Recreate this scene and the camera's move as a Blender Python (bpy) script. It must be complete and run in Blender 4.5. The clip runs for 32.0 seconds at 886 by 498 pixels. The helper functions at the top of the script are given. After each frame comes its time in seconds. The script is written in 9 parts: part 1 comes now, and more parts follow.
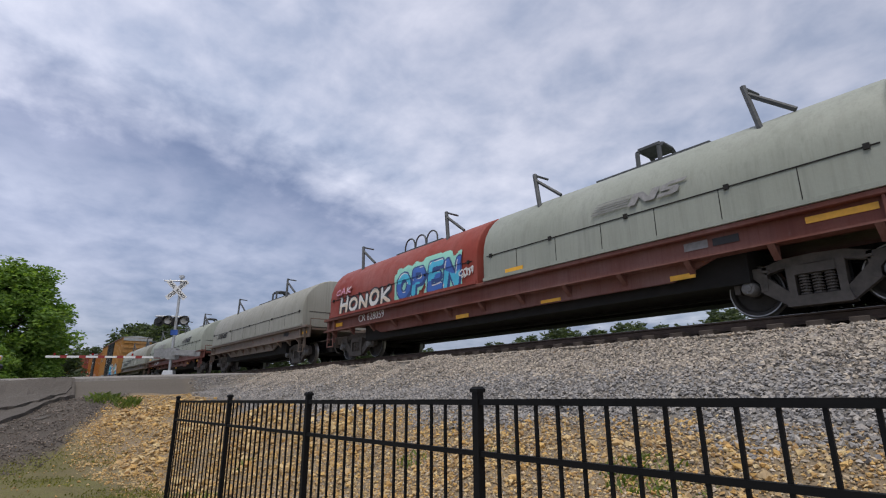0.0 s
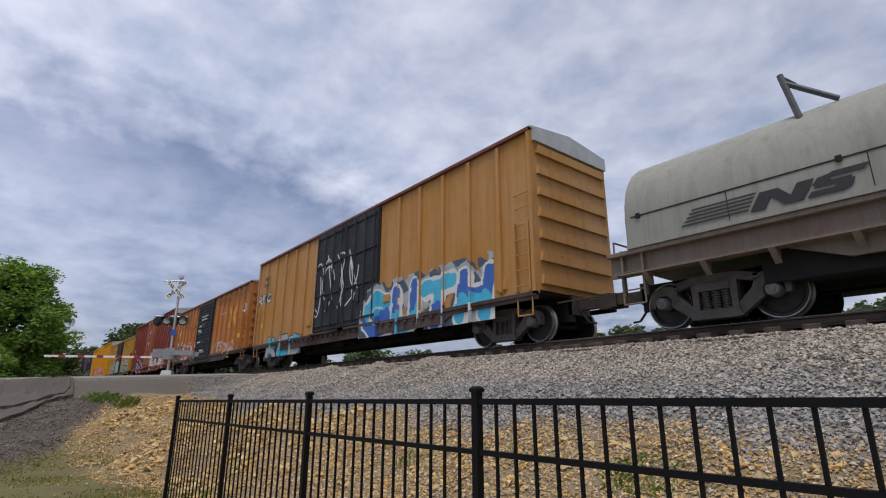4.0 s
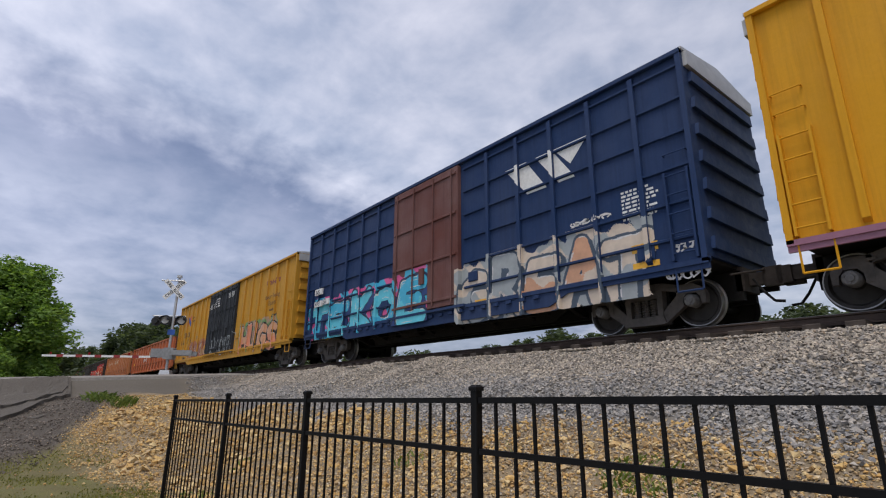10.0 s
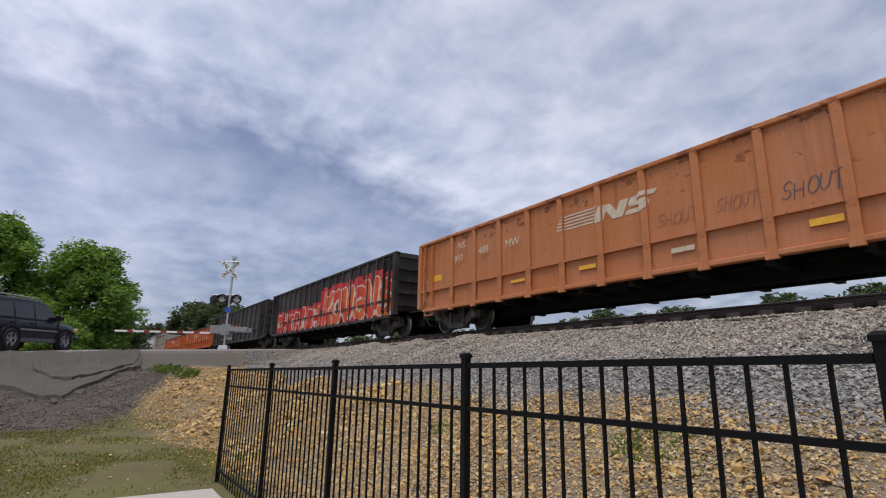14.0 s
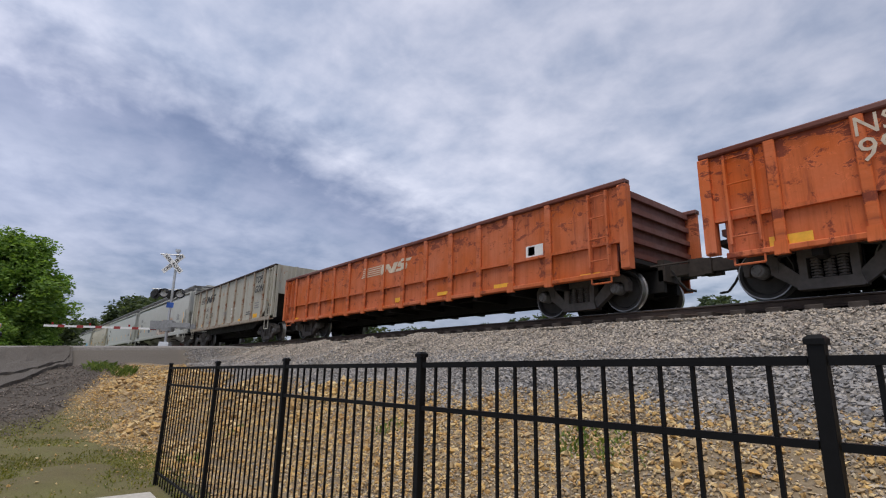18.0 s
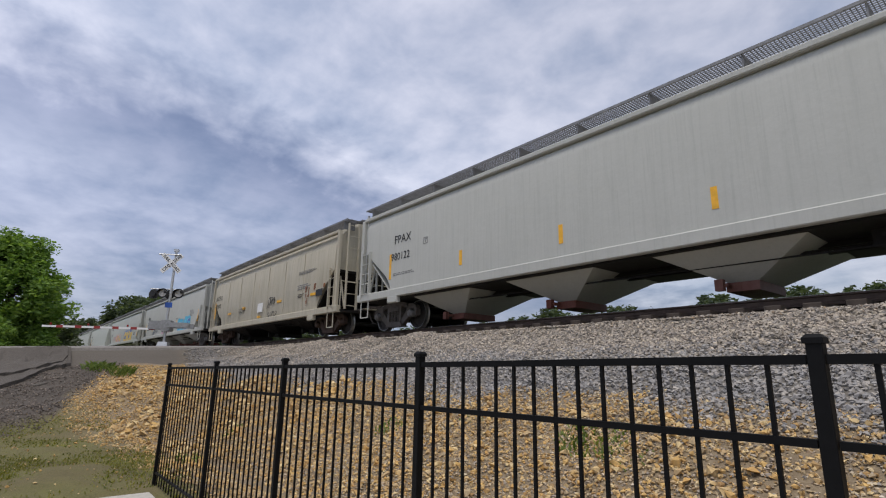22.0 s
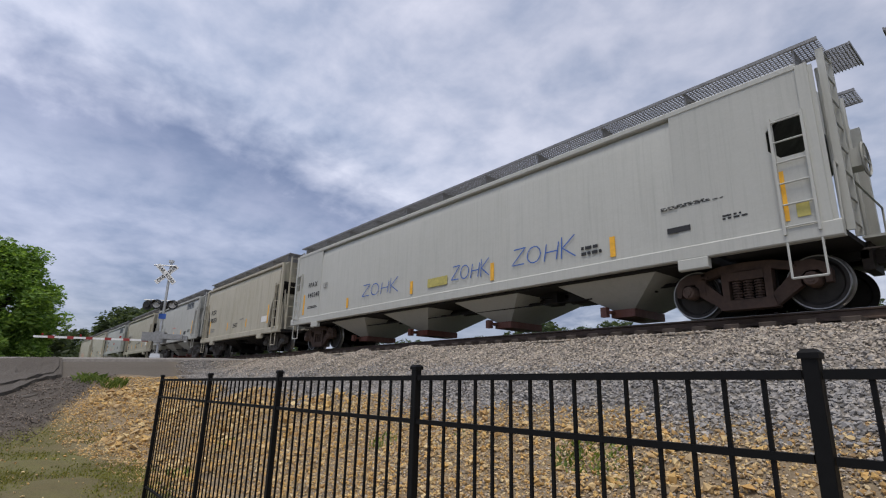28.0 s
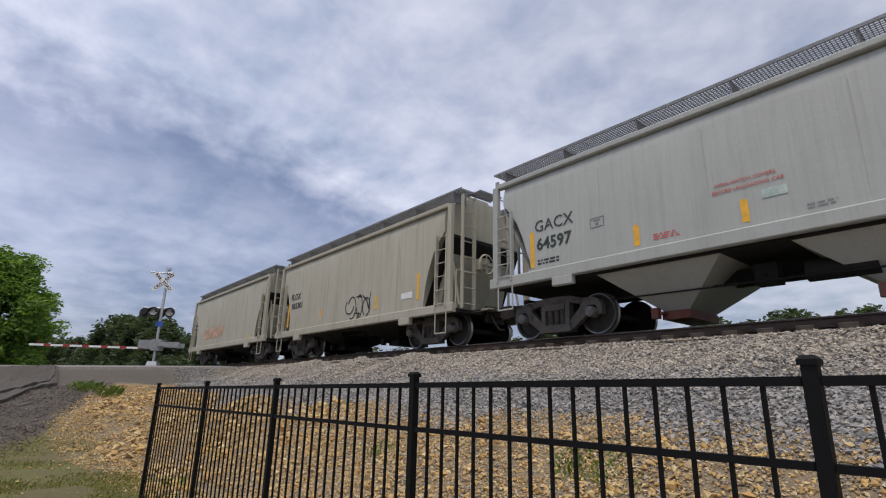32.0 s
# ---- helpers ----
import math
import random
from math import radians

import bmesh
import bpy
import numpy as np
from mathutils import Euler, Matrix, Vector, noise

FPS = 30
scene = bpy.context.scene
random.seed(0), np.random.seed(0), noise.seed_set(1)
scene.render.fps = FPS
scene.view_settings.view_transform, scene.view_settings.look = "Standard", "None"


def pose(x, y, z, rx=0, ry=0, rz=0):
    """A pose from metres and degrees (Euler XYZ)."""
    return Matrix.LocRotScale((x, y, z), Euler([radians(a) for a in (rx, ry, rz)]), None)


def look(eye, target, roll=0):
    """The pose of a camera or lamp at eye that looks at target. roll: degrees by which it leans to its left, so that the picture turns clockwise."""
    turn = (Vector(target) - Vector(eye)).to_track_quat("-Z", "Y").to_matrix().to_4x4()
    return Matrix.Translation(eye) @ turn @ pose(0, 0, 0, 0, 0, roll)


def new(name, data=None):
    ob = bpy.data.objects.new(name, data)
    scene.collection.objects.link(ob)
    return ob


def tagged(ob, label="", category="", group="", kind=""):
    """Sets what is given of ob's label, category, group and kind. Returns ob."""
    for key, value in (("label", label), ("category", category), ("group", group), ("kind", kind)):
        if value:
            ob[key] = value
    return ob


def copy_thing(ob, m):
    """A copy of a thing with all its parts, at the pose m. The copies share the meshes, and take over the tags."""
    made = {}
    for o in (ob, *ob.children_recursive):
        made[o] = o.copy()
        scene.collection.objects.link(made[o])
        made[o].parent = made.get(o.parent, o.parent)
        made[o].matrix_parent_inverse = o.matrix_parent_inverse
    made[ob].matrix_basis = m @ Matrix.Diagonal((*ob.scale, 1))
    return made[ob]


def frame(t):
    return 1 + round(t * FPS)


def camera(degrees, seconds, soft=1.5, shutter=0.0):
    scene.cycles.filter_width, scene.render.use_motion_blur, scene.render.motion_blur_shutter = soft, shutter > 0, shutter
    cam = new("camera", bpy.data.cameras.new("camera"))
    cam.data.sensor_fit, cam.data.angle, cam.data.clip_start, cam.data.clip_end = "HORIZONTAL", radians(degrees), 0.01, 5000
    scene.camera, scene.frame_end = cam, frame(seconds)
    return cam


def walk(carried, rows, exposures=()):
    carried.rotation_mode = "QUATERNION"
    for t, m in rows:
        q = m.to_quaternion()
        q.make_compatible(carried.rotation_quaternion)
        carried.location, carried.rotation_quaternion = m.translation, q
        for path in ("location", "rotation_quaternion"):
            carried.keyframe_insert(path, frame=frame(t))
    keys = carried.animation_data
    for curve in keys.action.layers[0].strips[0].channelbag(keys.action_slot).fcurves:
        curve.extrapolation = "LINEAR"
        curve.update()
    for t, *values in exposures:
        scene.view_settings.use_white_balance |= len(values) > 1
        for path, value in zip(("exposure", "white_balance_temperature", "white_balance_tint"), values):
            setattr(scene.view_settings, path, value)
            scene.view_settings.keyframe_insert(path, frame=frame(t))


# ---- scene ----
cam = camera(81.41, 32.0, soft=1.15)
PATH = [
    (0, pose(-0.028, 0.031, 1.252, 105.58, 0.19, 51.34)),
    (1, pose(-0.023, 0.026, 1.249, 105.66, 0.09, 51.30)),
    (2, pose(-0.013, 0.009, 1.241, 105.79, -0.07, 51.20)),
    (3, pose(-0.002, -0.002, 1.238, 105.81, -0.13, 51.14)),
    (3.5, pose(0.001, -0.002, 1.241, 105.77, -0.11, 51.15)),
    (5.5, pose(-0.001, -0.001, 1.239, 105.82, -0.21, 51.06)),
    (6.5, pose(-0.003, 0.001, 1.237, 105.84, -0.20, 51.01)),
    (7.5, pose(-0.017, 0.012, 1.233, 105.89, -0.23, 50.96)),
    (8.5, pose(-0.022, 0.016, 1.229, 105.94, -0.32, 50.95)),
    (9.5, pose(-0.020, 0.015, 1.229, 105.85, -0.23, 51.00)),
    (10.5, pose(-0.006, 0.004, 1.235, 105.79, -0.23, 51.01)),
    (11, pose(0.104, 0.002, 1.234, 104.78, -0.08, 52.52)),
    (11.5, pose(0.361, 0.005, 1.192, 103.60, -0.45, 55.40)),
    (12, pose(0.459, 0.000, 1.169, 103.49, -1.01, 56.47)),
    (12.5, pose(0.457, 0.003, 1.166, 103.56, -1.15, 56.39)),
    (13, pose(0.454, 0.005, 1.170, 103.49, -1.04, 56.31)),
    (14, pose(0.448, 0.007, 1.168, 103.53, -1.10, 56.11)),
    (14.5, pose(0.445, 0.007, 1.167, 103.54, -1.14, 55.99)),
    (16.5, pose(0.427, -0.004, 1.175, 103.44, -1.06, 52.20)),
    (17, pose(0.428, -0.008, 1.173, 103.47, -1.14, 51.27)),
    (17.5, pose(0.429, -0.010, 1.175, 103.44, -1.15, 50.86)),
    (18.5, pose(0.428, -0.013, 1.174, 103.43, -1.20, 50.71)),
    (19.5, pose(0.429, -0.014, 1.173, 103.45, -1.18, 50.58)),
    (20.5, pose(0.428, -0.014, 1.172, 103.50, -1.18, 50.61)),
    (21.5, pose(0.428, -0.011, 1.174, 103.41, -1.09, 50.64)),
    (22.5, pose(0.427, -0.010, 1.179, 103.30, -0.98, 50.65)),
    (23.5, pose(0.427, -0.013, 1.175, 103.37, -1.11, 50.61)),
    (24.5, pose(0.428, -0.015, 1.174, 103.39, -1.16, 50.53)),
    (25.5, pose(0.428, -0.012, 1.176, 103.30, -1.02, 50.47)),
    (27.5, pose(0.426, -0.015, 1.179, 104.20, -1.06, 50.16)),
    (28, pose(0.428, -0.019, 1.172, 104.85, -1.42, 50.10)),
    (28.5, pose(0.427, -0.017, 1.170, 105.18, -1.48, 50.09)),
    (29, pose(0.426, -0.021, 1.171, 105.28, -1.37, 50.11)),
    (29.5, pose(0.427, -0.020, 1.172, 105.39, -1.31, 50.14)),
    (30, pose(0.425, -0.018, 1.171, 105.46, -1.27, 50.15)),
    (31, pose(0.425, -0.019, 1.171, 105.53, -1.31, 50.03)),
    (32, pose(0.425, -0.016, 1.172, 105.62, -1.28, 49.90)),
]
walk(cam, PATH)

# the train: way of its reference point along the track (s, m), and each car's rear end behind that point (m)
RUN = [(0, -103.87), (4, -41.94), (8, 20.04), (12, 82.10), (16, 144.24), (20, 206.38), (24, 268.44), (28, 330.41), (32, 392.31)]


# ---- world and sun ----
SUN_DIR = Vector((0.2, -0.30, 0.93)).normalized()
world = bpy.data.worlds.new("sky")
scene.world = world
world.use_nodes = True
wn, wl = world.node_tree.nodes, world.node_tree.links
wn.clear()


def wnode(kind, **kw):
    n = wn.new(kind)
    for k, v in kw.items():
        n.inputs[k].default_value = v
    return n


w_out = wn.new("ShaderNodeOutputWorld")
w_bg = wnode("ShaderNodeBackground", Strength=1.0)
w_co = wn.new("ShaderNodeTexCoord")
w_sep = wn.new("ShaderNodeSeparateXYZ")
wl.new(w_co.outputs["Generated"], w_sep.inputs[0])
w_z = wn.new("ShaderNodeMath")
w_z.operation = "MAXIMUM"
w_z.inputs[1].default_value = 0.0
wl.new(w_sep.outputs[2], w_z.inputs[0])
w_za = wn.new("ShaderNodeMath")
w_za.operation = "ADD"
w_za.inputs[1].default_value = 0.22
wl.new(w_z.outputs[0], w_za.inputs[0])
w_dx = wn.new("ShaderNodeMath")
w_dx.operation = "DIVIDE"
wl.new(w_sep.outputs[0], w_dx.inputs[0])
wl.new(w_za.outputs[0], w_dx.inputs[1])
w_dy = wn.new("ShaderNodeMath")
w_dy.operation = "DIVIDE"
wl.new(w_sep.outputs[1], w_dy.inputs[0])
wl.new(w_za.outputs[0], w_dy.inputs[1])
w_v = wn.new("ShaderNodeCombineXYZ")
wl.new(w_dx.outputs[0], w_v.inputs[0])
wl.new(w_dy.outputs[0], w_v.inputs[1])
w_map = wn.new("ShaderNodeMapping")
w_map.inputs["Rotation"].default_value = (0, 0, radians(-35))
w_map.inputs["Scale"].default_value = (0.75, 1.25, 1.0)
wl.new(w_v.outputs[0], w_map.inputs[0])
w_n1 = wnode("ShaderNodeTexNoise", Scale=0.85, Detail=6.0, Roughness=0.52, Distortion=0.6)
wl.new(w_map.outputs[0], w_n1.inputs["Vector"])
w_n2 = wnode("ShaderNodeTexNoise", Scale=6.2, Detail=5.0, Roughness=0.55, Distortion=0.15)
wl.new(w_v.outputs[0], w_n2.inputs["Vector"])
w_mix = wn.new("ShaderNodeMix")
w_mix.inputs["Factor"].default_value = 0.42
wl.new(w_n1.outputs["Fac"], w_mix.inputs["A"])
wl.new(w_n2.outputs["Fac"], w_mix.inputs["B"])
w_ramp = wn.new("ShaderNodeValToRGB")
els = w_ramp.color_ramp.elements
els[0].position, els[0].color = 0.33, (0.196, 0.234, 0.336, 1)
els[1].position, els[1].color = 0.69, (0.672, 0.664, 0.735, 1)
e = els.new(0.43)
e.color = (0.315, 0.346, 0.444, 1)
e = els.new(0.54)
e.color = (0.470, 0.482, 0.568, 1)
wl.new(w_mix.outputs["Result"], w_ramp.inputs[0])
w_sky = wn.new("ShaderNodeTexSky")
w_sky.sky_type = "NISHITA"
w_sky.sun_disc = False
w_sky.sun_elevation = math.asin(SUN_DIR.z)
w_sky.sun_rotation = math.atan2(SUN_DIR.x, SUN_DIR.y)
w_skys = wn.new("ShaderNodeVectorMath")
w_skys.operation = "SCALE"
w_skys.inputs["Scale"].default_value = 0.04
wl.new(w_sky.outputs[0], w_skys.inputs[0])
w_add = wn.new("ShaderNodeVectorMath")
w_add.operation = "ADD"
wl.new(w_ramp.outputs[0], w_add.inputs[0])
wl.new(w_skys.outputs[0], w_add.inputs[1])
# a long darker bank of cloud, and duller air towards the horizon
band_n = Vector((-0.894, -0.091, 0.439)).cross(Vector((-0.861, 0.375, 0.345)))
band_n = (band_n if band_n.z > 0 else -band_n).normalized()
w_dot = wn.new("ShaderNodeVectorMath")
w_dot.operation = "DOT_PRODUCT"
w_dot.inputs[1].default_value = band_n
wl.new(w_co.outputs["Generated"], w_dot.inputs[0])
w_wob = wn.new("ShaderNodeMath")
w_wob.operation = "MULTIPLY_ADD"
w_wob.inputs[1].default_value = 0.34
w_wob.inputs[2].default_value = -0.17
wl.new(w_mix.outputs["Result"], w_wob.inputs[0])
w_sum = wn.new("ShaderNodeMath")
w_sum.operation = "ADD"
wl.new(w_dot.outputs["Value"], w_sum.inputs[0])
wl.new(w_wob.outputs[0], w_sum.inputs[1])
w_fit = wn.new("ShaderNodeMath")
w_fit.operation = "MULTIPLY_ADD"
w_fit.inputs[1].default_value = 2.0
w_fit.inputs[2].default_value = 0.5
wl.new(w_sum.outputs[0], w_fit.inputs[0])
w_bank = wn.new("ShaderNodeValToRGB")
els = w_bank.color_ramp.elements
els[0].position, els[0].color = 0.05, (0.76, 0.78, 0.85, 1)
els[1].position, els[1].color = 0.68, (1.13, 1.12, 1.11, 1)
for p_, c_ in ((0.30, (0.73, 0.76, 0.83, 1)), (0.46, (0.60, 0.64, 0.74, 1)), (0.57, (0.88, 0.89, 0.93, 1))):
    e = els.new(p_)
    e.color = c_
wl.new(w_fit.outputs[0], w_bank.inputs[0])
w_mul = wn.new("ShaderNodeVectorMath")
w_mul.operation = "MULTIPLY"
wl.new(w_add.outputs[0], w_mul.inputs[0])
wl.new(w_bank.outputs[0], w_mul.inputs[1])
# a little brighter towards the hidden sun's side
w_side = wn.new("ShaderNodeVectorMath")
w_side.operation = "DOT_PRODUCT"
w_side.inputs[1].default_value = (-0.7, -0.6, 0.0)
wl.new(w_co.outputs["Generated"], w_side.inputs[0])
w_gain = wn.new("ShaderNodeMath")
w_gain.operation = "MULTIPLY_ADD"
w_gain.inputs[1].default_value = 0.22
w_gain.inputs[2].default_value = 0.97
wl.new(w_side.outputs["Value"], w_gain.inputs[0])
w_low = wn.new("ShaderNodeMapRange")
w_low.inputs["From Min"].default_value, w_low.inputs["From Max"].default_value = 0.0, 0.26
w_low.inputs["To Min"].default_value, w_low.inputs["To Max"].default_value = 0.75, 1.0
wl.new(w_z.outputs[0], w_low.inputs["Value"])
w_gl = wn.new("ShaderNodeMath")
w_gl.operation = "MULTIPLY"
wl.new(w_gain.outputs[0], w_gl.inputs[0])
wl.new(w_low.outputs["Result"], w_gl.inputs[1])
w_fin = wn.new("ShaderNodeVectorMath")
w_fin.operation = "SCALE"
wl.new(w_mul.outputs[0], w_fin.inputs[0])
wl.new(w_gl.outputs[0], w_fin.inputs["Scale"])
wl.new(w_fin.outputs[0], w_bg.inputs["Color"])
wl.new(w_bg.outputs[0], w_out.inputs[0])

sun = new("sun", bpy.data.lights.new("sun", "SUN"))
sun.data.energy, sun.data.angle, sun.data.color = 2.3, radians(25), (1.0, 0.93, 0.83)
sun.matrix_world = look((0, 0, 60), Vector((0, 0, 60)) - SUN_DIR)
scene.view_settings.exposure = 0.0

# ---- mesh helpers ----


class G:
    """Vertices and faces of one mesh."""

    def __init__(self):
        self.v, self.f = [], []

    def add(self, vs, fs):
        n = len(self.v)
        self.v += [tuple(p) for p in vs]
        self.f += [tuple(i + n for i in f) for f in fs]
        return self

    def box(self, x0, x1, y0, y1, z0, z1):
        return self.add([(x0, y0, z0), (x1, y0, z0), (x1, y1, z0), (x0, y1, z0), (x0, y0, z1), (x1, y0, z1), (x1, y1, z1), (x0, y1, z1)],
                        [(0, 3, 2, 1), (4, 5, 6, 7), (0, 1, 5, 4), (1, 2, 6, 5), (2, 3, 7, 6), (3, 0, 4, 7)])

    def cbox(self, x0, x1, y0, y1, z0, z1, c=0.01):
        """A box with its upright and long edges cut."""
        poly = [(y0 + c, z0), (y1 - c, z0), (y1, z0 + c), (y1, z1 - c), (y1 - c, z1), (y0 + c, z1), (y0, z1 - c), (y0, z0 + c)]
        return self.yz(poly, x0, x1)

    def yz(self, poly, x0, x1):
        n = len(poly)
        vs = [(x0, y, z) for y, z in poly] + [(x1, y, z) for y, z in poly]
        fs = [tuple(reversed(range(n))), tuple(range(n, 2 * n))] + [(i, (i + 1) % n, n + (i + 1) % n, n + i) for i in range(n)]
        return self.add(vs, fs)

    def xz(self, poly, y0, y1):
        """poly anticlockwise as seen from -y."""
        n = len(poly)
        vs = [(x, y0, z) for x, z in poly] + [(x, y1, z) for x, z in poly]
        fs = [tuple(range(n)), tuple(reversed(range(n, 2 * n)))] + [((i + 1) % n, i, n + i, n + (i + 1) % n) for i in range(n)]
        return self.add(vs, fs)

    def frustum(self, a, z0, b, z1):
        """Between two rectangles (x0, x1, y0, y1), a low and b high."""
        vs = [(a[0], a[2], z0), (a[1], a[2], z0), (a[1], a[3], z0), (a[0], a[3], z0), (b[0], b[2], z1), (b[1], b[2], z1), (b[1], b[3], z1), (b[0], b[3], z1)]
        return self.add(vs, [(0, 3, 2, 1), (4, 5, 6, 7), (0, 1, 5, 4), (1, 2, 6, 5), (2, 3, 7, 6), (3, 0, 4, 7)])

    def rod(self, p, q, r, n=8, r2=None):
        p, q = Vector(p), Vector(q)
        w = (q - p).normalized()
        a = w.orthogonal().normalized()
        b = w.cross(a)
        r2 = r if r2 is None else r2
        vs = []
        for c, rr in ((p, r), (q, r2)):
            vs += [c + rr * (math.cos(2 * math.pi * i / n) * a + math.sin(2 * math.pi * i / n) * b) for i in range(n)]
        return self.add(vs, [tuple(reversed(range(n))), tuple(range(n, 2 * n))] + [(i, (i + 1) % n, n + (i + 1) % n, n + i) for i in range(n)])

    def path(self, pts, r, n=6):
        for p, q in zip(pts, pts[1:]):
            self.rod(p, q, r, n)
        return self

    def turned(self, prof, centre, axis, n=32):
        """A profile of (radius, along) turned round axis ('x', 'y' or 'z')."""
        c = Vector(centre)
        vs, m = [], len(prof)
        for i in range(n):
            a = 2 * math.pi * i / n
            u, w = math.cos(a), math.sin(a)
            for r, l in prof:
                p = {"y": (r * u, l, r * w), "x": (l, r * u, r * w), "z": (r * u, r * w, l)}[axis]
                vs.append(c + Vector(p))
        fs = [(i * m + j, i * m + j + 1, ((i + 1) % n) * m + j + 1, ((i + 1) % n) * m + j) for i in range(n) for j in range(m - 1)]
        return self.add(vs, fs)

    def mesh(self, name, smooth=False):
        me = bpy.data.meshes.new(name)
        me.from_pydata(self.v, [], self.f)
        bm = bmesh.new()
        bm.from_mesh(me)
        bmesh.ops.recalc_face_normals(bm, faces=bm.faces)
        bm.to_mesh(me)
        bm.free()
        if smooth:
            me.polygons.foreach_set("use_smooth", [True] * len(me.polygons))
            me.set_sharp_from_angle(angle=radians(38))
        return me


def part(name, g, material, parent, label="", smooth=False):
    """One mesh object under a thing or a part; g is a G or a shared mesh."""
    me = g if isinstance(g, bpy.types.Mesh) else g.mesh(name, smooth)
    if not me.materials:
        me.materials.append(material)
    ob = new(name, me)
    ob.parent = parent
    if label:
        ob["label"] = label
    return ob


def thing(name, label, category, m=None, group="", kind="", g=None, material=None, smooth=False):
    if g is None:
        ob = new(name)
    else:
        me = g if isinstance(g, bpy.types.Mesh) else g.mesh(name, smooth)
        if material and not me.materials:
            me.materials.append(material)
        ob = new(name, me)
    if m is not None:
        ob.matrix_world = m
    return tagged(ob, label, category, group, kind)


SHARED = {}


def shared(key, make, material, smooth=False):
    if key not in SHARED:
        SHARED[key] = make().mesh(key if isinstance(key, str) else str(key[0]), smooth)
        SHARED[key].materials.append(material)
    return SHARED[key]


TEXTS = {}


def writing(text, size, x, z, parent, material, y, name="lettering", slant=0.0, bold=0.0, spacing=1.0):
    """Raised paint letters on a side that faces -y, with their lower left corner at (x, z)."""
    key = (text, size, slant, bold, spacing, material.name)
    if key not in TEXTS:
        cu = bpy.data.curves.new("letters", "FONT")
        cu.body, cu.size, cu.shear, cu.offset, cu.extrude = text, size * 1.38, slant, bold, 0.0015
        cu.space_character, cu.resolution_u = spacing, 2
        tmp = bpy.data.objects.new("tmp", cu)
        scene.collection.objects.link(tmp)
        me = bpy.data.meshes.new_from_object(tmp)
        bpy.data.objects.remove(tmp)
        bpy.data.curves.remove(cu)
        me.materials.clear()
        me.materials.append(material)
        TEXTS[key] = me
    ob = new(name, TEXTS[key])
    ob.parent = parent
    ob.matrix_basis = pose(x, y, z, 90, 0, 0)
    return ob


# ---- materials ----


class Mat:
    """A node material with a principled shader and a few shorthands."""

    def __init__(self, name):
        self.m = bpy.data.materials.new(name)
        self.m.use_nodes = True
        self.n, self.l = self.m.node_tree.nodes, self.m.node_tree.links
        self.b = self.n["Principled BSDF"]
        self.co = self.n.new("ShaderNodeTexCoord")

    def put(self, **kw):
        for k, v in kw.items():
            self.b.inputs[k.replace("_", " ")].default_value = v
        return self

    def mapped(self, scale=(1, 1, 1), out="Object", shift=None):
        mp = self.n.new("ShaderNodeMapping")
        mp.inputs["Scale"].default_value = scale
        if out == "World":
            geo = self.n.new("ShaderNodeNewGeometry")
            self.l.new(geo.outputs["Position"], mp.inputs[0])
        else:
            self.l.new(self.co.outputs[out], mp.inputs[0])
        if shift is not None:
            self.l.new(shift, mp.inputs["Location"])
        return mp.outputs[0]

    def noise(self, scale, detail=4.0, rough=0.6, vec=None, distort=0.0):
        t = self.n.new("ShaderNodeTexNoise")
        t.inputs["Scale"].default_value, t.inputs["Detail"].default_value = scale, detail
        t.inputs["Roughness"].default_value, t.inputs["Distortion"].default_value = rough, distort
        self.l.new(vec if vec is not None else self.co.outputs["Object"], t.inputs["Vector"])
        return t.outputs["Fac"]

    def ramp(self, fac, *stops):
        r = self.n.new("ShaderNodeValToRGB")
        el = r.color_ramp.elements
        while len(el) < len(stops):
            el.new(0.5)
        for e_, (p, c) in zip(el, stops):
            e_.position = p
            e_.color = (*c, 1) if isinstance(c, tuple) else (c, c, c, 1)
        self.l.new(fac, r.inputs[0])
        return r.outputs[0]

    def mix(self, fac, a, b, mode="MIX"):
        mx = self.n.new("ShaderNodeMix")
        mx.data_type, mx.blend_type = "RGBA", mode
        for sock, v in (("Factor", fac), ("A", a), ("B", b)):
            s = [i for i in mx.inputs if i.name == sock and i.enabled][0]
            if isinstance(v, tuple):
                s.default_value = (*v, 1)
            elif isinstance(v, (int, float)):
                s.default_value = v
            else:
                self.l.new(v, s)
        return [o for o in mx.outputs if o.enabled][0]

    def math(self, op, a, b=None):
        mt = self.n.new("ShaderNodeMath")
        mt.operation = op
        for i, v in enumerate((a, b)):
            if v is None:
                continue
            if isinstance(v, (int, float)):
                mt.inputs[i].default_value = v
            else:
                self.l.new(v, mt.inputs[i])
        return mt.outputs[0]

    def colour(self, s):
        self.l.new(s, self.b.inputs["Base Color"])
        return self

    def rough(self, s):
        self.l.new(s, self.b.inputs["Roughness"])
        return self

    def bump(self, h, strength=0.3, dist=0.01):
        bp = self.n.new("ShaderNodeBump")
        bp.inputs["Strength"].default_value, bp.inputs["Distance"].default_value = strength, dist
        self.l.new(h, bp.inputs["Height"])
        self.l.new(bp.outputs[0], self.b.inputs["Normal"])
        return self

    def random(self):
        return self.n.new("ShaderNodeObjectInfo").outputs["Random"]


def shade(c, k):
    return tuple(min(1.0, x * k) for x in c)


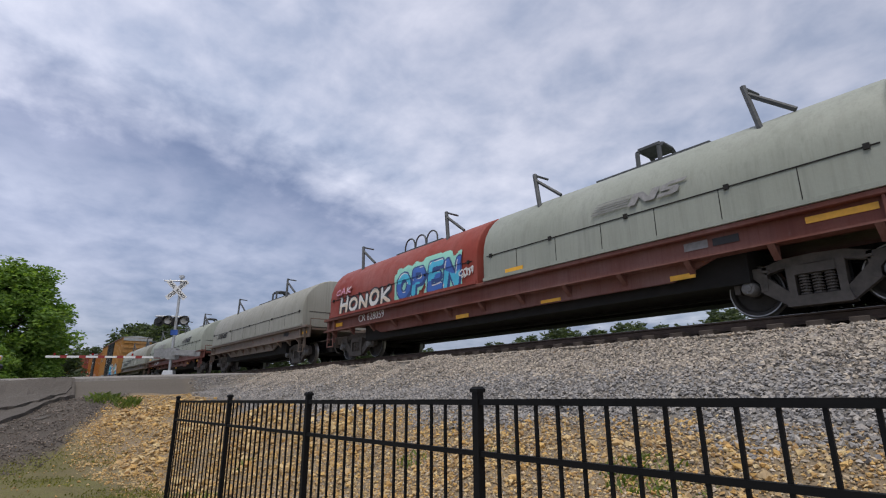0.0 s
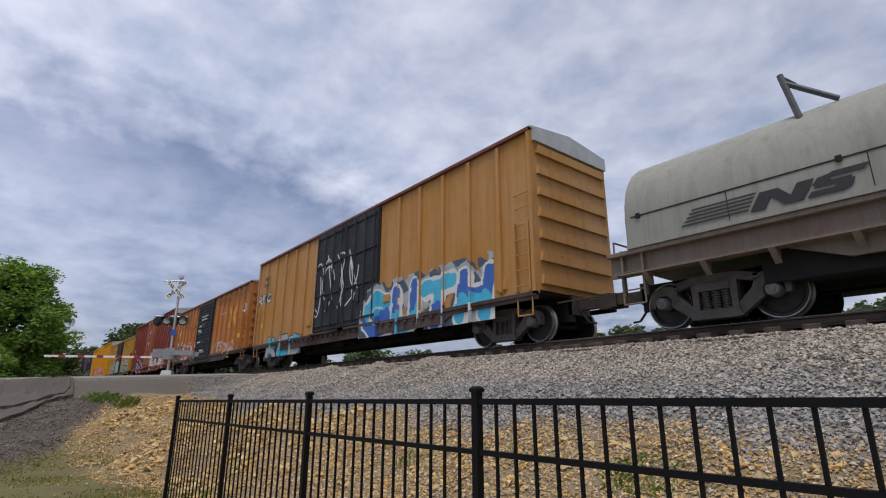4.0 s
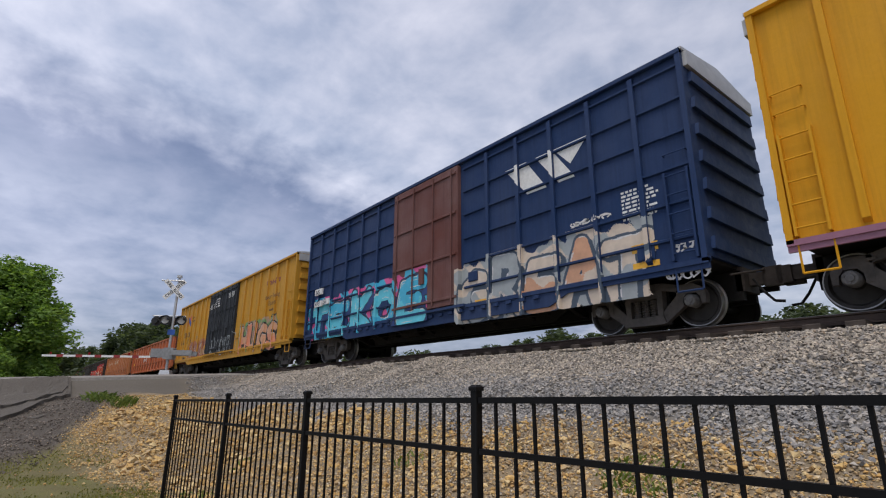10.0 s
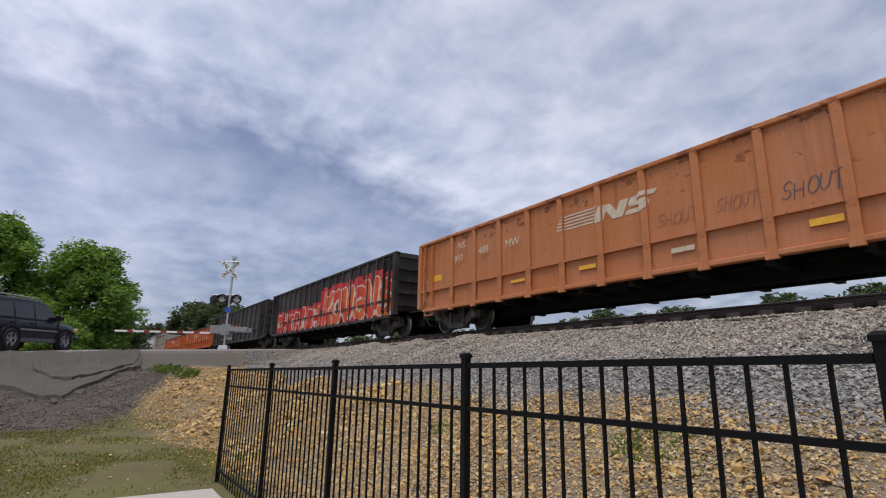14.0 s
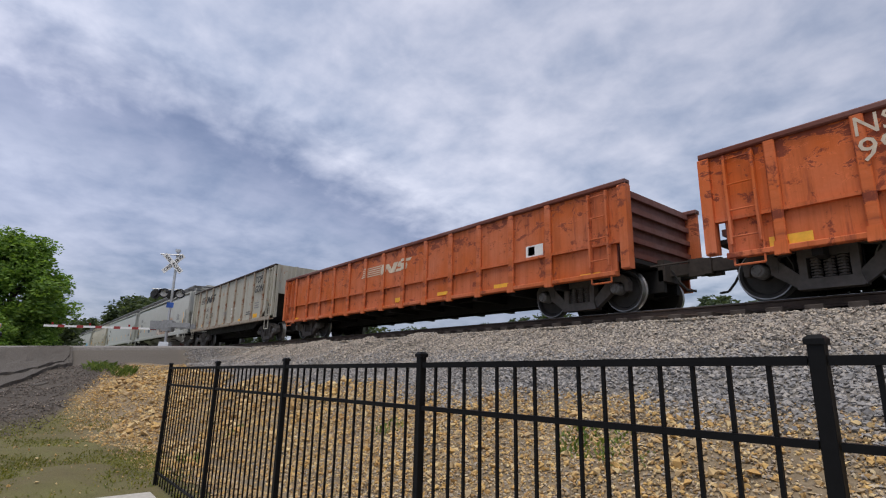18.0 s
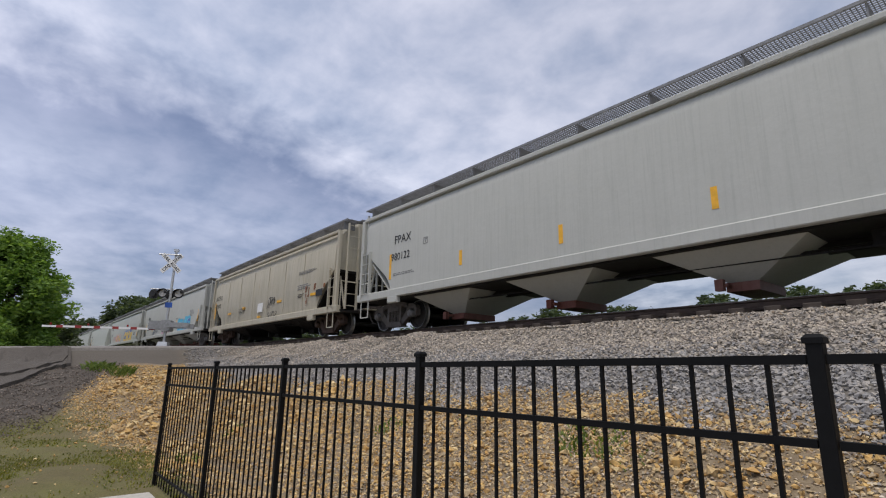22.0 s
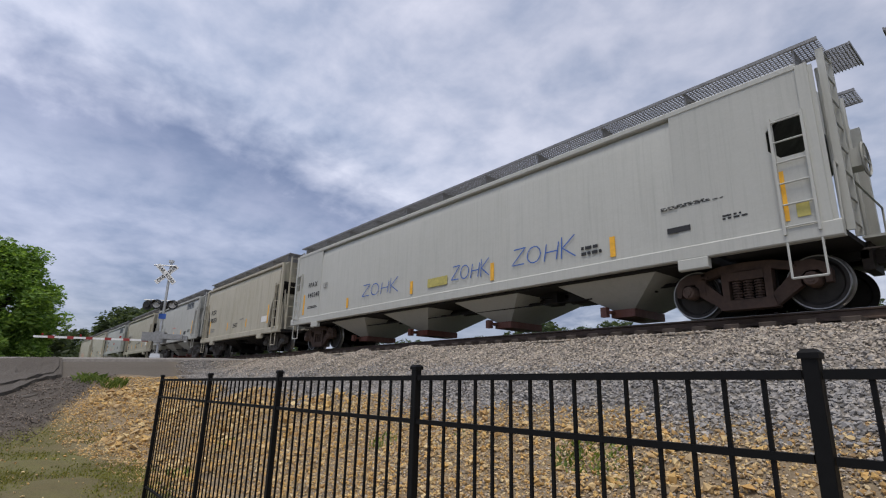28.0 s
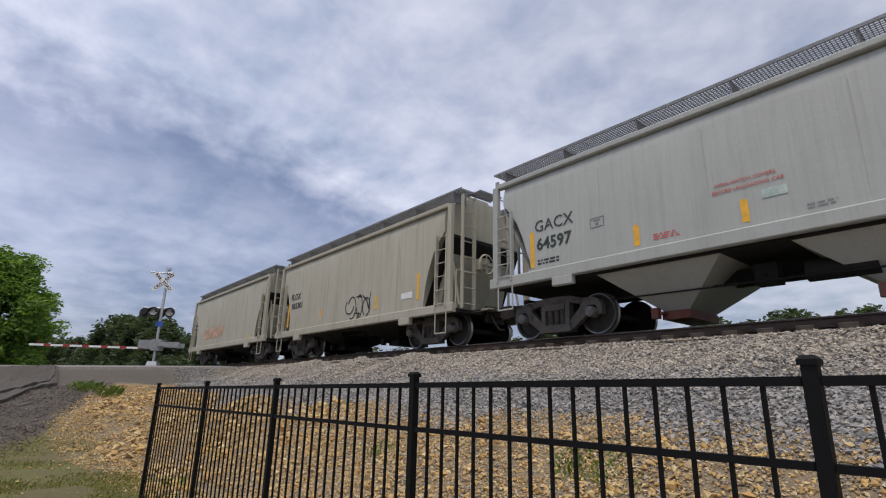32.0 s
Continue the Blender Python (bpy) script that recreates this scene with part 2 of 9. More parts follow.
def car_paint(name, c, rust=0.3, streak=0.35, dirt=0.4, rust_c=(0.13, 0.045, 0.02), fade=0.25, seed=0.0, flake=None):
    """Weathered railway paint: chalking, upright dirt streaks, rust patches at two sizes."""
    m = Mat(name)
    base = m.mapped((1, 1, 1))
    up = m.mapped((3.2, 3.2, 0.16))
    big = m.noise(0.55 + seed, 3, 0.55, base)
    chalk = m.mix(m.ramp(big, (0.35, 0.0), (0.7, 1.0)), shade(c, 1.0 - 0.25 * fade), tuple(x + (0.55 - x) * fade * 0.5 for x in c))
    st = m.ramp(m.noise(1.6, 5, 0.65, up), (0.48, 0.0), (0.72, streak))
    col = m.mix(st, chalk, shade(c, 0.42))
    thin = m.ramp(m.noise(2.2, 6, 0.7, m.mapped((9.0, 9.0, 0.30))), (0.50, 0.0), (0.70, 0.20 + 0.35 * streak))
    col = m.mix(thin, col, shade(c, 0.55))
    scuff = m.ramp(m.noise(7.0 + seed, 7, 0.75, m.mapped((1.0, 1.0, 0.55)), 0.8), (0.60, 0.0), (0.68, 0.35 * dirt))
    col = m.mix(scuff, col, tuple(x + (0.5 - x) * min(0.35, 1.5 * fade) for x in c))
    fine = m.ramp(m.noise(22, 3, 0.6, base), (0.3, 0.0), (0.75, dirt * 0.5))
    col = m.mix(fine, col, shade(c, 0.6))
    spots = m.noise(2.6 + seed, 8, 0.72, base, 0.4)
    edge = 0.72 - 0.20 * rust
    rf = m.ramp(spots, (edge, 0.0), (edge + 0.05, 0.9))
    runs = m.ramp(m.noise(2.3 + seed, 5, 0.7, m.mapped((2.4, 2.4, 0.25))), (edge + 0.02, 0.0), (edge + 0.14, 0.75))
    rc = m.mix(m.noise(9, 4, 0.6, base), rust_c, shade(rust_c, 2.3))
    col = m.mix(rf, col, rc)
    col = m.mix(runs, col, rc)
    if flake:
        # paint peeling in ragged flakes below the top edge
        sep = m.n.new("ShaderNodeSeparateXYZ")
        m.l.new(base, sep.inputs[0])
        peel = m.noise(2.4, 7, 0.72, m.mapped((1.0, 1.0, 1.9)), 0.5)
        peel = m.math("ADD", peel, m.math("MULTIPLY", m.math("SUBTRACT", sep.outputs[2], flake), 0.16))
        col = m.mix(m.ramp(peel, (0.585, 0.0), (0.605, 0.85)), col, rc)
        col = m.mix(m.ramp(peel, (0.560, 0.0), (0.575, 0.5), (0.590, 0.0)), col, tuple(min(1.0, x * 1.25 + 0.06) for x in c))
    m.colour(col).put(Metallic=0.0, Specular_IOR_Level=0.22)
    m.rough(m.ramp(spots, (0.3, 0.45), (0.8, 0.85)))
    m.bump(m.noise(3.2, 5, 0.6, base), 0.22, 0.03)
    return m.m


def plain(name, c, rough=0.6, metal=0.0, var=0.25, scale=8.0, bump=0.1):
    m = Mat(name)
    n = m.noise(scale, 5, 0.6)
    m.colour(m.ramp(n, (0.25, shade(c, 1 - var)), (0.75, shade(c, 1 + var)))).put(Roughness=rough, Metallic=metal)
    if bump:
        m.bump(n, bump, 0.01)
    return m.m


M = {}
M["steel"] = plain("wheel_steel", (0.30, 0.29, 0.28), 0.42, 0.8, 0.25, 6)
M["wheel"] = plain("wheel_plate", (0.026, 0.023, 0.021), 0.7, 0.1, 0.5, 5)
M["truck"] = plain("truck_iron", (0.082, 0.072, 0.064), 0.75, 0.0, 0.45, 6, 0.2)
M["bearing"] = plain("bearing_cap_steel", (0.16, 0.155, 0.15), 0.6, 0.2, 0.4, 14, 0.1)
M["bearing_brown"] = plain("rusty_bearing_cap", (0.10, 0.065, 0.05), 0.75, 0.1, 0.4, 14, 0.1)
M["truck_brown"] = plain("truck_rust", (0.065, 0.040, 0.030), 0.85, 0.0, 0.45, 6, 0.2)
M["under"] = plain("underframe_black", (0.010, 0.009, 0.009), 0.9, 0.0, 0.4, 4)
M["coupler"] = plain("coupler_iron", (0.05, 0.04, 0.035), 0.8, 0.2, 0.4, 9)
M["fence"] = plain("black_powder_coat", (0.0045, 0.0045, 0.005), 0.55, 0.0, 0.25, 30, 0.04)
M["fence"].node_tree.nodes["Principled BSDF"].inputs["Specular IOR Level"].default_value = 0.15
M["white"] = plain("white_lettering", (0.72, 0.72, 0.70), 0.6, 0, 0.12, 14, 0)
M["black"] = plain("black_lettering", (0.02, 0.02, 0.022), 0.6, 0, 0.2, 14, 0)
M["greylet"] = plain("grey_lettering", (0.22, 0.22, 0.22), 0.7, 0, 0.3, 10, 0)
M["amber"] = plain("yellow_reflector", (0.80, 0.42, 0.03), 0.4, 0, 0.18, 8, 0)
M["redlet"] = plain("red_lettering", (0.55, 0.12, 0.10), 0.6, 0, 0.2, 12, 0)

PAINT = {
    "ochre": car_paint("ochre_paint", (0.47, 0.23, 0.06), 0.35, 0.4, 0.4),
    "orange": car_paint("faded_orange_paint", (0.46, 0.17, 0.035), 0.56, 0.5, 0.5),
    "red": car_paint("oxide_red_paint", (0.262, 0.054, 0.034), 0.28, 0.3, 0.35, fade=0.12),
    "door_red": car_paint("orange_red_door_paint", (0.36, 0.10, 0.036), 0.4, 0.4, 0.4),
    "buff": car_paint("pale_yellow_paint", (0.55, 0.305, 0.045), 0.42, 0.45, 0.4, fade=0.12),
    "yellow": car_paint("bright_yellow_paint", (0.66, 0.315, 0.008), 0.10, 0.25, 0.3, fade=0.02),
    "navy": car_paint("navy_paint", (0.014, 0.038, 0.115), 0.08, 0.3, 0.3, fade=0.08),
    "amberbox": car_paint("golden_yellow_paint", (0.56, 0.285, 0.03), 0.34, 0.45, 0.4, fade=0.1),
    "doorblack": car_paint("black_door_paint", (0.026, 0.029, 0.034), 0.1, 0.3, 0.4, fade=0.06),
    "doorbrown": car_paint("brown_door_paint", (0.15, 0.055, 0.045), 0.12, 0.3, 0.4),
    "salmon": car_paint("salmon_orange_paint", (0.54, 0.15, 0.058), 0.5, 0.4, 0.4, fade=0.12, flake=2.6),
    "tanorange": car_paint("tan_orange_paint", (0.53, 0.19, 0.068), 0.45, 0.3, 0.35, fade=0.2, flake=2.45),
    "vermilion": car_paint("vermilion_paint", (0.65, 0.135, 0.022), 0.8, 0.45, 0.4, rust_c=(0.12, 0.028, 0.016), flake=1.75),
    "vermilion2": car_paint("dull_vermilion_paint", (0.58, 0.13, 0.028), 0.75, 0.45, 0.4, rust_c=(0.13, 0.035, 0.02), seed=0.3, flake=1.9),
    "soot": car_paint("sooty_black_paint", (0.034, 0.027, 0.025), 0.45, 0.4, 0.4, rust_c=(0.10, 0.04, 0.02)),
    "gon": car_paint("grey_white_paint", (0.46, 0.44, 0.37), 0.56, 0.55, 0.5, rust_c=(0.22, 0.08, 0.03)),
    "white": car_paint("pale_grey_paint", (0.475, 0.478, 0.445), 0.06, 0.16, 0.25),
    "white2": car_paint("clean_grey_white_paint", (0.475, 0.482, 0.452), 0.0, 0.1, 0.2, fade=0.15),
    "tan": car_paint("weathered_tan_paint", (0.49, 0.45, 0.355), 0.2, 0.4, 0.35, rust_c=(0.25, 0.09, 0.03)),
    "tan2": car_paint("dusty_tan_paint", (0.45, 0.42, 0.335), 0.1, 0.4, 0.35),
    "steelgrey": car_paint("blue_grey_paint", (0.43, 0.435, 0.41), 0.05, 0.22, 0.3),
    "hood": car_paint("grey_green_paint", (0.295, 0.318, 0.275), 0.12, 0.3, 0.3),
    "hood2": car_paint("weathered_grey_hood_paint", (0.285, 0.285, 0.25), 0.18, 0.4, 0.4),
    "hoodred": car_paint("red_hood_paint", (0.26, 0.045, 0.03), 0.1, 0.3, 0.3),
    "frame": car_paint("brown_frame_paint", (0.165, 0.052, 0.036), 0.4, 0.35, 0.4),
    "framegrey": car_paint("grey_brown_frame_paint", (0.19, 0.145, 0.115), 0.6, 0.4, 0.5),
    "gonrib": car_paint("rust_brown_rib_paint", (0.36, 0.30, 0.23), 0.8, 0.5, 0.5, rust_c=(0.12, 0.05, 0.025)),
    "roofgrey": plain("galvanised_roof", (0.45, 0.45, 0.45), 0.5, 0.3, 0.15, 3),
    "grate": plain("walkway_steel", (0.22, 0.22, 0.225), 0.55, 0.4, 0.25, 6),
    # near-black: dirt, and the shade under the cars put into the colour
    "grime": car_paint("black_shade_and_grime", (0.012, 0.010, 0.009), 0.15, 0.3, 0.4, fade=0.02, rust_c=(0.04, 0.02, 0.012)),
    "sillrust": car_paint("dark_rusty_sill_paint", (0.05, 0.024, 0.018), 0.5, 0.4, 0.5),
    "lift": plain("dark_lifting_steel", (0.07, 0.075, 0.08), 0.65, 0.1, 0.4, 8),
}
SPRAY = {k: plain(k + "_spray_paint", c, 0.45, 0, 0.14, 5, 0) for k, c in {
    "white": (0.62, 0.61, 0.60), "black": (0.02, 0.02, 0.025), "cyan": (0.06, 0.42, 0.62), "blue": (0.04, 0.12, 0.42), "pink": (0.66, 0.10, 0.28),
    "lilac": (0.48, 0.28, 0.55), "rose": (0.62, 0.30, 0.45), "red": (0.52, 0.035, 0.04), "mint": (0.25, 0.55, 0.45), "grey": (0.34, 0.37, 0.38), "purple": (0.2, 0.10, 0.36),
    "cream": (0.62, 0.52, 0.42), "peach": (0.60, 0.33, 0.20), "gold": (0.70, 0.46, 0.05), "tan": (0.42, 0.27, 0.17), "slate": (0.06, 0.085, 0.12), "green": (0.16, 0.30, 0.12), "navy": (0.02, 0.05, 0.18), "scarlet": (0.58, 0.065, 0.035), "orange": (0.62, 0.13, 0.035), "maroon": (0.16, 0.03, 0.03),
    "sky": (0.12, 0.55, 0.68), "brick": (0.34, 0.13, 0.07), "salmon": (0.62, 0.26, 0.16), "slategrey": (0.22, 0.27, 0.33), "hoodpaint": (0.26, 0.05, 0.035), "dull": (0.42, 0.42, 0.40), "rosewhite": (0.52, 0.44, 0.50), "rosedust": (0.30, 0.13, 0.19)}.items()}

# ---- railway cars: shared running gear ----


def wheel_g():
    prof = [(0.001, -0.09), (0.10, -0.09), (0.12, -0.045), (0.32, -0.015), (0.355, -0.066), (0.418, -0.07), (0.425, 0.02), (0.45, 0.045), (0.45, 0.07), (0.36, 0.07), (0.33, 0.02), (0.1, 0.05), (0.001, 0.05)]
    return G().turned(prof, (0, 0, 0), "y", 40)


def side_frame_g():
    """A cast side frame: pedestals over the bearings, an arched top, two columns, sloping legs and a spring seat."""
    g = G()
    for s in (1, -1):
        for q, d in (([(0.66, 0.37), (0.76, 0.36), (0.77, 0.50), (0.84, 0.58), (1.00, 0.58), (1.07, 0.50), (1.08, 0.37), (1.16, 0.38), (1.17, 0.56), (1.10, 0.68), (0.95, 0.75), (0.64, 0.75)], 0.075),
                     ([(0.78, 0.37), (0.66, 0.585), (0.355, 0.29), (0.40, 0.09)], 0.065),
                     ([(0.27, 0.20), (0.375, 0.20), (0.385, 0.72), (0.27, 0.72)], 0.085),
                     ([(0.0, 0.715), (0.36, 0.70), (0.68, 0.625), (0.72, 0.75), (0.40, 0.835), (0.0, 0.855)], 0.075)):
            g.xz([(s * x, z) for x, z in (q if s > 0 else reversed(q))], -d, d)
        g.xz([(s * x, z) for x, z in ([(0.60, 0.66), (0.72, 0.66), (0.72, 0.70), (0.60, 0.70)] if s > 0 else [(0.60, 0.70), (0.72, 0.70), (0.72, 0.66), (0.60, 0.66)])], -0.10, 0.10)
    g.xz([(-0.43, 0.085), (0.43, 0.085), (0.38, 0.235), (-0.38, 0.235)], -0.11, 0.11)
    g.box(-0.40, 0.40, -0.125, 0.125, 0.075, 0.10)
    return g


def bearing_g():
    """A roller bearing's end cap with its three bolts."""
    g = G().turned([(0.001, -0.19), (0.055, -0.19), (0.06, -0.175), (0.095, -0.17), (0.115, -0.14), (0.12, 0.06), (0.001, 0.06)], (0, 0, 0), "y", 18)
    for i in range(3):
        a = 2.094 * i + 0.5
        g.rod((0.075 * math.cos(a), -0.195, 0.075 * math.sin(a)), (0.075 * math.cos(a), -0.165, 0.075 * math.sin(a)), 0.017, 6)
    return g


def springs_g():
    g = G()
    for x in (-0.17, 0.0, 0.17):
        for i in range(7):
            z = 0.25 + i * 0.045
            g.rod((x, 0, z), (x, 0, z + 0.024), 0.078, 10)
        g.rod((x, 0, 0.24), (x, 0, 0.57), 0.042, 8)
    g.box(-0.27, 0.27, -0.1, 0.1, 0.56, 0.70)
    return g


def axle_g():
    return G().rod((0, -1.0, 0), (0, 1.0, 0), 0.08, 12)


def bolster_g():
    return G().box(-0.2, 0.2, -0.9, 0.9, 0.5, 0.78).box(-0.62, -0.52, -0.75, 0.75, 0.42, 0.5).box(0.52, 0.62, -0.75, 0.75, 0.42, 0.5)


def rigging_g():
    """Brake beams and hangers; added black transom plates stand in for shade behind the side frames."""
    g = G()
    for s in (-1, 1):
        g.box(s * 0.46 - 0.04, s * 0.46 + 0.04, -0.78, 0.78, 0.34, 0.46)
        for y in (-0.62, 0.62):
            g.box(s * 0.50 - 0.03, s * 0.50 + 0.03, y - 0.10, y + 0.10, 0.26, 0.60)
        g.rod((s * 0.46, 0.0, 0.40), (0.0, 0.12, 0.62), 0.025, 6)
    return g.box(-0.40, 0.40, -0.86, -0.80, 0.26, 0.70).box(-0.40, 0.40, 0.80, 0.86, 0.26, 0.70)


def truck(car, x, mat="truck"):
    sf, sp = shared("side_frame" + mat, side_frame_g, M[mat]), shared("springs" + mat, springs_g, M[mat])
    # near-black bolster: the shade behind the side frames is in its colour
    wh, ax, bo = shared("wheel", wheel_g, M["wheel"], True), shared("axle", axle_g, M["wheel"], True), shared("bolster", bolster_g, M["under"])
    tread = shared("tread", lambda: G().turned([(0.402, -0.0705), (0.420, -0.074), (0.428, 0.02), (0.452, 0.045), (0.452, 0.069)], (0, 0, 0), "y", 40), M["steel"], True)
    cap = shared("bearing" + mat, bearing_g, M["bearing_brown" if mat == "truck_brown" else "bearing"], True)
    part("bolster", bo, None, car).location = (x, 0, 0)
    part("brake_rigging", shared("rigging", rigging_g, M["under"]), None, car).location = (x, 0, 0)
    for s in (-1, 1):
        f = part("side_frame", sf, None, car)
        f.matrix_basis = pose(x, s * 0.99, 0, 0, 0, 0 if s < 0 else 180)
        part("spring_pack", sp, None, f)
        for x2 in (-0.92, 0.92):
            part("bearing_cap", cap, None, f).location = (x2, 0, 0.44)
        a = part("axle", ax, None, car)
        a.location = (x + s * 0.92, 0, 0.43)
        for s2 in (-1, 1):
            w = part("wheel", wh, None, car)
            w.matrix_basis = pose(x + s * 0.92, s2 * 0.765, 0.43, 0, 0, 0 if s2 < 0 else 180)
            part("tyre", tread, None, w)


def coupler_g(l_):
    """Draught gear with its knuckle meeting the next car's, l_ from the end."""
    g = G().box(-0.1, l_ - 0.15, -0.09, 0.09, 0.74, 0.96).box(l_ - 0.28, l_ + 0.02, -0.15, -0.02, 0.68, 1.02).box(l_ - 0.16, l_ + 0.07, -0.01, 0.15, 0.70, 1.0)
    return g.box(-0.1, 0.04, -0.32, 0.32, 0.62, 1.06).rod((0.05, -0.9, 0.82), (l_ - 0.2, -0.05, 1.0), 0.018, 6)


def hose_g():
    return G().path([(0.2, -0.35, 0.8), (0.35, -0.36, 0.55), (0.48, -0.33, 0.38), (0.62, -0.28, 0.36)], 0.025)


def car_base(name, label, k, hl, truck_in=1.5, trucks="truck", sill=(0.46, 1.0), category="freight car"):
    """The empty of car k with its trucks, centre sill, couplers and brake gear; hl: half the body's length."""
    car = thing(name, label, category, group="cars of the freight train")
    truck(car, hl - truck_in, trucks)
    truck(car, truck_in - hl, trucks)
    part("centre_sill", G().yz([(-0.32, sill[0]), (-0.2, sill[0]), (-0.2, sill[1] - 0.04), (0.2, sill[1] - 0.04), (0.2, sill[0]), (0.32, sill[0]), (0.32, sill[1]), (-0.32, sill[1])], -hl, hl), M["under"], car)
    for s in (-1, 1):
        other = k - s
        gap = 1.3
        if 0 <= other < len(CENTRE):
            gap = abs(CENTRE[k] - CENTRE[other]) - HL[k] - HL[other]
        c = part("coupler", coupler_g(gap / 2), M["coupler"], car)
        c.matrix_basis = pose(s * hl, 0, 0, 0, 0, 0 if s > 0 else 180)
        h = part("brake_hose", shared("hose", hose_g, M["under"]), None, car)
        h.matrix_basis = pose(s * hl, 0, 0, 0, 0, 0 if s > 0 else 180)
    part("brake_pipe", G().rod((-hl + 0.4, -0.55, 0.72), (hl - 0.4, -0.55, 0.72), 0.022, 6).rod((-hl * 0.5, -0.9, 0.66), (hl * 0.5, -0.9, 0.60), 0.016, 6), M["under"], car)
    return car


def brake_gear(car, x):
    part("air_tank", G().rod((x - 0.55, -0.75, 0.72), (x + 0.35, -0.75, 0.72), 0.17, 14), M["under"], car, smooth=True)
    part("brake_cylinder", G().rod((x + 0.8, -0.55, 0.76), (x + 1.3, -0.55, 0.76), 0.13, 12).rod((x + 1.3, -0.55, 0.76), (x + 2.1, -0.5, 0.74), 0.025, 6), M["under"], car)
    part("brake_valve", G().box(x - 1.3, x - 0.95, -0.8, -0.5, 0.6, 0.95).rod((x - 1.1, -0.8, 0.75), (x - 1.1, -1.2, 0.7), 0.02), M["under"], car)


def ladder(car, x, y, z0, z1, w=0.42, n=6, mat=None, name="ladder", face=-1):
    g = G()
    for sx in (-w / 2, w / 2):
        g.box(x + sx - 0.02, x + sx + 0.02, min(y, y + face * 0.10), max(y, y + face * 0.10), z0, z1)
    for i in range(n):
        z = z0 + 0.12 + (z1 - z0 - 0.2) * i / (n - 1)
        g.rod((x - w / 2, y + face * 0.085, z), (x + w / 2, y + face * 0.085, z), 0.014, 6)
    return part(name, g, mat, car)


def step(car, x, y, mat, drop=0.55, z=1.0):
    return part("stirrup_step", G().path([(x - 0.22, y, z), (x - 0.22, y, z - drop), (x + 0.22, y, z - drop), (x + 0.22, y, z)], 0.018), mat, car)


def reflector(car, x0, x1, z0, z1, y):
    return part("reflector", G().box(x0, x1, y - 0.004, y + 0.01, z0, z1), M["amber"], car)


def panel_bars(car, x0, x1, z0, z1, y, mat, rows=3, name="stencil_block", fill=0.55, rnd=None):
    """Small stencilled writing that cannot be read: rows of short bars."""
    rnd = rnd or random.Random(int(1000 * (x0 + 37 * z0)))
    g = G()
    h = (z1 - z0) / rows
    for r in range(rows):
        x = x0
        end = x1 - (x1 - x0) * rnd.uniform(0, 0.35)
        while x < end:
            w = rnd.uniform(0.04, 0.16)
            g.box(x, min(x + w, end), y - 0.0025, y + 0.005, z1 - r * h - h * fill, z1 - r * h)
            x += w + 0.035
    return tagged(part(name, g, mat, car), kind="stuff")


def blob_poly(rnd, cx, cz, rx, rz, n=18, rough=0.16):
    ph = [rnd.uniform(0, 6.28) for _ in range(4)]
    pts = []
    for i in range(n):
        a = 2 * math.pi * i / n
        k = 1 + rough * (math.sin(2 * a + ph[0]) + 0.7 * math.sin(3 * a + ph[1]) + 0.5 * math.sin(5 * a + ph[2]))
        pts.append((cx + rx * k * math.cos(a), cz + rz * k * math.sin(a)))
    return pts


def stroke(g, pts, w, y, clip=None):
    """A flat painted stroke of that width through the points, facing -y."""
    n = len(pts)
    left, right = [], []
    for i in range(n):
        a, b = pts[max(0, i - 1)], pts[min(n - 1, i + 1)]
        dx, dz = b[0] - a[0], b[1] - a[1]
        l_ = math.hypot(dx, dz) or 1
        nx, nz = -dz / l_ * w / 2, dx / l_ * w / 2
        p, q = [pts[i][0] + nx, pts[i][1] + nz], [pts[i][0] - nx, pts[i][1] - nz]
        if clip:
            for e_ in (p, q):
                e_[0] = min(max(e_[0], clip[0]), clip[1])
                e_[1] = min(max(e_[1], clip[2]), clip[3])
        left.append((p[0], y, p[1]))
        right.append((q[0], y, q[1]))
    g.add(left + right, [(i, i + 1, n + i + 1, n + i) for i in range(n - 1)])


def arc(cx, cz, rx, rz, a0, a1, n=9):
    return [(cx + rx * math.cos(radians(a0 + (a1 - a0) * i / (n - 1))), cz + rz * math.sin(radians(a0 + (a1 - a0) * i / (n - 1)))) for i in range(n)]


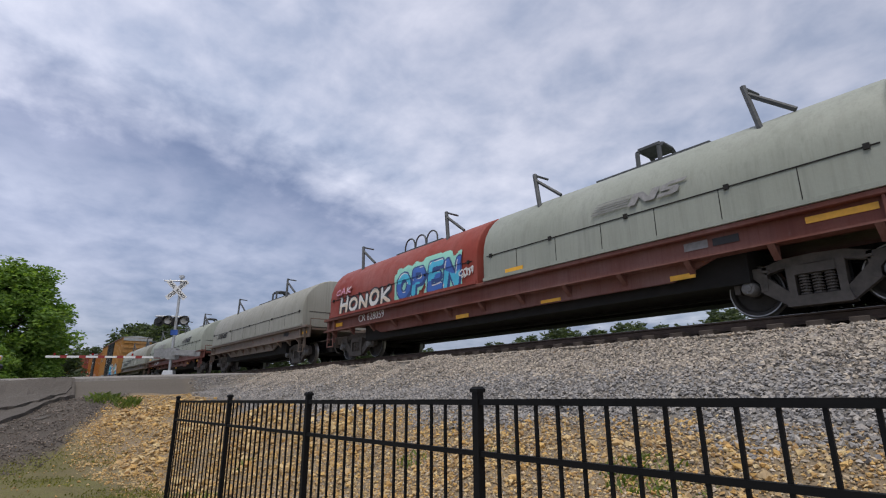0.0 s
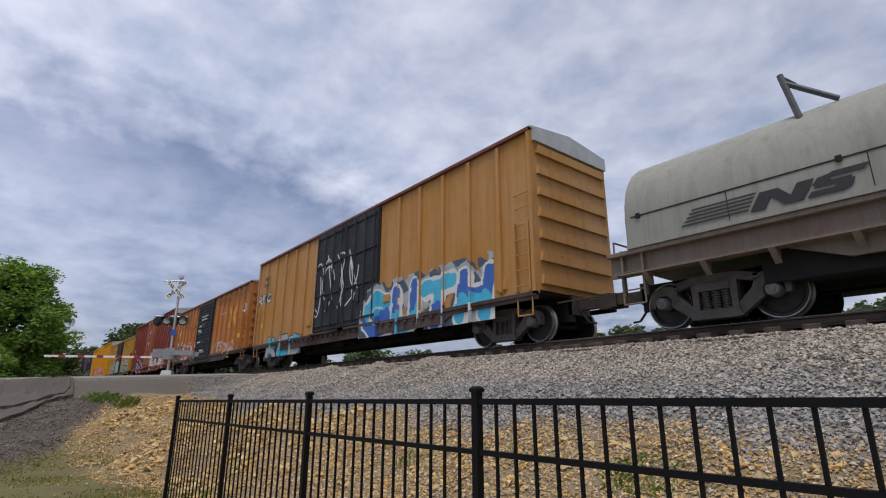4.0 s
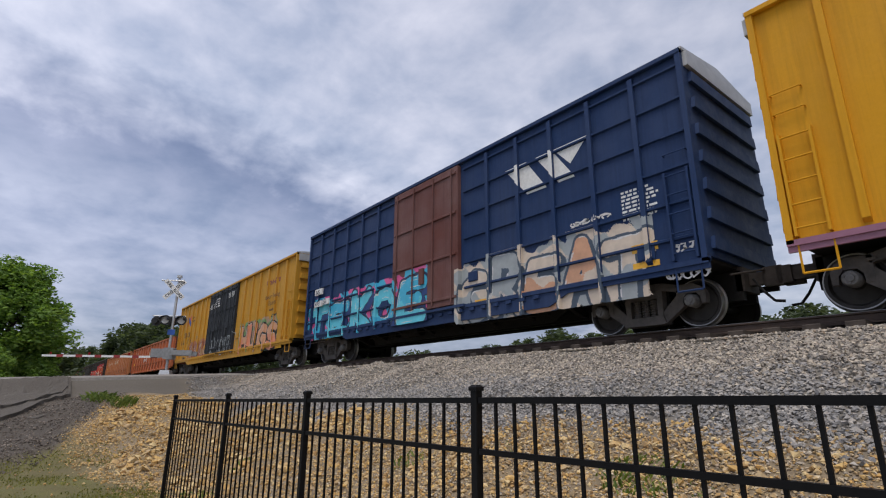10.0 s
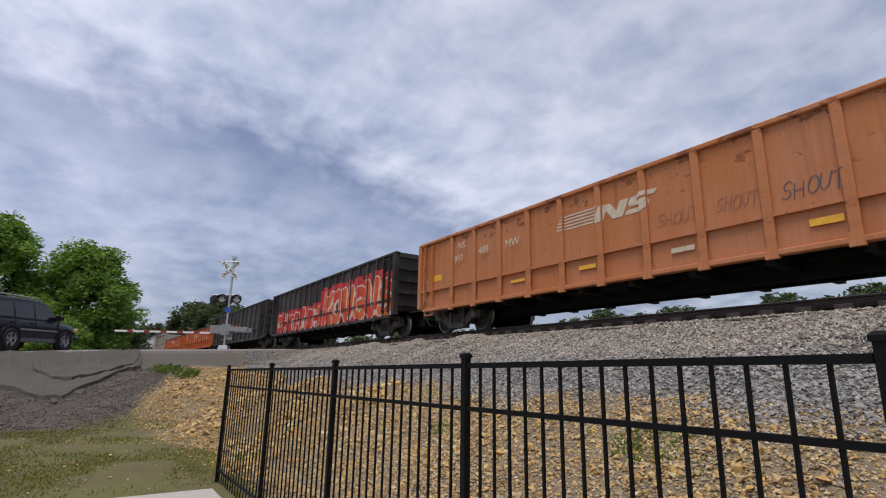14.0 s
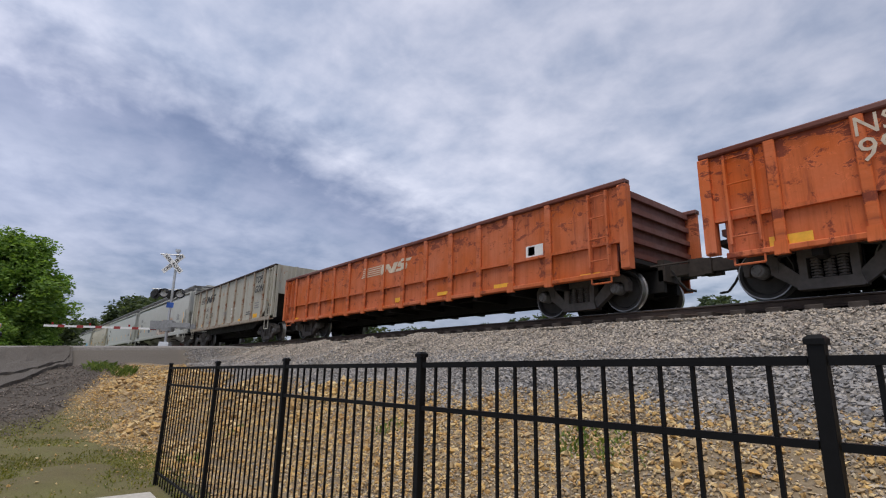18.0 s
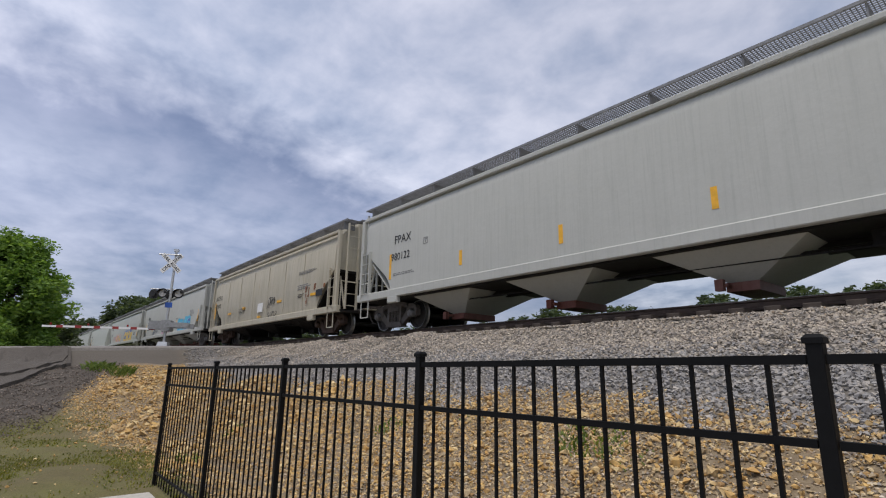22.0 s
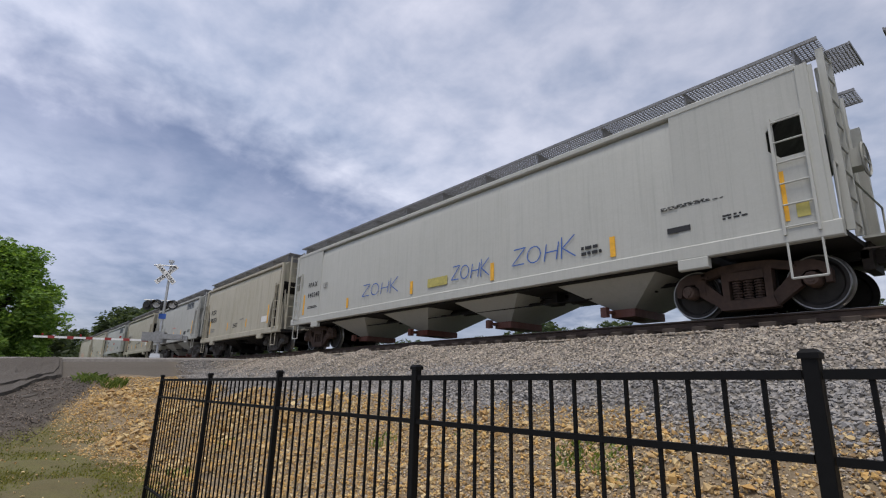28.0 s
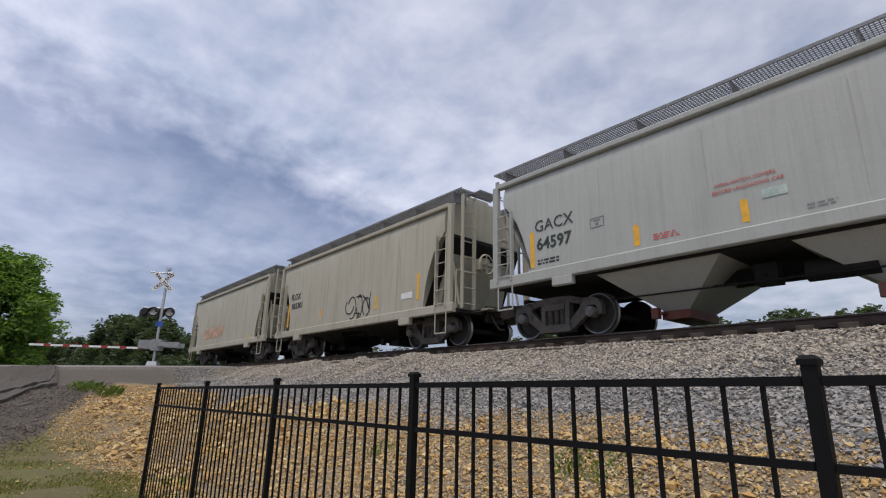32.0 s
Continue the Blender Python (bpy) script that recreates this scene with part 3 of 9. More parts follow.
GLYPHS = {
    "A": [[(0.05, 0), (0.45, 1), (0.9, 0)], [(0.2, 0.35), (0.75, 0.35)]], "B": [[(0.12, 0), (0.12, 1), (0.7, 0.95), (0.8, 0.75), (0.6, 0.53), (0.12, 0.52)], [(0.6, 0.53), (0.9, 0.3), (0.7, 0.03), (0.12, 0)]],
    "C": [[(0.9, 0.85), (0.5, 1), (0.12, 0.7), (0.12, 0.3), (0.5, 0), (0.9, 0.15)]], "E": [[(0.9, 0.95), (0.2, 0.95), (0.15, 0.5), (0.15, 0.05), (0.95, 0.08)], [(0.15, 0.5), (0.75, 0.52)]],
    "F": [[(0.9, 0.95), (0.2, 0.95), (0.15, 0.5), (0.13, 0.0)], [(0.15, 0.5), (0.75, 0.52)]],
    "G": [[(0.9, 0.85), (0.5, 1), (0.12, 0.7), (0.12, 0.3), (0.5, 0), (0.9, 0.15), (0.9, 0.48), (0.55, 0.48)]], "H": [[(0.12, 0), (0.15, 1)], [(0.85, 0), (0.88, 1)], [(0.14, 0.5), (0.86, 0.5)]],
    "I": [[(0.5, 0), (0.52, 1)]], "K": [[(0.15, 0), (0.15, 1)], [(0.85, 1), (0.2, 0.48), (0.92, 0)]], "M": [[(0.1, 0), (0.12, 1), (0.5, 0.4), (0.9, 1.05), (0.88, 0)]],
    "N": [[(0.12, 0), (0.14, 1), (0.84, 0.02), (0.88, 1)]], "O": [[(0.5 + 0.42 * math.cos(i * 0.5236), 0.5 + 0.48 * math.sin(i * 0.5236)) for i in range(13)]],
    "P": [[(0.15, 0), (0.15, 1), (0.7, 0.97), (0.88, 0.74), (0.7, 0.5), (0.16, 0.48)]], "Q": [[(0.5 + 0.42 * math.cos(i * 0.5236), 0.5 + 0.48 * math.sin(i * 0.5236)) for i in range(13)], [(0.6, 0.3), (0.95, -0.02)]],
    "R": [[(0.15, 0), (0.15, 1), (0.7, 0.95), (0.85, 0.72), (0.6, 0.5), (0.15, 0.48)], [(0.4, 0.48), (0.95, 0)]], "S": [[(0.9, 0.85), (0.5, 1.0), (0.12, 0.75), (0.3, 0.5), (0.75, 0.45), (0.9, 0.2), (0.5, 0), (0.05, 0.12)]],
    "T": [[(0.05, 0.95), (0.95, 1.0)], [(0.5, 0), (0.52, 0.96)]], "U": [[(0.12, 1), (0.14, 0.3), (0.45, 0), (0.8, 0.25), (0.88, 1)]], "V": [[(0.08, 1), (0.45, 0), (0.9, 1)]],
    "W": [[(0.05, 1), (0.25, 0), (0.5, 0.7), (0.75, 0), (0.95, 1)]], "X": [[(0.08, 0), (0.9, 1)], [(0.1, 1), (0.92, 0)]], "Y": [[(0.08, 1), (0.48, 0.5), (0.9, 1)], [(0.48, 0.5), (0.5, 0)]], "Z": [[(0.1, 0.95), (0.88, 0.97), (0.1, 0.05), (0.92, 0.04)]]}


def letter_strokes(ch, x, z, w, h, lean):
    """The strokes of one sprayed letter in its box."""
    return [[(x + u * w + lean * v * h, z + v * h) for u, v in s] for s in GLYPHS[ch]]


RELIEF = {}


def strips(car, y):
    """The near face of a car from end to end as (x0, x1, y): wall, ribs and doors."""
    if car.name not in RELIEF:
        return [(-30.0, 30.0, y)]
    base, bumps = RELIEF[car.name]
    out, x = [], -30.0
    for a, b, yy in sorted(bumps):
        if a > x:
            out.append((x, a, base))
        out.append((max(a, x), b, yy))
        x = b
    return out + [(x, 30.0, base)]


def face_y(car, xs, y):
    r = np.full(np.shape(xs), y, float)
    for a, b, yy in strips(car, y):
        r[(xs >= a) & (xs <= b)] = yy
    return r


def clip_poly(poly, a, b):
    """A convex outline cut to a <= x <= b."""
    for lim, sgn in ((a, 1), (b, -1)):
        out = []
        for p, q in zip(poly, poly[1:] + poly[:1]):
            dp, dq = sgn * (p[0] - lim), sgn * (q[0] - lim)
            if dp >= 0:
                out.append(p)
            if dp * dq < 0:
                u = dp / (dp - dq)
                out.append((lim, p[1] + (q[1] - p[1]) * u))
        poly = out
        if len(poly) < 3:
            return []
    return poly


def on_face(g, car, poly, y, lift):
    """Adds a flat painted outline, following ribs and doors."""
    for a, b, yy in strips(car, y):
        p = clip_poly(poly, a, b)
        if p:
            g.xz(p, yy - lift, yy - 0.0005)
    return g


def near(X, Z, pts):
    d = np.full(X.shape, 9.0)
    for (ax, az), (bx, bz) in zip(pts, pts[1:]):
        ex, ez = bx - ax, bz - az
        t = np.clip(((X - ax) * ex + (Z - az) * ez) / (ex * ex + ez * ez + 1e-9), 0, 1)
        d = np.minimum(d, np.hypot(X - ax - t * ex, Z - az - t * ez))
    return d


def moved(d, i, j):
    """The field d moved by i cells along x and j up."""
    out = np.full(d.shape, 9.0)
    h, w = d.shape
    out[max(0, j):h + min(0, j), max(0, i):w + min(0, i)] = d[max(0, -j):h + min(0, -j), max(0, -i):w + min(0, -i)]
    return out


def painted(name, car, parent, mask, colour, x0, z0, c, y, mats, lift, label=""):
    jj, ii = np.nonzero(mask)
    if not len(jj):
        return None
    nx = mask.shape[1] + 1
    quads = np.stack([jj * nx + ii, jj * nx + ii + 1, (jj + 1) * nx + ii + 1, (jj + 1) * nx + ii], 1)
    ids, inv = np.unique(quads, return_inverse=True)
    xs = x0 + (ids % nx) * c
    co = np.stack([xs, face_y(car, xs, y) - lift, z0 + (ids // nx) * c], 1)
    me = bpy.data.meshes.new(name)
    me.from_pydata(co.tolist(), [], inv.reshape(-1, 4).tolist())
    used = sorted(set(colour[mask].tolist()))
    for u in used:
        me.materials.append(SPRAY[mats[u]])
    me.polygons.foreach_set("material_index", [used.index(v) for v in colour[mask].tolist()])
    ob = new(name, me)
    ob.parent = parent
    if label:
        ob["label"] = label
    return ob


LAYERS = []


def graffiti(car, x0, x1, z0, z1, y, fills, line, back=None, seed=1, text="ROSE", weight=0.30, lean=0.12, name="graffiti", shine="white", edge="", hump=0.0):
    """A sprayed piece that follows the ribs: a cloud of colour and outlined two-tone letters, each a part."""
    rnd = random.Random(seed)
    letters = len(text)
    W, H = x1 - x0, z1 - z0
    c = min(max(0.015, W / 420), 0.017 if edge else 0.024)
    LAYERS.append(name)
    lay = 0.0006 * (len(LAYERS) % 5)
    nx, nz = int(W / c) + 12, int(H / c) + 10
    X, Z = np.meshgrid(x0 - 6 * c + c * (np.arange(nx) + 0.5), z0 + c * (np.arange(nz) + 0.5))
    ph = [rnd.uniform(0, 6.28) for _ in range(6)]
    wob = 0.5 * np.sin(3.1 * X + 2.3 * Z + ph[0]) + 0.35 * np.sin(6.7 * X - 5.1 * Z + ph[1]) + 0.25 * np.sin(13 * X + 11 * Z + ph[2])
    wob2 = np.sin(5.3 * X + 4.1 * Z + ph[3]) * np.sin(2.2 * X - 6.5 * Z + ph[4])
    grain = np.random.default_rng(seed).random(X.shape)
    mats = list(back or [line]) + [line] + list(fills) + [shine] + [edge or line]
    nb = len(back or [line])
    owner, colour = np.full(X.shape, -1), np.zeros(X.shape, int)
    w = W / letters
    lw = min(w, 1.5 * H)
    least = np.full(X.shape, 9.0)
    for i in range(letters):
        hh = H * rnd.uniform(0.74, 0.93) * (1 - hump * (1 - i / max(1, letters - 1)))
        st = letter_strokes(text[i], x0 + (i + 0.08) * w, z0 + rnd.uniform(0.04, 0.12) * H, w * 0.86, hh * 0.88, lean * rnd.uniform(0.3, 1.5))
        d = np.min([near(X, Z, s) for s in st], 0)
        r = max(0.03, weight * 0.37 * lw) * (1 + 0.18 * wob) + (0.0 if edge else 0.006) * (grain - 0.5)
        ol = 0.020 + 0.026 * lw
        k = max(1, int((0.11 if edge else 0.08) * lw / c))
        least = np.minimum(least, d - r)
        rim = (d < r + ol) | (moved(d, k, -k) < r + ol * 0.7)
        fill = d < r - 0.012
        owner[rim] = i
        colour[rim] = nb
        a, b = nb + 1 + i % len(fills), nb + 1 + (i + 1) % len(fills)
        colour[fill] = np.where(Z < z0 + H * (0.42 + 0.16 * wob + 0.03 * (grain - 0.5)), b, a)[fill]
        k2 = max(2, int(0.03 * lw / c))
        lit = fill & (moved(d, k2, -k2) > r - 0.01) & (wob2 > 0.0)
        colour[lit] = len(mats) - 2
        if edge:
            # thin lines: round the letter, round its block, and a few strokes across the block
            core = np.abs(d - r) < 0.8 * c
            outer = rim & ~((d < r + ol - 1.5 * c) | (moved(d, k, -k) < r + ol * 0.7 - 1.5 * c))
            cuts = rim & ~fill & (np.abs(np.sin(9.0 * X - 7.0 * Z + ph[5] + i)) < 0.10)
            colour[core | outer | cuts] = len(mats) - 1
            glint = fill & (np.abs(d - 0.45 * r) < 0.55 * c) & (wob2 > 0.15)
            colour[glint] = len(mats) - 2
    root = None
    if back:
        cloud = (least < 0.10 + 0.13 * H * (1 + wob) + 0.03 * (grain - 0.5)) & (owner < 0)
        colour[cloud] = np.where(wob2 + 0.12 * (grain - 0.5) > 0.0, 0, nb - 1)[cloud]
        root = painted(name, car, car, cloud, colour, x0 - 6 * c, z0, c, y, mats, 0.004 + lay, "faded sprayed graffiti piece")
    for i in range(letters):
        ob = painted("letter" if root else name, car, root or car, owner == i, colour, x0 - 6 * c, z0, c, y, mats, 0.0043 + lay, "" if root else "sprayed graffiti lettering")
        root = root or ob
    return root


def tag(car, x0, x1, z0, z1, y, colour, seed=1, w=0.035, letters=5, name="spray_tag", text=""):
    """A thin, quick, looping scrawl."""
    rnd = random.Random(seed)
    g, k = G(), 0
    letters = len(text) or letters
    lw = (x1 - x0) / letters
    for i in range(letters):
        if text:
            for s in letter_strokes(text[i], x0 + lw * (i + rnd.uniform(-0.06, 0.06)), z0 + rnd.uniform(0.0, 0.15) * (z1 - z0), lw * rnd.uniform(0.85, 1.05), (z1 - z0) * rnd.uniform(0.75, 0.95), rnd.uniform(0.05, 0.3)):
                fine = []
                for p, q in zip(s, s[1:]):
                    m = max(1, int(math.hypot(q[0] - p[0], q[1] - p[1]) / 0.05))
                    fine += [(p[0] + (q[0] - p[0]) * j / m, p[1] + (q[1] - p[1]) * j / m) for j in range(m)]
                stroke(g, fine + [s[-1]], w, -0.0012 - 0.00004 * k)
                k += 1
            continue
        cx = x0 + lw * (i + 0.5)
        for _ in range(rnd.choice((2, 3, 3))):
            t = rnd.random()
            if t < 0.45:
                a = rnd.uniform(0, 360)
                s = arc(cx + rnd.uniform(-0.2, 0.2) * lw, z0 + (z1 - z0) * rnd.uniform(0.35, 0.65), lw * rnd.uniform(0.3, 0.6), (z1 - z0) * rnd.uniform(0.2, 0.42), a, a + rnd.uniform(200, 340), 12)
            else:
                p = (cx - lw * rnd.uniform(0.1, 0.5), z0 + (z1 - z0) * rnd.choice((0.05, 0.9)))
                q = (cx + lw * rnd.uniform(0.1, 0.5), z0 + (z1 - z0) * rnd.uniform(0.1, 0.95))
                r_ = (cx + lw * rnd.uniform(-0.3, 0.6), z0 + (z1 - z0) * rnd.uniform(0.0, 1.0))
                s = [p, ((p[0] + q[0]) / 2 + 0.05, (p[1] + q[1]) / 2 + 0.04), q, ((q[0] + r_[0]) / 2 - 0.03, (q[1] + r_[1]) / 2), r_]
            fine = []
            for p, q in zip(s, s[1:]):
                m = max(1, int(math.hypot(q[0] - p[0], q[1] - p[1]) / 0.05))
                fine += [(p[0] + (q[0] - p[0]) * j / m, p[1] + (q[1] - p[1]) * j / m) for j in range(m)]
            stroke(g, fine + [s[-1]], w, -0.0012 - 0.00004 * k)
            k += 1
    ys = face_y(car, np.array([v[0] for v in g.v]), y) - 0.006
    g.v = [(v[0], v[1] + float(yy), v[2]) for v, yy in zip(g.v, ys)]
    return tagged(part(name, g, SPRAY[colour], car), kind="stuff")


HW = 1.56  # half the width of a car


LET = {"white": M["white"], "black": M["black"], "greylet": M["greylet"], "redlet": M["redlet"]}
for k_, c_ in {"fadedlet": (0.16, 0.085, 0.04), "slatep": (0.075, 0.09, 0.11), "outlinelet": (0.18, 0.18, 0.17), "brownlet": (0.12, 0.06, 0.03), "bluep": (0.04, 0.09, 0.32), "redp": (0.50, 0.07, 0.05), "amberx": (0.58, 0.30, 0.06),
               "amberp": (0.55, 0.33, 0.07), "lightblue": (0.35, 0.52, 0.62), "yellowp": (0.58, 0.30, 0.02), "wine": (0.22, 0.05, 0.05), "creamlet": (0.60, 0.50, 0.38), "rusty": (0.42, 0.16, 0.06), "olive": (0.45, 0.40, 0.12),
               "greenblack": (0.035, 0.055, 0.045), "palegreen": (0.42, 0.50, 0.46), "frameline": (0.19, 0.075, 0.055), "rust": (0.22, 0.07, 0.025)}.items():
    LET[k_] = plain(k_ + "_stencil_paint", c_, 0.65, 0, 0.25, 9, 0)


def plate(car, x0, x1, z0, z1, y, m):
    if m in ("outlinelet", "whitebox"):
        t = 0.018
        g = G().box(x0, x1, y - 0.003, y, z0, z0 + t).box(x0, x1, y - 0.003, y, z1 - t, z1).box(x0, x0 + t, y - 0.003, y, z0 + t, z1 - t).box(x1 - t, x1, y - 0.003, y, z0 + t, z1 - t)
        g.box(x0 + (x1 - x0) * 0.25, x0 + (x1 - x0) * 0.75, y - 0.003, y, z0 + (z1 - z0) * 0.62, z0 + (z1 - z0) * 0.78).box(x0 + (x1 - x0) * 0.4, x0 + (x1 - x0) * 0.6, y - 0.003, y, z0 + (z1 - z0) * 0.22, z0 + (z1 - z0) * 0.48)
        return part("stencil_frame", g, LET["greylet" if m == "outlinelet" else "white"], car)
    if m == "white" and car.name.startswith("boxcar"):
        return part("plate", G().box(x0, x1, -HW - 0.058, -HW - 0.002, z0, z1), LET[m], car)
    return part("plate", on_face(G(), car, [(x0, z0), (x1, z0), (x1, z1), (x0, z1)], y, 0.006), LET[m], car)


def fleet_mark_in(car, x0, x1, z0, z1, y, mat, bars=5):
    """The railway's mark: speed bars and heavy slanting strokes, drawn as plain shapes."""
    g, w, s, bars_ = G(), x1 - x0, z1 - z0, []
    for i in range(bars):
        v = 0.10 + 0.74 * i / (bars - 1)
        bars_.append(on_face(G(), car, [(x0 + 0.10 * w * v, z0 + s * v), (x0 + w * (0.40 + 0.07 * v), z0 + s * v), (x0 + w * (0.41 + 0.07 * v), z0 + s * (v + 0.085)), (x0 + w * (0.008 + 0.10 * v), z0 + s * (v + 0.085))], y, 0.004))
    for k, q in enumerate(([(0.42, 0), (0.50, 0), (0.565, 0.86), (0.485, 0.86)], [(0.50, 0.86), (0.58, 0.86), (0.68, 0), (0.60, 0)], [(0.61, 0), (0.69, 0), (0.755, 0.86), (0.675, 0.86)],
                           [(0.71, 0), (0.87, 0), (0.91, 0.10), (0.90, 0.24), (0.73, 0.24)], [(0.83, 0.12), (0.91, 0.12), (0.93, 0.46), (0.85, 0.5)], [(0.75, 0.38), (0.91, 0.38), (0.92, 0.58), (0.76, 0.58)],
                           [(0.74, 0.5), (0.81, 0.45), (0.84, 0.9), (0.77, 0.82)], [(0.78, 0.72), (0.97, 0.72), (1.0, 0.95), (0.84, 0.95)])):
        on_face(g, car, [(x0 + w * a_, z0 + s * b_) for a_, b_ in q], y, 0.005 + 0.0002 * k)
    o = part("railway_mark", g, mat, car)
    for b in bars_:
        part("speed_bar", b, mat, o)
    return o


def letter_blocks(car, x0, x1, z0, z1, y, mat, n=4, heavy=False):
    """A company's lettering as plain slanting strokes of its size."""
    g, w, s = G(), (x1 - x0) / n, z1 - z0
    for i in range(n):
        a_ = x0 + i * w
        t_ = (0.32 if heavy else 0.26) * w
        for u0, v1 in ((0.04, 1), (0.62, 0.78 if i % 2 else 1)):
            p = a_ + u0 * w
            on_face(g, car, [(p, z0), (p + t_, z0), (p + t_ + 0.16 * s, z0 + v1 * s), (p + 0.16 * s, z0 + v1 * s)], y, 0.004)
        v = 0.78 if i % 2 == 0 else 0.40
        on_face(g, car, [(a_ + 0.1 * w + 0.16 * s * v, z0 + s * v), (a_ + 0.8 * w + 0.16 * s * v, z0 + s * v), (a_ + 0.84 * w + 0.16 * s * v, z0 + s * (v + 0.2)), (a_ + 0.14 * w + 0.16 * s * v, z0 + s * (v + 0.2))], y, 0.0047)
    return part("company_lettering", g, mat, car)


def cross_mark(car, x0, x1, z0, z1, y, ma, mb):
    """Two broad bent arrows that cross."""
    w, s = x1 - x0, z1 - z0
    P_ = lambda q: [(x0 + w * a_, z0 + s * b_) for a_, b_ in q]
    g = G()
    for k, q in enumerate(([(0.0, 0.08), (0.20, -0.04), (1.0, 0.90), (0.80, 1.02)], [(0.62, 0.88), (0.84, 0.80), (1.0, 0.90), (0.80, 1.02)])):
        on_face(g, car, P_(q), y, 0.004 + 0.0005 * k)
    o = part("cross_mark", g, ma, car)
    g = G()
    for k, q in enumerate(([(0.0, 0.88), (0.20, 1.02), (1.0, 0.12), (0.80, -0.02)], [(0.62, 0.12), (0.80, -0.02), (1.0, 0.12), (0.84, 0.24)])):
        on_face(g, car, P_(q), y, 0.0055 + 0.0005 * k)
    part("cross_arm", g, mb, o)
    return o


def shield(car, x0, x1, z0, z1, y):
    w, s = x1 - x0, z1 - z0
    out = [(0.5, 0), (0.75, 0.08), (0.95, 0.3), (1.0, 0.6), (0.93, 0.78), (1.0, 0.9), (0.75, 0.93), (0.5, 1.0), (0.25, 0.93), (0.0, 0.9), (0.07, 0.78), (0.0, 0.6), (0.05, 0.3), (0.25, 0.08)]
    P_ = lambda q, k=1.0: [(x0 + w * (0.5 + (a_ - 0.5) * k), z0 + s * (0.5 + (b_ - 0.5) * k)) for a_, b_ in q]
    o = part("shield", G().xz(P_(out), y - 0.003, y), LET["white"], car)
    top = [(0.03, 0.66), (0.97, 0.66), (0.93, 0.78), (0.98, 0.88), (0.75, 0.91), (0.5, 0.97), (0.25, 0.91), (0.02, 0.88), (0.07, 0.78)]
    part("shield_field", G().xz(P_(top, 0.97), y - 0.005, y), LET["bluep"], o)
    for i in range(5):
        a_ = 0.13 + i * 0.165
        lo = 0.06 + 0.5 * abs(a_ + 0.04 - 0.5) ** 1.6
        part("shield_stripe", G().xz(P_([(a_, lo), (a_ + 0.09, lo), (a_ + 0.09, 0.62), (a_, 0.62)]), y - 0.005, y), LET["redp"], o)
    for r_ in (0.80, 0.70):
        part("shield_lettering", G().xz(P_([(0.2, r_), (0.8, r_), (0.8, r_ + 0.07), (0.2, r_ + 0.07)]), y - 0.0065, y), LET["white"], o)
    return o


def slash_mark(car, x0, x1, z0, z1, y, mat):
    w, s = x1 - x0, z1 - z0
    g = G()
    for i, q in enumerate(([(0.0, 0.95), (0.28, 0.06), (0.52, 0.06), (0.28, 0.95)], [(0.40, 0.95), (0.66, 0.06), (0.84, 0.06), (0.60, 0.95)], [(0.62, 0.95), (0.80, 0.42), (1.0, 0.95)])):
        on_face(g, car, [(x0 + w * a_, z0 + s * b_) for a_, b_ in reversed(q)], y, 0.004 + 0.0005 * i)
    return part("company_mark", g, mat, car)


def paint_blob(car, x0, x1, z0, z1, y, c):
    rnd = random.Random(int(100 * x0))
    if c != "rust":
        return part("paint_patch", G().xz(blob_poly(rnd, (x0 + x1) / 2, (z0 + z1) / 2, (x1 - x0) / 2, (z1 - z0) / 2, 22, 0.10), y - 0.003, y), SPRAY[c], car)
    root = None
    for i in range(14):
        x, z, r = rnd.uniform(x0, x1), z1 - (z1 - z0) * rnd.random() ** 1.6, rnd.uniform(0.012, 0.045)
        lo = z - rnd.uniform(0.05, 0.5) * (z1 - z0)
        poly = [(x - 0.2 * r, lo), (x + 0.2 * r, lo), (x + 0.7 * r, z - r), (x + r, z), (x + 0.5 * r, z + 0.9 * r), (x - 0.5 * r, z + 0.8 * r), (x - 0.9 * r, z), (x - 0.6 * r, z - r)]
        ob = part("rust_run" if root else "rust_spot", G().xz(poly, y - 0.003 - 0.0002 * i, y), LET["rust"], root or car)
        root = root or ob
    return root


def lay_on_coil_car(car, names):
    """Bends flat paint onto the round hood, or back onto the sill below it."""
    z0, zt = 1.48, 3.5
    for o in list(car.children_recursive):
        if o.name.split(".")[0] not in names:
            continue
        o.data = o.data.copy()
        m, mi = o.matrix_basis.copy(), o.matrix_basis.inverted()
        for v in o.data.vertices:
            p = m @ v.co
            if p.z < 1.46:
                p.y += 0.133
            elif p.z > z0 + 0.62:
                u = min(1.0, (p.z - z0 - 0.62) / (zt - z0 - 0.62)) ** (1 / 0.95)
                p.y += 1.5 - 1.5 * math.cos(math.asin(u)) ** 0.92 - 0.03
            else:
                p.y -= 0.012
            v.co = mi @ p

# ---- car bodies ----


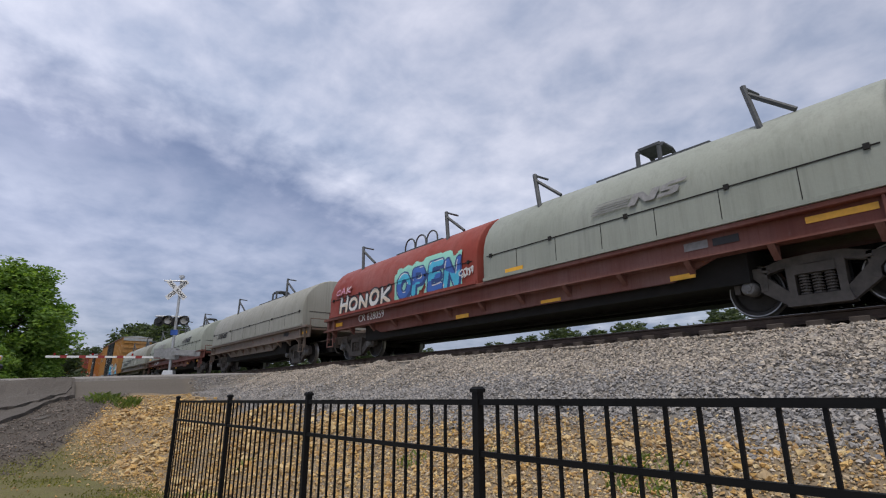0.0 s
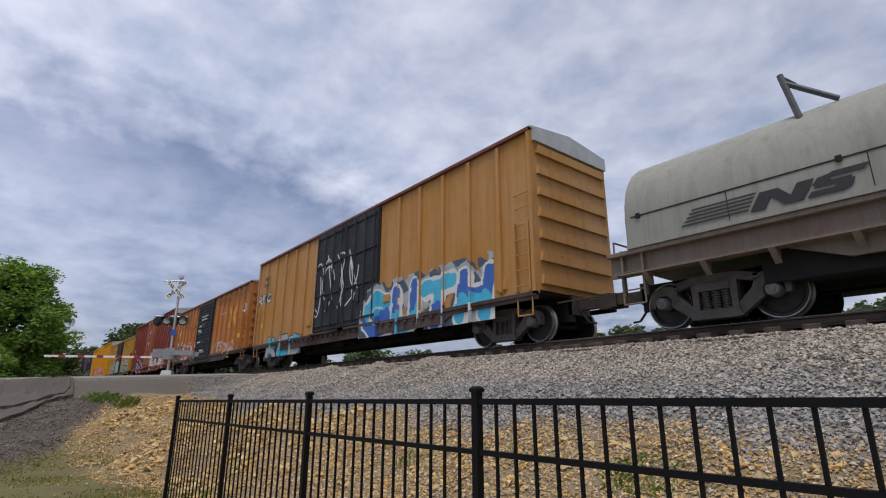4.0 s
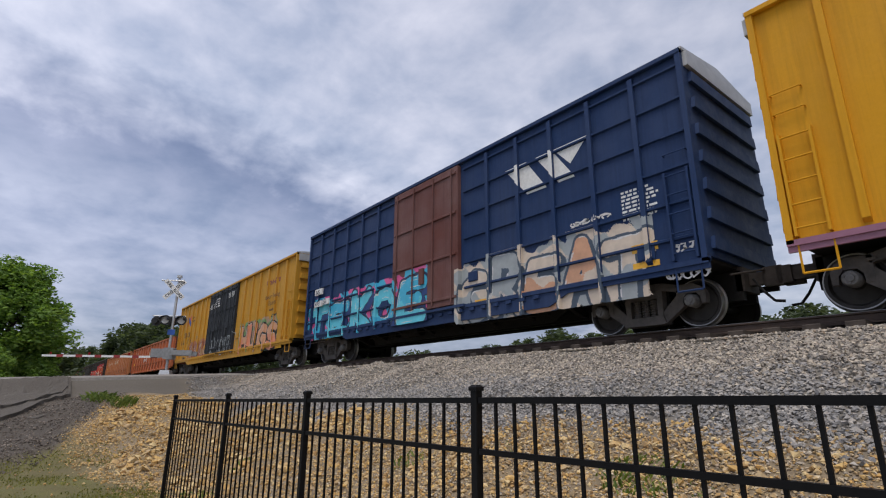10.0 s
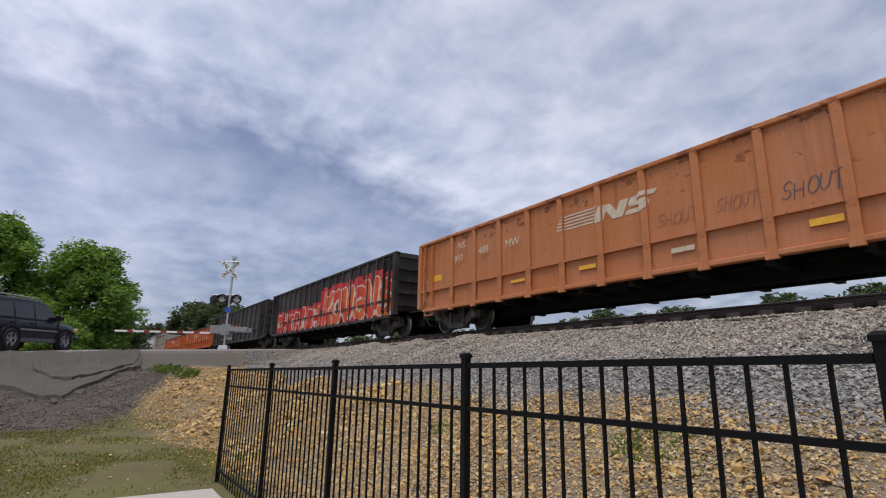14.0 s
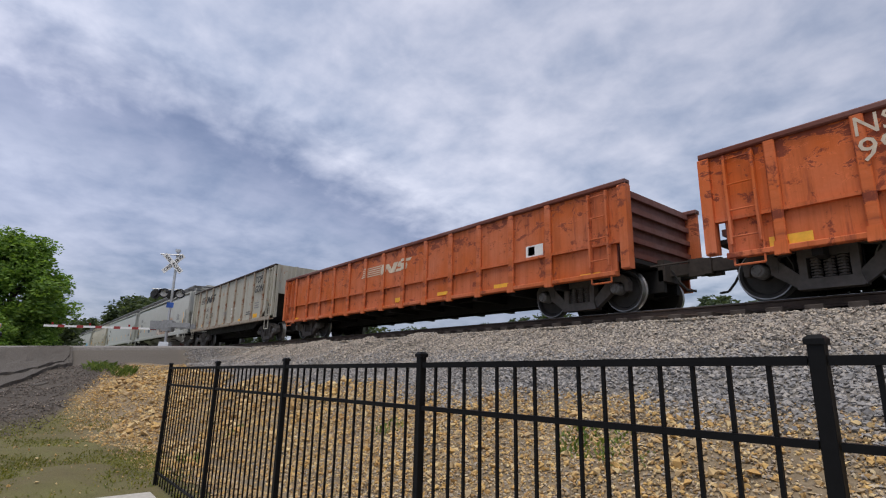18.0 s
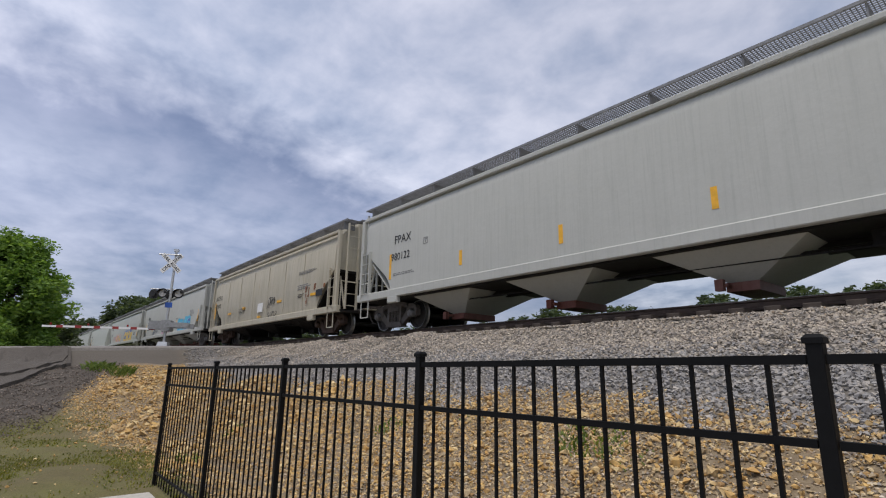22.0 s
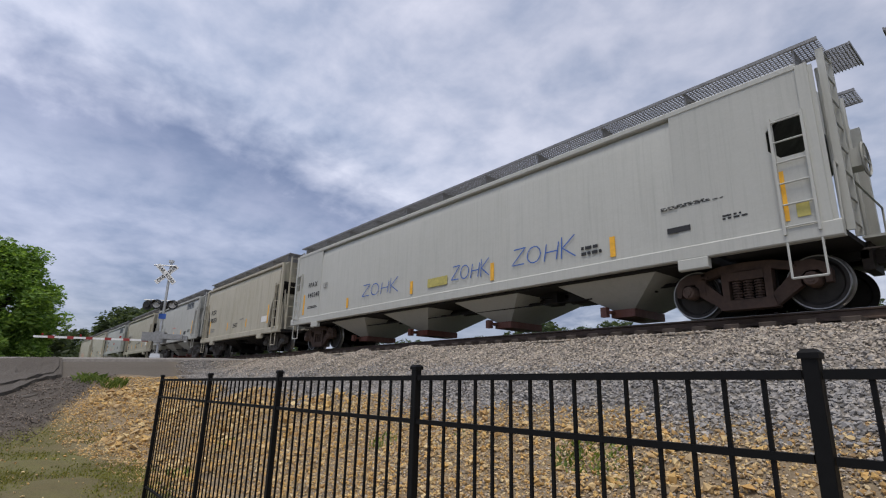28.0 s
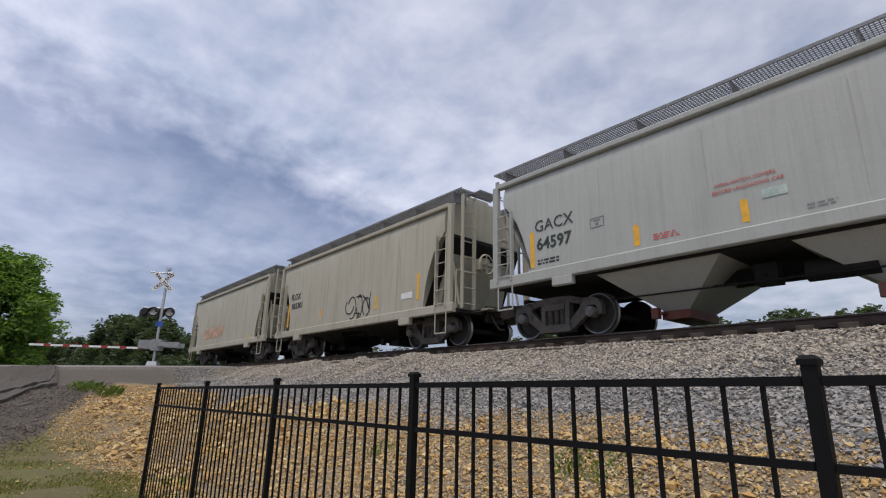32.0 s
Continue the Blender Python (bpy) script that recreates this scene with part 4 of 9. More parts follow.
def boxcar(k, label, hl, paint, top=4.45, bot=0.98, ribs=0.95, door=None, door_w=3.05, door_x=0.0, roof="roofgrey", endmat=None, plug=False, double=False, mark=None, rib_w=0.10, rib_d=0.08, trucks="truck", band=False, bars=False, belly=0.34, sill_paint=None):
    """door: paint of the doors; plug: flush doors with bars, else ribbed sliding doors."""
    P = PAINT[paint]
    car = car_base("boxcar", label, k, hl, trucks=trucks, category="boxcar")
    brake_gear(car, -1.5)
    D = PAINT[door or paint]
    yb = HW - rib_d
    dl = [(door_x - door_w, door_x), (door_x, door_x + door_w)] if double else [(door_x - door_w / 2, door_x + door_w / 2)]
    d0, d1 = dl[0][0], dl[-1][1]
    part("side_wall", G().box(-hl, hl, -yb, -yb + 0.06, bot + 0.02, top), P, car)
    part("side_wall", G().box(-hl, hl, yb - 0.06, yb, bot + 0.02, top), P, car)
    part("floor", G().box(-hl + 0.06, hl - 0.06, -yb + 0.06, yb - 0.06, bot + 0.04, bot + 0.14), M["under"], car)
    g = G()
    g.yz([(-yb - 0.05, top - 0.02), (yb + 0.05, top - 0.02), (yb + 0.05, top + 0.03), (0, top + 0.22), (-yb - 0.05, top + 0.03)], -hl - 0.03, hl + 0.03)
    part("roof", g, PAINT[roof], car)
    part("top_rail", G().cbox(-hl, hl, -HW - 0.015, -yb, top - 0.10, top + 0.0, 0.012), PAINT["frame"] if paint in ("orange", "ochre") else P, car)
    for s in (-1, 1):
        e = part("end_wall", G().box(min(s * hl, s * (hl - 0.05)), max(s * hl, s * (hl - 0.05)), -yb + 0.06, yb - 0.06, bot + 0.1, top - 0.02), PAINT[endmat or paint], car)
        n = 7
        for i in range(n):
            z = bot + 0.35 + (top - bot - 0.9) * i / (n - 1)
            part("end_corrugation", G().yz([(-yb + 0.12, z - 0.11), (yb - 0.12, z - 0.11), (yb - 0.16, z + 0.11), (-yb + 0.16, z + 0.11)], min(s * hl, s * (hl + 0.07)), max(s * hl, s * (hl + 0.07))), PAINT[endmat or paint], e)
        if band:
            part("end_band", G().box(min(s * hl, s * (hl + 0.082)), max(s * hl, s * (hl + 0.082)), -yb + 0.02, yb - 0.02, top - 0.36, top - 0.06), PAINT["roofgrey"], e, "pale top band")
        part("corner_post", G().box(min(s * hl, s * (hl - 0.10)), max(s * hl, s * (hl - 0.10)), -HW, -yb, bot, top), P, car)
        ladder(car, s * (hl - 0.36), -yb, bot + 0.1, bot + 1.75, 0.42, 5, P)
        step(car, s * (hl - 0.36), -HW + 0.04, P, 0.5, bot + 0.05)
    # ribs
    rib = shared(("rib", paint, top, bot, rib_w, rib_d), lambda: G().yz([(0, bot + 0.12), (-rib_d, bot + 0.18), (-rib_d, top - 0.16), (0, top - 0.10)], -rib_w / 2, rib_w / 2), P)
    xs = []
    for a, b in ((-hl, d0), (d1, hl)):
        n = max(2, round((b - a) / ribs))
        xs += [a + (b - a) * i / n for i in range(1, n)]
    for x in xs:
        part("rib", rib, None, car).location = (x, -yb, 0)
    RELIEF[car.name] = (-yb, [(x - rib_w / 2, x + rib_w / 2, -HW) for x in xs] + [(a, b, -HW - 0.045 - (0 if plug else 0.047)) for a, b in dl])
    if bars:
        for j in range(6):
            z = bot + 0.5 + (top - bot - 0.8) * j / 5
            for a, b in ((-hl, d0), (d1, hl)):
                part("side_bar", G().yz([(-yb, z - 0.04), (-yb - 0.05, z - 0.02), (-yb - 0.05, z + 0.02), (-yb, z + 0.04)], a + 0.12, b - 0.05), P, car)
    # sill
    sill = [(-hl, bot), (-hl, bot - 0.12), (-hl + 2.9, bot - 0.12), (-hl + 3.4, bot - belly), (hl - 3.4, bot - belly), (hl - 2.9, bot - 0.12), (hl, bot - 0.12), (hl, bot)]
    part("side_sill", G().xz(sill, HW - 0.09, HW - 0.03), M["under"], car)
    part("belly_beam", G().xz([(-hl + 3.2, bot), (-hl + 4.0, bot - 0.52), (hl - 4.0, bot - 0.52), (hl - 3.2, bot)], -0.62, -0.56), M["under"], car)
    part("side_sill", G().xz(sill, -HW + 0.03, -HW + 0.09).box(-hl, hl, -HW + 0.0, -HW + 0.10, bot - 0.03, bot + 0.06), sill_paint or (PAINT["sillrust"] if paint in ("orange", "ochre", "buff") else P), car)
    x = -hl + 3.5
    while x < hl - 3.4:
        part("sill_tab", shared(("sill_tab", paint), lambda: G().box(0, 0.16, -0.02, 0.06, -0.13, -0.05), sill_paint or (PAINT["sillrust"] if paint in ("orange", "ochre", "buff") else P)), None, car).location = (x, -HW, bot)
        x += 0.42
    x = -hl + 3.2
    while x < hl - 3.0:
        part("cross_bearer", shared("cross_bearer", lambda: G().yz([(-1.5, 0.03), (-1.45, -0.12), (-0.5, -0.48), (0.5, -0.48), (1.45, -0.12), (1.5, 0.03)], 0, 0.12), M["under"]), None, car).location = (x, 0, bot)
        x += 1.3
    for x, z in ((d0 - 0.55, bot + 0.55), (d1 + 0.45, bot + 0.75), (hl - 1.1, bot + 0.35)):
        cb = part("card_holder", G().cbox(x - 0.17, x + 0.17, -yb - 0.035, -yb, z - 0.13, z + 0.13, 0.01), P, car)
        part("card_edge", G().box(x - 0.13, x + 0.13, -yb - 0.042, -yb - 0.035, z - 0.10, z - 0.07), P, cb)
    for s in (-1, 1):
        for z in (bot + 2.1, bot + 2.45):
            part("grab_iron", G().path([(s * (hl - 0.14), -yb, z), (s * (hl - 0.14), -yb - 0.07, z), (s * (hl - 0.56), -yb - 0.07, z), (s * (hl - 0.56), -yb, z)], 0.012), P, car)
    # doors
    for a, b in dl:
        dy = -HW - 0.045
        dz0, dz1 = (bot + 0.10 if plug else bot - 0.16), top - 0.14
        dr = part("door", G().cbox(a + 0.02, b - 0.02, dy, -yb - 0.004, dz0, dz1, 0.015), D, car)
        if plug:
            for i in range(4):
                z = dz0 + 0.2 + (dz1 - dz0 - 0.4) * i / 3
                part("door_bar", G().cbox(a + 0.08, b - 0.08, dy - 0.035, dy, z - 0.035, z + 0.035, 0.01), D, dr)
            for u in (0.08, 0.36, 0.66, 0.92):
                x = a + (b - a) * u
                part("lock_rod", G().rod((x, dy - 0.05, dz0 + 0.05), (x, dy - 0.05, dz1 - 0.05), 0.022, 8), D, dr)
            part("door_latch", G().box((a + b) / 2 - 0.1, (a + b) / 2 + 0.1, dy - 0.07, dy, dz0 + 0.75, dz0 + 1.2), D, dr)
        else:
            n = 17 if not double else 5
            for i in range(n):
                z = dz0 + 0.16 + (dz1 - dz0 - 0.34) * i / (n - 1)
                part("door_rib", G().yz([(dy, z - 0.035), (dy - 0.045, z - 0.01), (dy - 0.045, z + 0.03), (dy, z + 0.045)], a + 0.24, b - 0.24), D, dr)
            for x0_, x1_ in ((a + 0.02, a + 0.2), (b - 0.2, b - 0.02)):
                part("door_stile", G().cbox(x0_, x1_, dy - 0.03, dy, dz0, dz1, 0.012), D, dr)
        part("door_rail", G().box(a - (0.2 if plug else 0.4), b + 0.2, dy - 0.02, -HW + 0.02, dz0 - 0.10, dz0 - 0.03), PAINT["sillrust"] if paint in ("orange", "ochre", "buff") else P, car)
    return car


def gondola(k, label, hl, paint, top=2.42, bot=0.62, ledge=1.28, posts=1.18, trucks="truck", post_w=0.16, rim=None, end_up=False, shift=0.0, inset=0.0):
    P = PAINT[paint]
    car = car_base("gondola", label, k, hl, trucks=trucks, category="gondola", sill=(0.40, 0.85))
    brake_gear(car, -1.0)
    R = PAINT[rim or paint]
    for s in (-1, 1):
        f = lambda a, b: (min(s * a, s * b), max(s * a, s * b))
        part("upper_side", G().box(-hl, hl, *f(HW - 0.14, HW - 0.07), ledge, top - 0.05), P, car)
        part("lower_side", G().box(-hl + 0.3, hl - 0.3, *f(HW - 0.16, HW - 0.10), bot + 0.08, ledge + 0.02), P, car)
        part("side_ledge", G().box(-hl, hl, *f(HW - 0.14, HW - 0.03), ledge - 0.03, ledge + 0.03), P, car)
        part("top_chord", G().cbox(-hl, hl, *f(HW - 0.20, HW + 0.0), top - 0.10, top, 0.02), R, car)
        part("bottom_chord", G().cbox(-hl + 0.3, hl - 0.3, *f(HW - 0.16, HW - 0.0), bot, bot + 0.09, 0.012), P, car)
    n = round((2 * hl - 2.6) / posts)
    RELIEF[car.name] = (-HW + 0.068, [(-hl + 1.5 + shift + (2 * hl - 3.0) * i / n - post_w / 2, -hl + 1.5 + shift + (2 * hl - 3.0) * i / n + post_w / 2, -HW) for i in range(n + 1)])
    post = shared(("gon_post", paint, top, bot, post_w), lambda: G().cbox(0, top - bot - 0.10, -0.075, 0.0, -post_w / 2, post_w / 2, 0.02), P)
    for i in range(n + 1):
        p = part("post", post, None, car)
        p.matrix_basis = pose(-hl + 1.5 + shift + (2 * hl - 3.0) * i / n, -HW + 0.075, bot, 0, -90, 0)
        foot = part("post_foot", shared(("gon_foot", paint, bot, post_w), lambda: G().frustum((-post_w * 0.62, post_w * 0.62, -0.012, 0.07), -0.05, (-post_w * 0.56, post_w * 0.56, -0.004, 0.07), 0.16), P), None, p)
        foot.matrix_basis = p.matrix_basis.inverted() @ pose(-hl + 1.5 + shift + (2 * hl - 3.0) * i / n, -HW - 0.006, bot)
    part("floor", G().box(-hl + 0.1, hl - 0.1, -HW + 0.17, HW - 0.17, 0.9, 0.98), M["under"], car)
    x = -hl + 1.4
    while x < hl - 1.3:
        part("cross_bearer", shared("gon_bearer", lambda: G().box(0, 0.14, -HW + 0.17, HW - 0.17, 0.52, 0.9), M["under"]), None, car).location = (x, 0, 0)
        x += 1.3
    for s in (-1, 1):
        f = lambda a, b: (min(s * a, s * b), max(s * a, s * b))
        e = part("end_wall", G().box(*f(hl - 0.05 - inset, hl - inset), -HW + 0.12, HW - 0.12, 0.9, top + (0.25 if end_up else -0.02)), PAINT["soot" if paint == "soot" else "frame"], car)
        for i in range(5):
            z = 1.1 + (top - 1.25) * i / 4
            part("end_rib", G().box(*f(hl - inset, hl + 0.08 - inset), -HW + 0.16, HW - 0.16, z - 0.06, z + 0.05), PAINT["soot" if paint == "soot" else "frame"], e)
        part("corner_post", G().cbox(*f(hl - 0.16, hl + 0.02), -HW - 0.004, -HW + 0.18, bot + 0.1, top - 0.103, 0.02), P, car)
        ladder(car, s * (hl - 0.62), -HW + 0.06, ledge - 0.45, top - 0.15, 0.42, 4, P)
        step(car, s * (hl - 0.62), -HW + 0.03, P, 0.42, bot + 0.3)
    return car


def top_gon(k, label, hl):
    P = PAINT["gon"]
    top, bot = 3.42, 1.0
    car = car_base("high_side_gondola", label, k, hl, category="gondola")
    brake_gear(car, 0.5)
    yb = HW - 0.09
    side = [(-hl + 1.55, bot), (hl - 1.55, bot), (hl - 0.02, bot + 1.15), (hl - 0.02, top), (-hl + 0.02, top), (-hl + 0.02, bot + 1.15)]
    for s in (-1, 1):
        part("side_sheet", G().xz(side, min(s * yb, s * (yb - 0.03)), max(s * yb, s * (yb - 0.03))), P, car)
        part("top_chord", G().cbox(-hl, hl, min(s * HW, s * (HW - 0.16)), max(s * HW, s * (HW - 0.16)), top - 0.05, top + 0.03, 0.02), PAINT["sillrust"], car)
        part("end_sheet", G().box(min(s * hl, s * (hl - 0.03)), max(s * hl, s * (hl - 0.03)), -yb, yb, 2.1, top), P, car)
        # near-black slope sheets: the shade under the ends is in the colour
        part("slope_sheet", G().xz([(s * (hl - 0.03), 2.15), (s * (hl - 1.6), 1.0), (s * (hl - 1.65), 1.06), (s * (hl - 0.03), 2.22)][::s], -yb + 0.03, yb - 0.03), PAINT["soot"], car)
        for y in (-yb + 0.1, -0.5, 0.5, yb - 0.1):
            part("end_post", G().cbox(min(s * hl, s * (hl + 0.08)), max(s * hl, s * (hl + 0.08)), y - 0.06, y + 0.06, bot, top, 0.01), P, car)
        part("corner_post", G().cbox(min(s * hl, s * (hl - 0.12)), max(s * hl, s * (hl - 0.12)), -HW + 0.02, -HW + 0.12, bot - 0.05, top, 0.015), P, car)
        ladder(car, s * (hl - 0.45), -yb, bot, top - 0.1, 0.42, 7, P)
        step(car, s * (hl - 0.5), -HW + 0.03, P, 0.5, bot)
    part("side_sill", G().cbox(-hl, hl, -HW + 0.02, -HW + 0.16, bot - 0.08, bot + 0.08, 0.012), PAINT["gonrib"], car)
    rivets = G()
    x = -hl + 1.6
    while x < hl - 1.6:
        rivets.box(x, x + 0.03, -HW + 0.008, -HW + 0.02, bot + 0.0, bot + 0.03)
        x += 0.13
    part("rivets", rivets, P, car)
    n = 9
    RELIEF[car.name] = (-yb, [(-hl + 1.3 + (2 * hl - 2.6) * i / 8 - 0.055, -hl + 1.3 + (2 * hl - 2.6) * i / 8 + 0.055, -yb - 0.09) for i in range(n)])
    for i in range(n):
        x = -hl + 1.3 + (2 * hl - 2.6) * i / (n - 1)
        part("rib", shared("topgon_rib", lambda: G().cbox(bot + 0.06, top - 0.06, -0.09, 0.0, -0.055, 0.055, 0.015), PAINT["gonrib"]), None, car).matrix_basis = pose(x, -yb, 0, 0, -90, 0)
    belly = [(-hl + 2.3, bot - 0.04), (-hl + 3.1, bot - 0.36), (hl - 3.1, bot - 0.36), (hl - 2.3, bot - 0.04)]
    part("belly_sill", G().xz(belly, -1.2, -1.14), PAINT["grime"], car)
    part("floor", G().box(-hl + 1.6, hl - 1.6, -yb + 0.04, yb - 0.04, bot - 0.02, bot + 0.04), M["under"], car)
    return car


def grating_g(l_, w):
    g = G()
    for y in (0, w):
        g.box(0, l_, y - 0.010, y + 0.010, -0.028, 0.028)
    n = int(l_ / 0.06)
    for i in range(n):
        g.box(i * l_ / n, i * l_ / n + 0.010, 0, w, -0.012, 0.012)
    for j in range(1, 9):
        g.box(0, l_, w * j / 9 - 0.005, w * j / 9 + 0.005, -0.010, 0.010)
    return g


def hopper(k, label, hl, paint, bays=4, top=3.72, sill=1.04, cut=1.9, cutz=2.35, trucks="truck", cover=False, tank=False, chute="body", seams=(), dark=None):
    """A covered hopper. cover: end plates reach down with an opening; tank: round-shouldered body without frames."""
    P = PAINT[paint]
    car = car_base("covered_hopper", label, k, hl, trucks=trucks, category="hopper car", sill=(0.80, 1.0))
    brake_gear(car, hl - 4.6)
    yb = HW - 0.03
    e = 0.42
    # cross-section of one half of the body, from the sill up to the ridge
    prof = [(yb, sill), (yb, top - 0.35), (yb - 0.05, top - 0.12), (yb - 0.16, top + 0.02), (yb - 0.55, top + 0.28), (0.55, top + 0.46)]
    if tank:
        prof = [(yb - 0.10, sill), (yb - 0.02, sill + 0.6), (yb, sill + 1.2), (yb - 0.03, top - 0.5), (yb - 0.16, top - 0.12), (yb - 0.5, top + 0.22), (0.55, top + 0.4)]
    ring = [(-y, z) for y, z in prof] + [(y, z) for y, z in reversed(prof)]
    n = len(ring)
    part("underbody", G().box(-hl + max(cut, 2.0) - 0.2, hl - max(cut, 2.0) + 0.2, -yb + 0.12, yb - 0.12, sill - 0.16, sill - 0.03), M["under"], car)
    rows = []
    # the lower edge of the side towards the end: straight then rounded, or one broad curve
    if cutz > 3.0:
        curve_ = [(e, cutz), (0.5 * cut, cutz - 0.22), (0.68 * cut, cutz - 0.55), (0.82 * cut, cutz - 0.95), (0.92 * cut, cutz - 1.35), (0.97 * cut, sill + 0.40), (0.99 * cut, sill + 0.25), (cut, sill)]
    else:
        curve_ = [(e, cutz), (0.82 * cut, sill + 0.62), (0.91 * cut, sill + 0.46), (0.97 * cut, sill + 0.30), (0.99 * cut, sill + 0.16), (cut, sill)]
    ends = [(-hl + a_, z_) for a_, z_ in curve_] + [(hl - a_, z_) for a_, z_ in reversed(curve_)]
    for x, low in ends:
        rows.append([(x, y, max(z, low)) for y, z in ring])
    nr = len(rows)
    vs = [p for r in rows for p in r]
    fs = [(i * n + j, i * n + j + 1, (i + 1) * n + j + 1, (i + 1) * n + j) for i in range(nr - 1) for j in range(n - 1)]
    fs += [tuple(range(n)), tuple(range((nr - 1) * n, nr * n))]
    fs += [(i * n + n - 1, i * n, (i + 1) * n, (i + 1) * n + n - 1) for i in range(nr - 1)]
    part("hopper_body", G().add(vs, fs), P, car, smooth=True)
    for x in seams:
        part("weld_seam", G().box(x - 0.012, x + 0.012, -yb - 0.006, -yb + 0.01, sill + 0.1, top - 0.4), P, car)
    for s in (-1, 1):
        part("eave_rail", G().cbox(-hl + 0.25, hl - 0.25, min(s * (HW + 0.0), s * (HW - 0.16)), max(s * (HW + 0.0), s * (HW - 0.16)), top - 0.06, top + 0.06, 0.02), P, car)
        part("side_sill", G().cbox(-hl, hl, min(s * (HW + 0.02), s * (HW - 0.14)), max(s * (HW + 0.02), s * (HW - 0.14)), sill - 0.12, sill + 0.12, 0.02), P, car)
    # slope sheets under the ends; dark puts the openings' shade into their colour
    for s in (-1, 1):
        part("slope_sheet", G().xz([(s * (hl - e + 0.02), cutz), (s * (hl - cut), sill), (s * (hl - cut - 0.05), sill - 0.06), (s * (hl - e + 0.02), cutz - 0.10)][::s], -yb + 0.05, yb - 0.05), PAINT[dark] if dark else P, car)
        if bays == 2:
            # the narrowing end of the hopper, seen inside the opening
            part("hopper_end", G().xz([(s * (hl - 0.5), cutz - 0.02), (s * (hl - 0.62), cutz - 0.7), (s * (hl - 0.95), sill + 0.1), (s * (hl - 2.0), sill + 0.1), (s * (hl - 2.0), cutz - 0.02)][::s], -yb + 0.34, yb - 0.34), P, car)
        part("end_platform", G().box(min(s * (hl - 1.7), s * hl), max(s * (hl - 1.7), s * hl), -HW + 0.1, HW - 0.1, sill - 0.10, sill - 0.02), M["under"], car)
        for y in (-HW + 0.04, HW - 0.04):
            part("end_post", G().cbox(min(s * (hl - 0.10), s * (hl - 0.26)), max(s * (hl - 0.10), s * (hl - 0.26)), y - 0.05, y + 0.05, sill, top, 0.012), P, car)
        for y in (-0.7, 0.7):
            part("end_stanchion", G().rod((s * (hl - 0.15), y, sill), (s * (hl - 0.15), y, top + 0.3), 0.035, 8), P, car)
        ladder(car, s * (hl - 0.48), -HW + 0.05, sill, 2.95 if cutz > 3.0 else cutz + 0.05, 0.44, 6 if cutz > 3.0 else 5, P)
        lad = ladder(car, 0, 0, sill, top + 0.3, 0.44, 8, P, "end_ladder")
        lad.matrix_basis = pose(s * (hl - 0.02), -1.05, 0, 0, 0, 90 * s)
        step(car, s * (hl - 0.48), -HW + 0.0, P, 0.55, sill - 0.1)
        part("hand_rail", G().path([(s * (hl - 0.02), -1.45, sill), (s * (hl + 0.0), -1.45, sill + 1.0), (s * (hl + 0.0), 1.45, sill + 1.0), (s * (hl - 0.02), 1.45, sill)], 0.018), P, car)
        if cover:
            c0, c1 = hl - 0.04, hl - cut - 0.2
            pl = G()
            hx0, hx1, hz0, hz1 = hl - 0.78, hl - 0.16, 2.28, 2.92
            for a, b, z0, z1 in ((c1, hx0, sill, top - 0.05), (hx1, c0, sill, top - 0.05), (hx0, hx1, sill, hz0), (hx0, hx1, hz1, top - 0.05)):
                pl.box(min(s * a, s * b), max(s * a, s * b), -HW + 0.015, -HW + 0.037, z0, z1)
            for cx, cz, u, v in ((hx0, hz0, 1, 1), (hx1, hz0, -1, 1), (hx0, hz1, 1, -1), (hx1, hz1, -1, -1)):
                tri = [(s * cx, cz), (s * (cx + 0.16 * u), cz), (s * cx, cz + 0.16 * v)]
                pl.xz(tri, -HW + 0.015, -HW + 0.037)
            part("end_plate", pl, P, car)
    # chutes; unless body-coloured, dirt and shade are both in their colour
    span = 2 * (hl - (2.0 if bays == 2 else cut) - 0.25)
    for i in range(bays):
        cx = -span / 2 + span * (i + 0.5) / bays
        hwid = (span / bays / 2) * 0.80
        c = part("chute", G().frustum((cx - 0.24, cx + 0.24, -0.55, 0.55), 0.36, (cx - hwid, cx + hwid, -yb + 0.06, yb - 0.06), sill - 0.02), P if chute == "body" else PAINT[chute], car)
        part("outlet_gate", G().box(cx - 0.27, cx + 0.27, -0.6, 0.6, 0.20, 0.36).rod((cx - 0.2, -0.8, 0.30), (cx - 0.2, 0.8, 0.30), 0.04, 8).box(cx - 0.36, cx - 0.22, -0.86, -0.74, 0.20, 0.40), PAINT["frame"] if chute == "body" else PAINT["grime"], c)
    # roof walk
    zw = top + 0.45
    for yw in (-1.36, 0.79):
        w = part("roof_walk", shared(("roof_walk", round(hl, 1)), lambda: grating_g(2 * hl + 0.1, 0.57), PAINT["grate"]), None, car)
        w.location = (-hl - 0.05, yw, zw)
        m = int(2 * hl / 1.7)
        for i in range(m + 1):
            x = -hl + 0.3 + (2 * hl - 0.6) * i / m
            part("walk_bracket", shared("walk_bracket", lambda: G().xz([(-0.014, 0), (0.014, 0), (0.014, 0.30), (-0.014, 0.30)], 0.0, 0.46), PAINT["grate"]), None, w).location = (x + hl + 0.05, 0.04, -0.31)
    for s in (-1, 1):
        cw = part("end_walk", shared("end_walk", lambda: grating_g(0.85, 0.42), PAINT["grate"]), None, car)
        cw.matrix_basis = pose(s * (hl - 0.06) + (0.42 if s > 0 else 0.0), -0.95, zw - 0.05, 0, 0, 90)
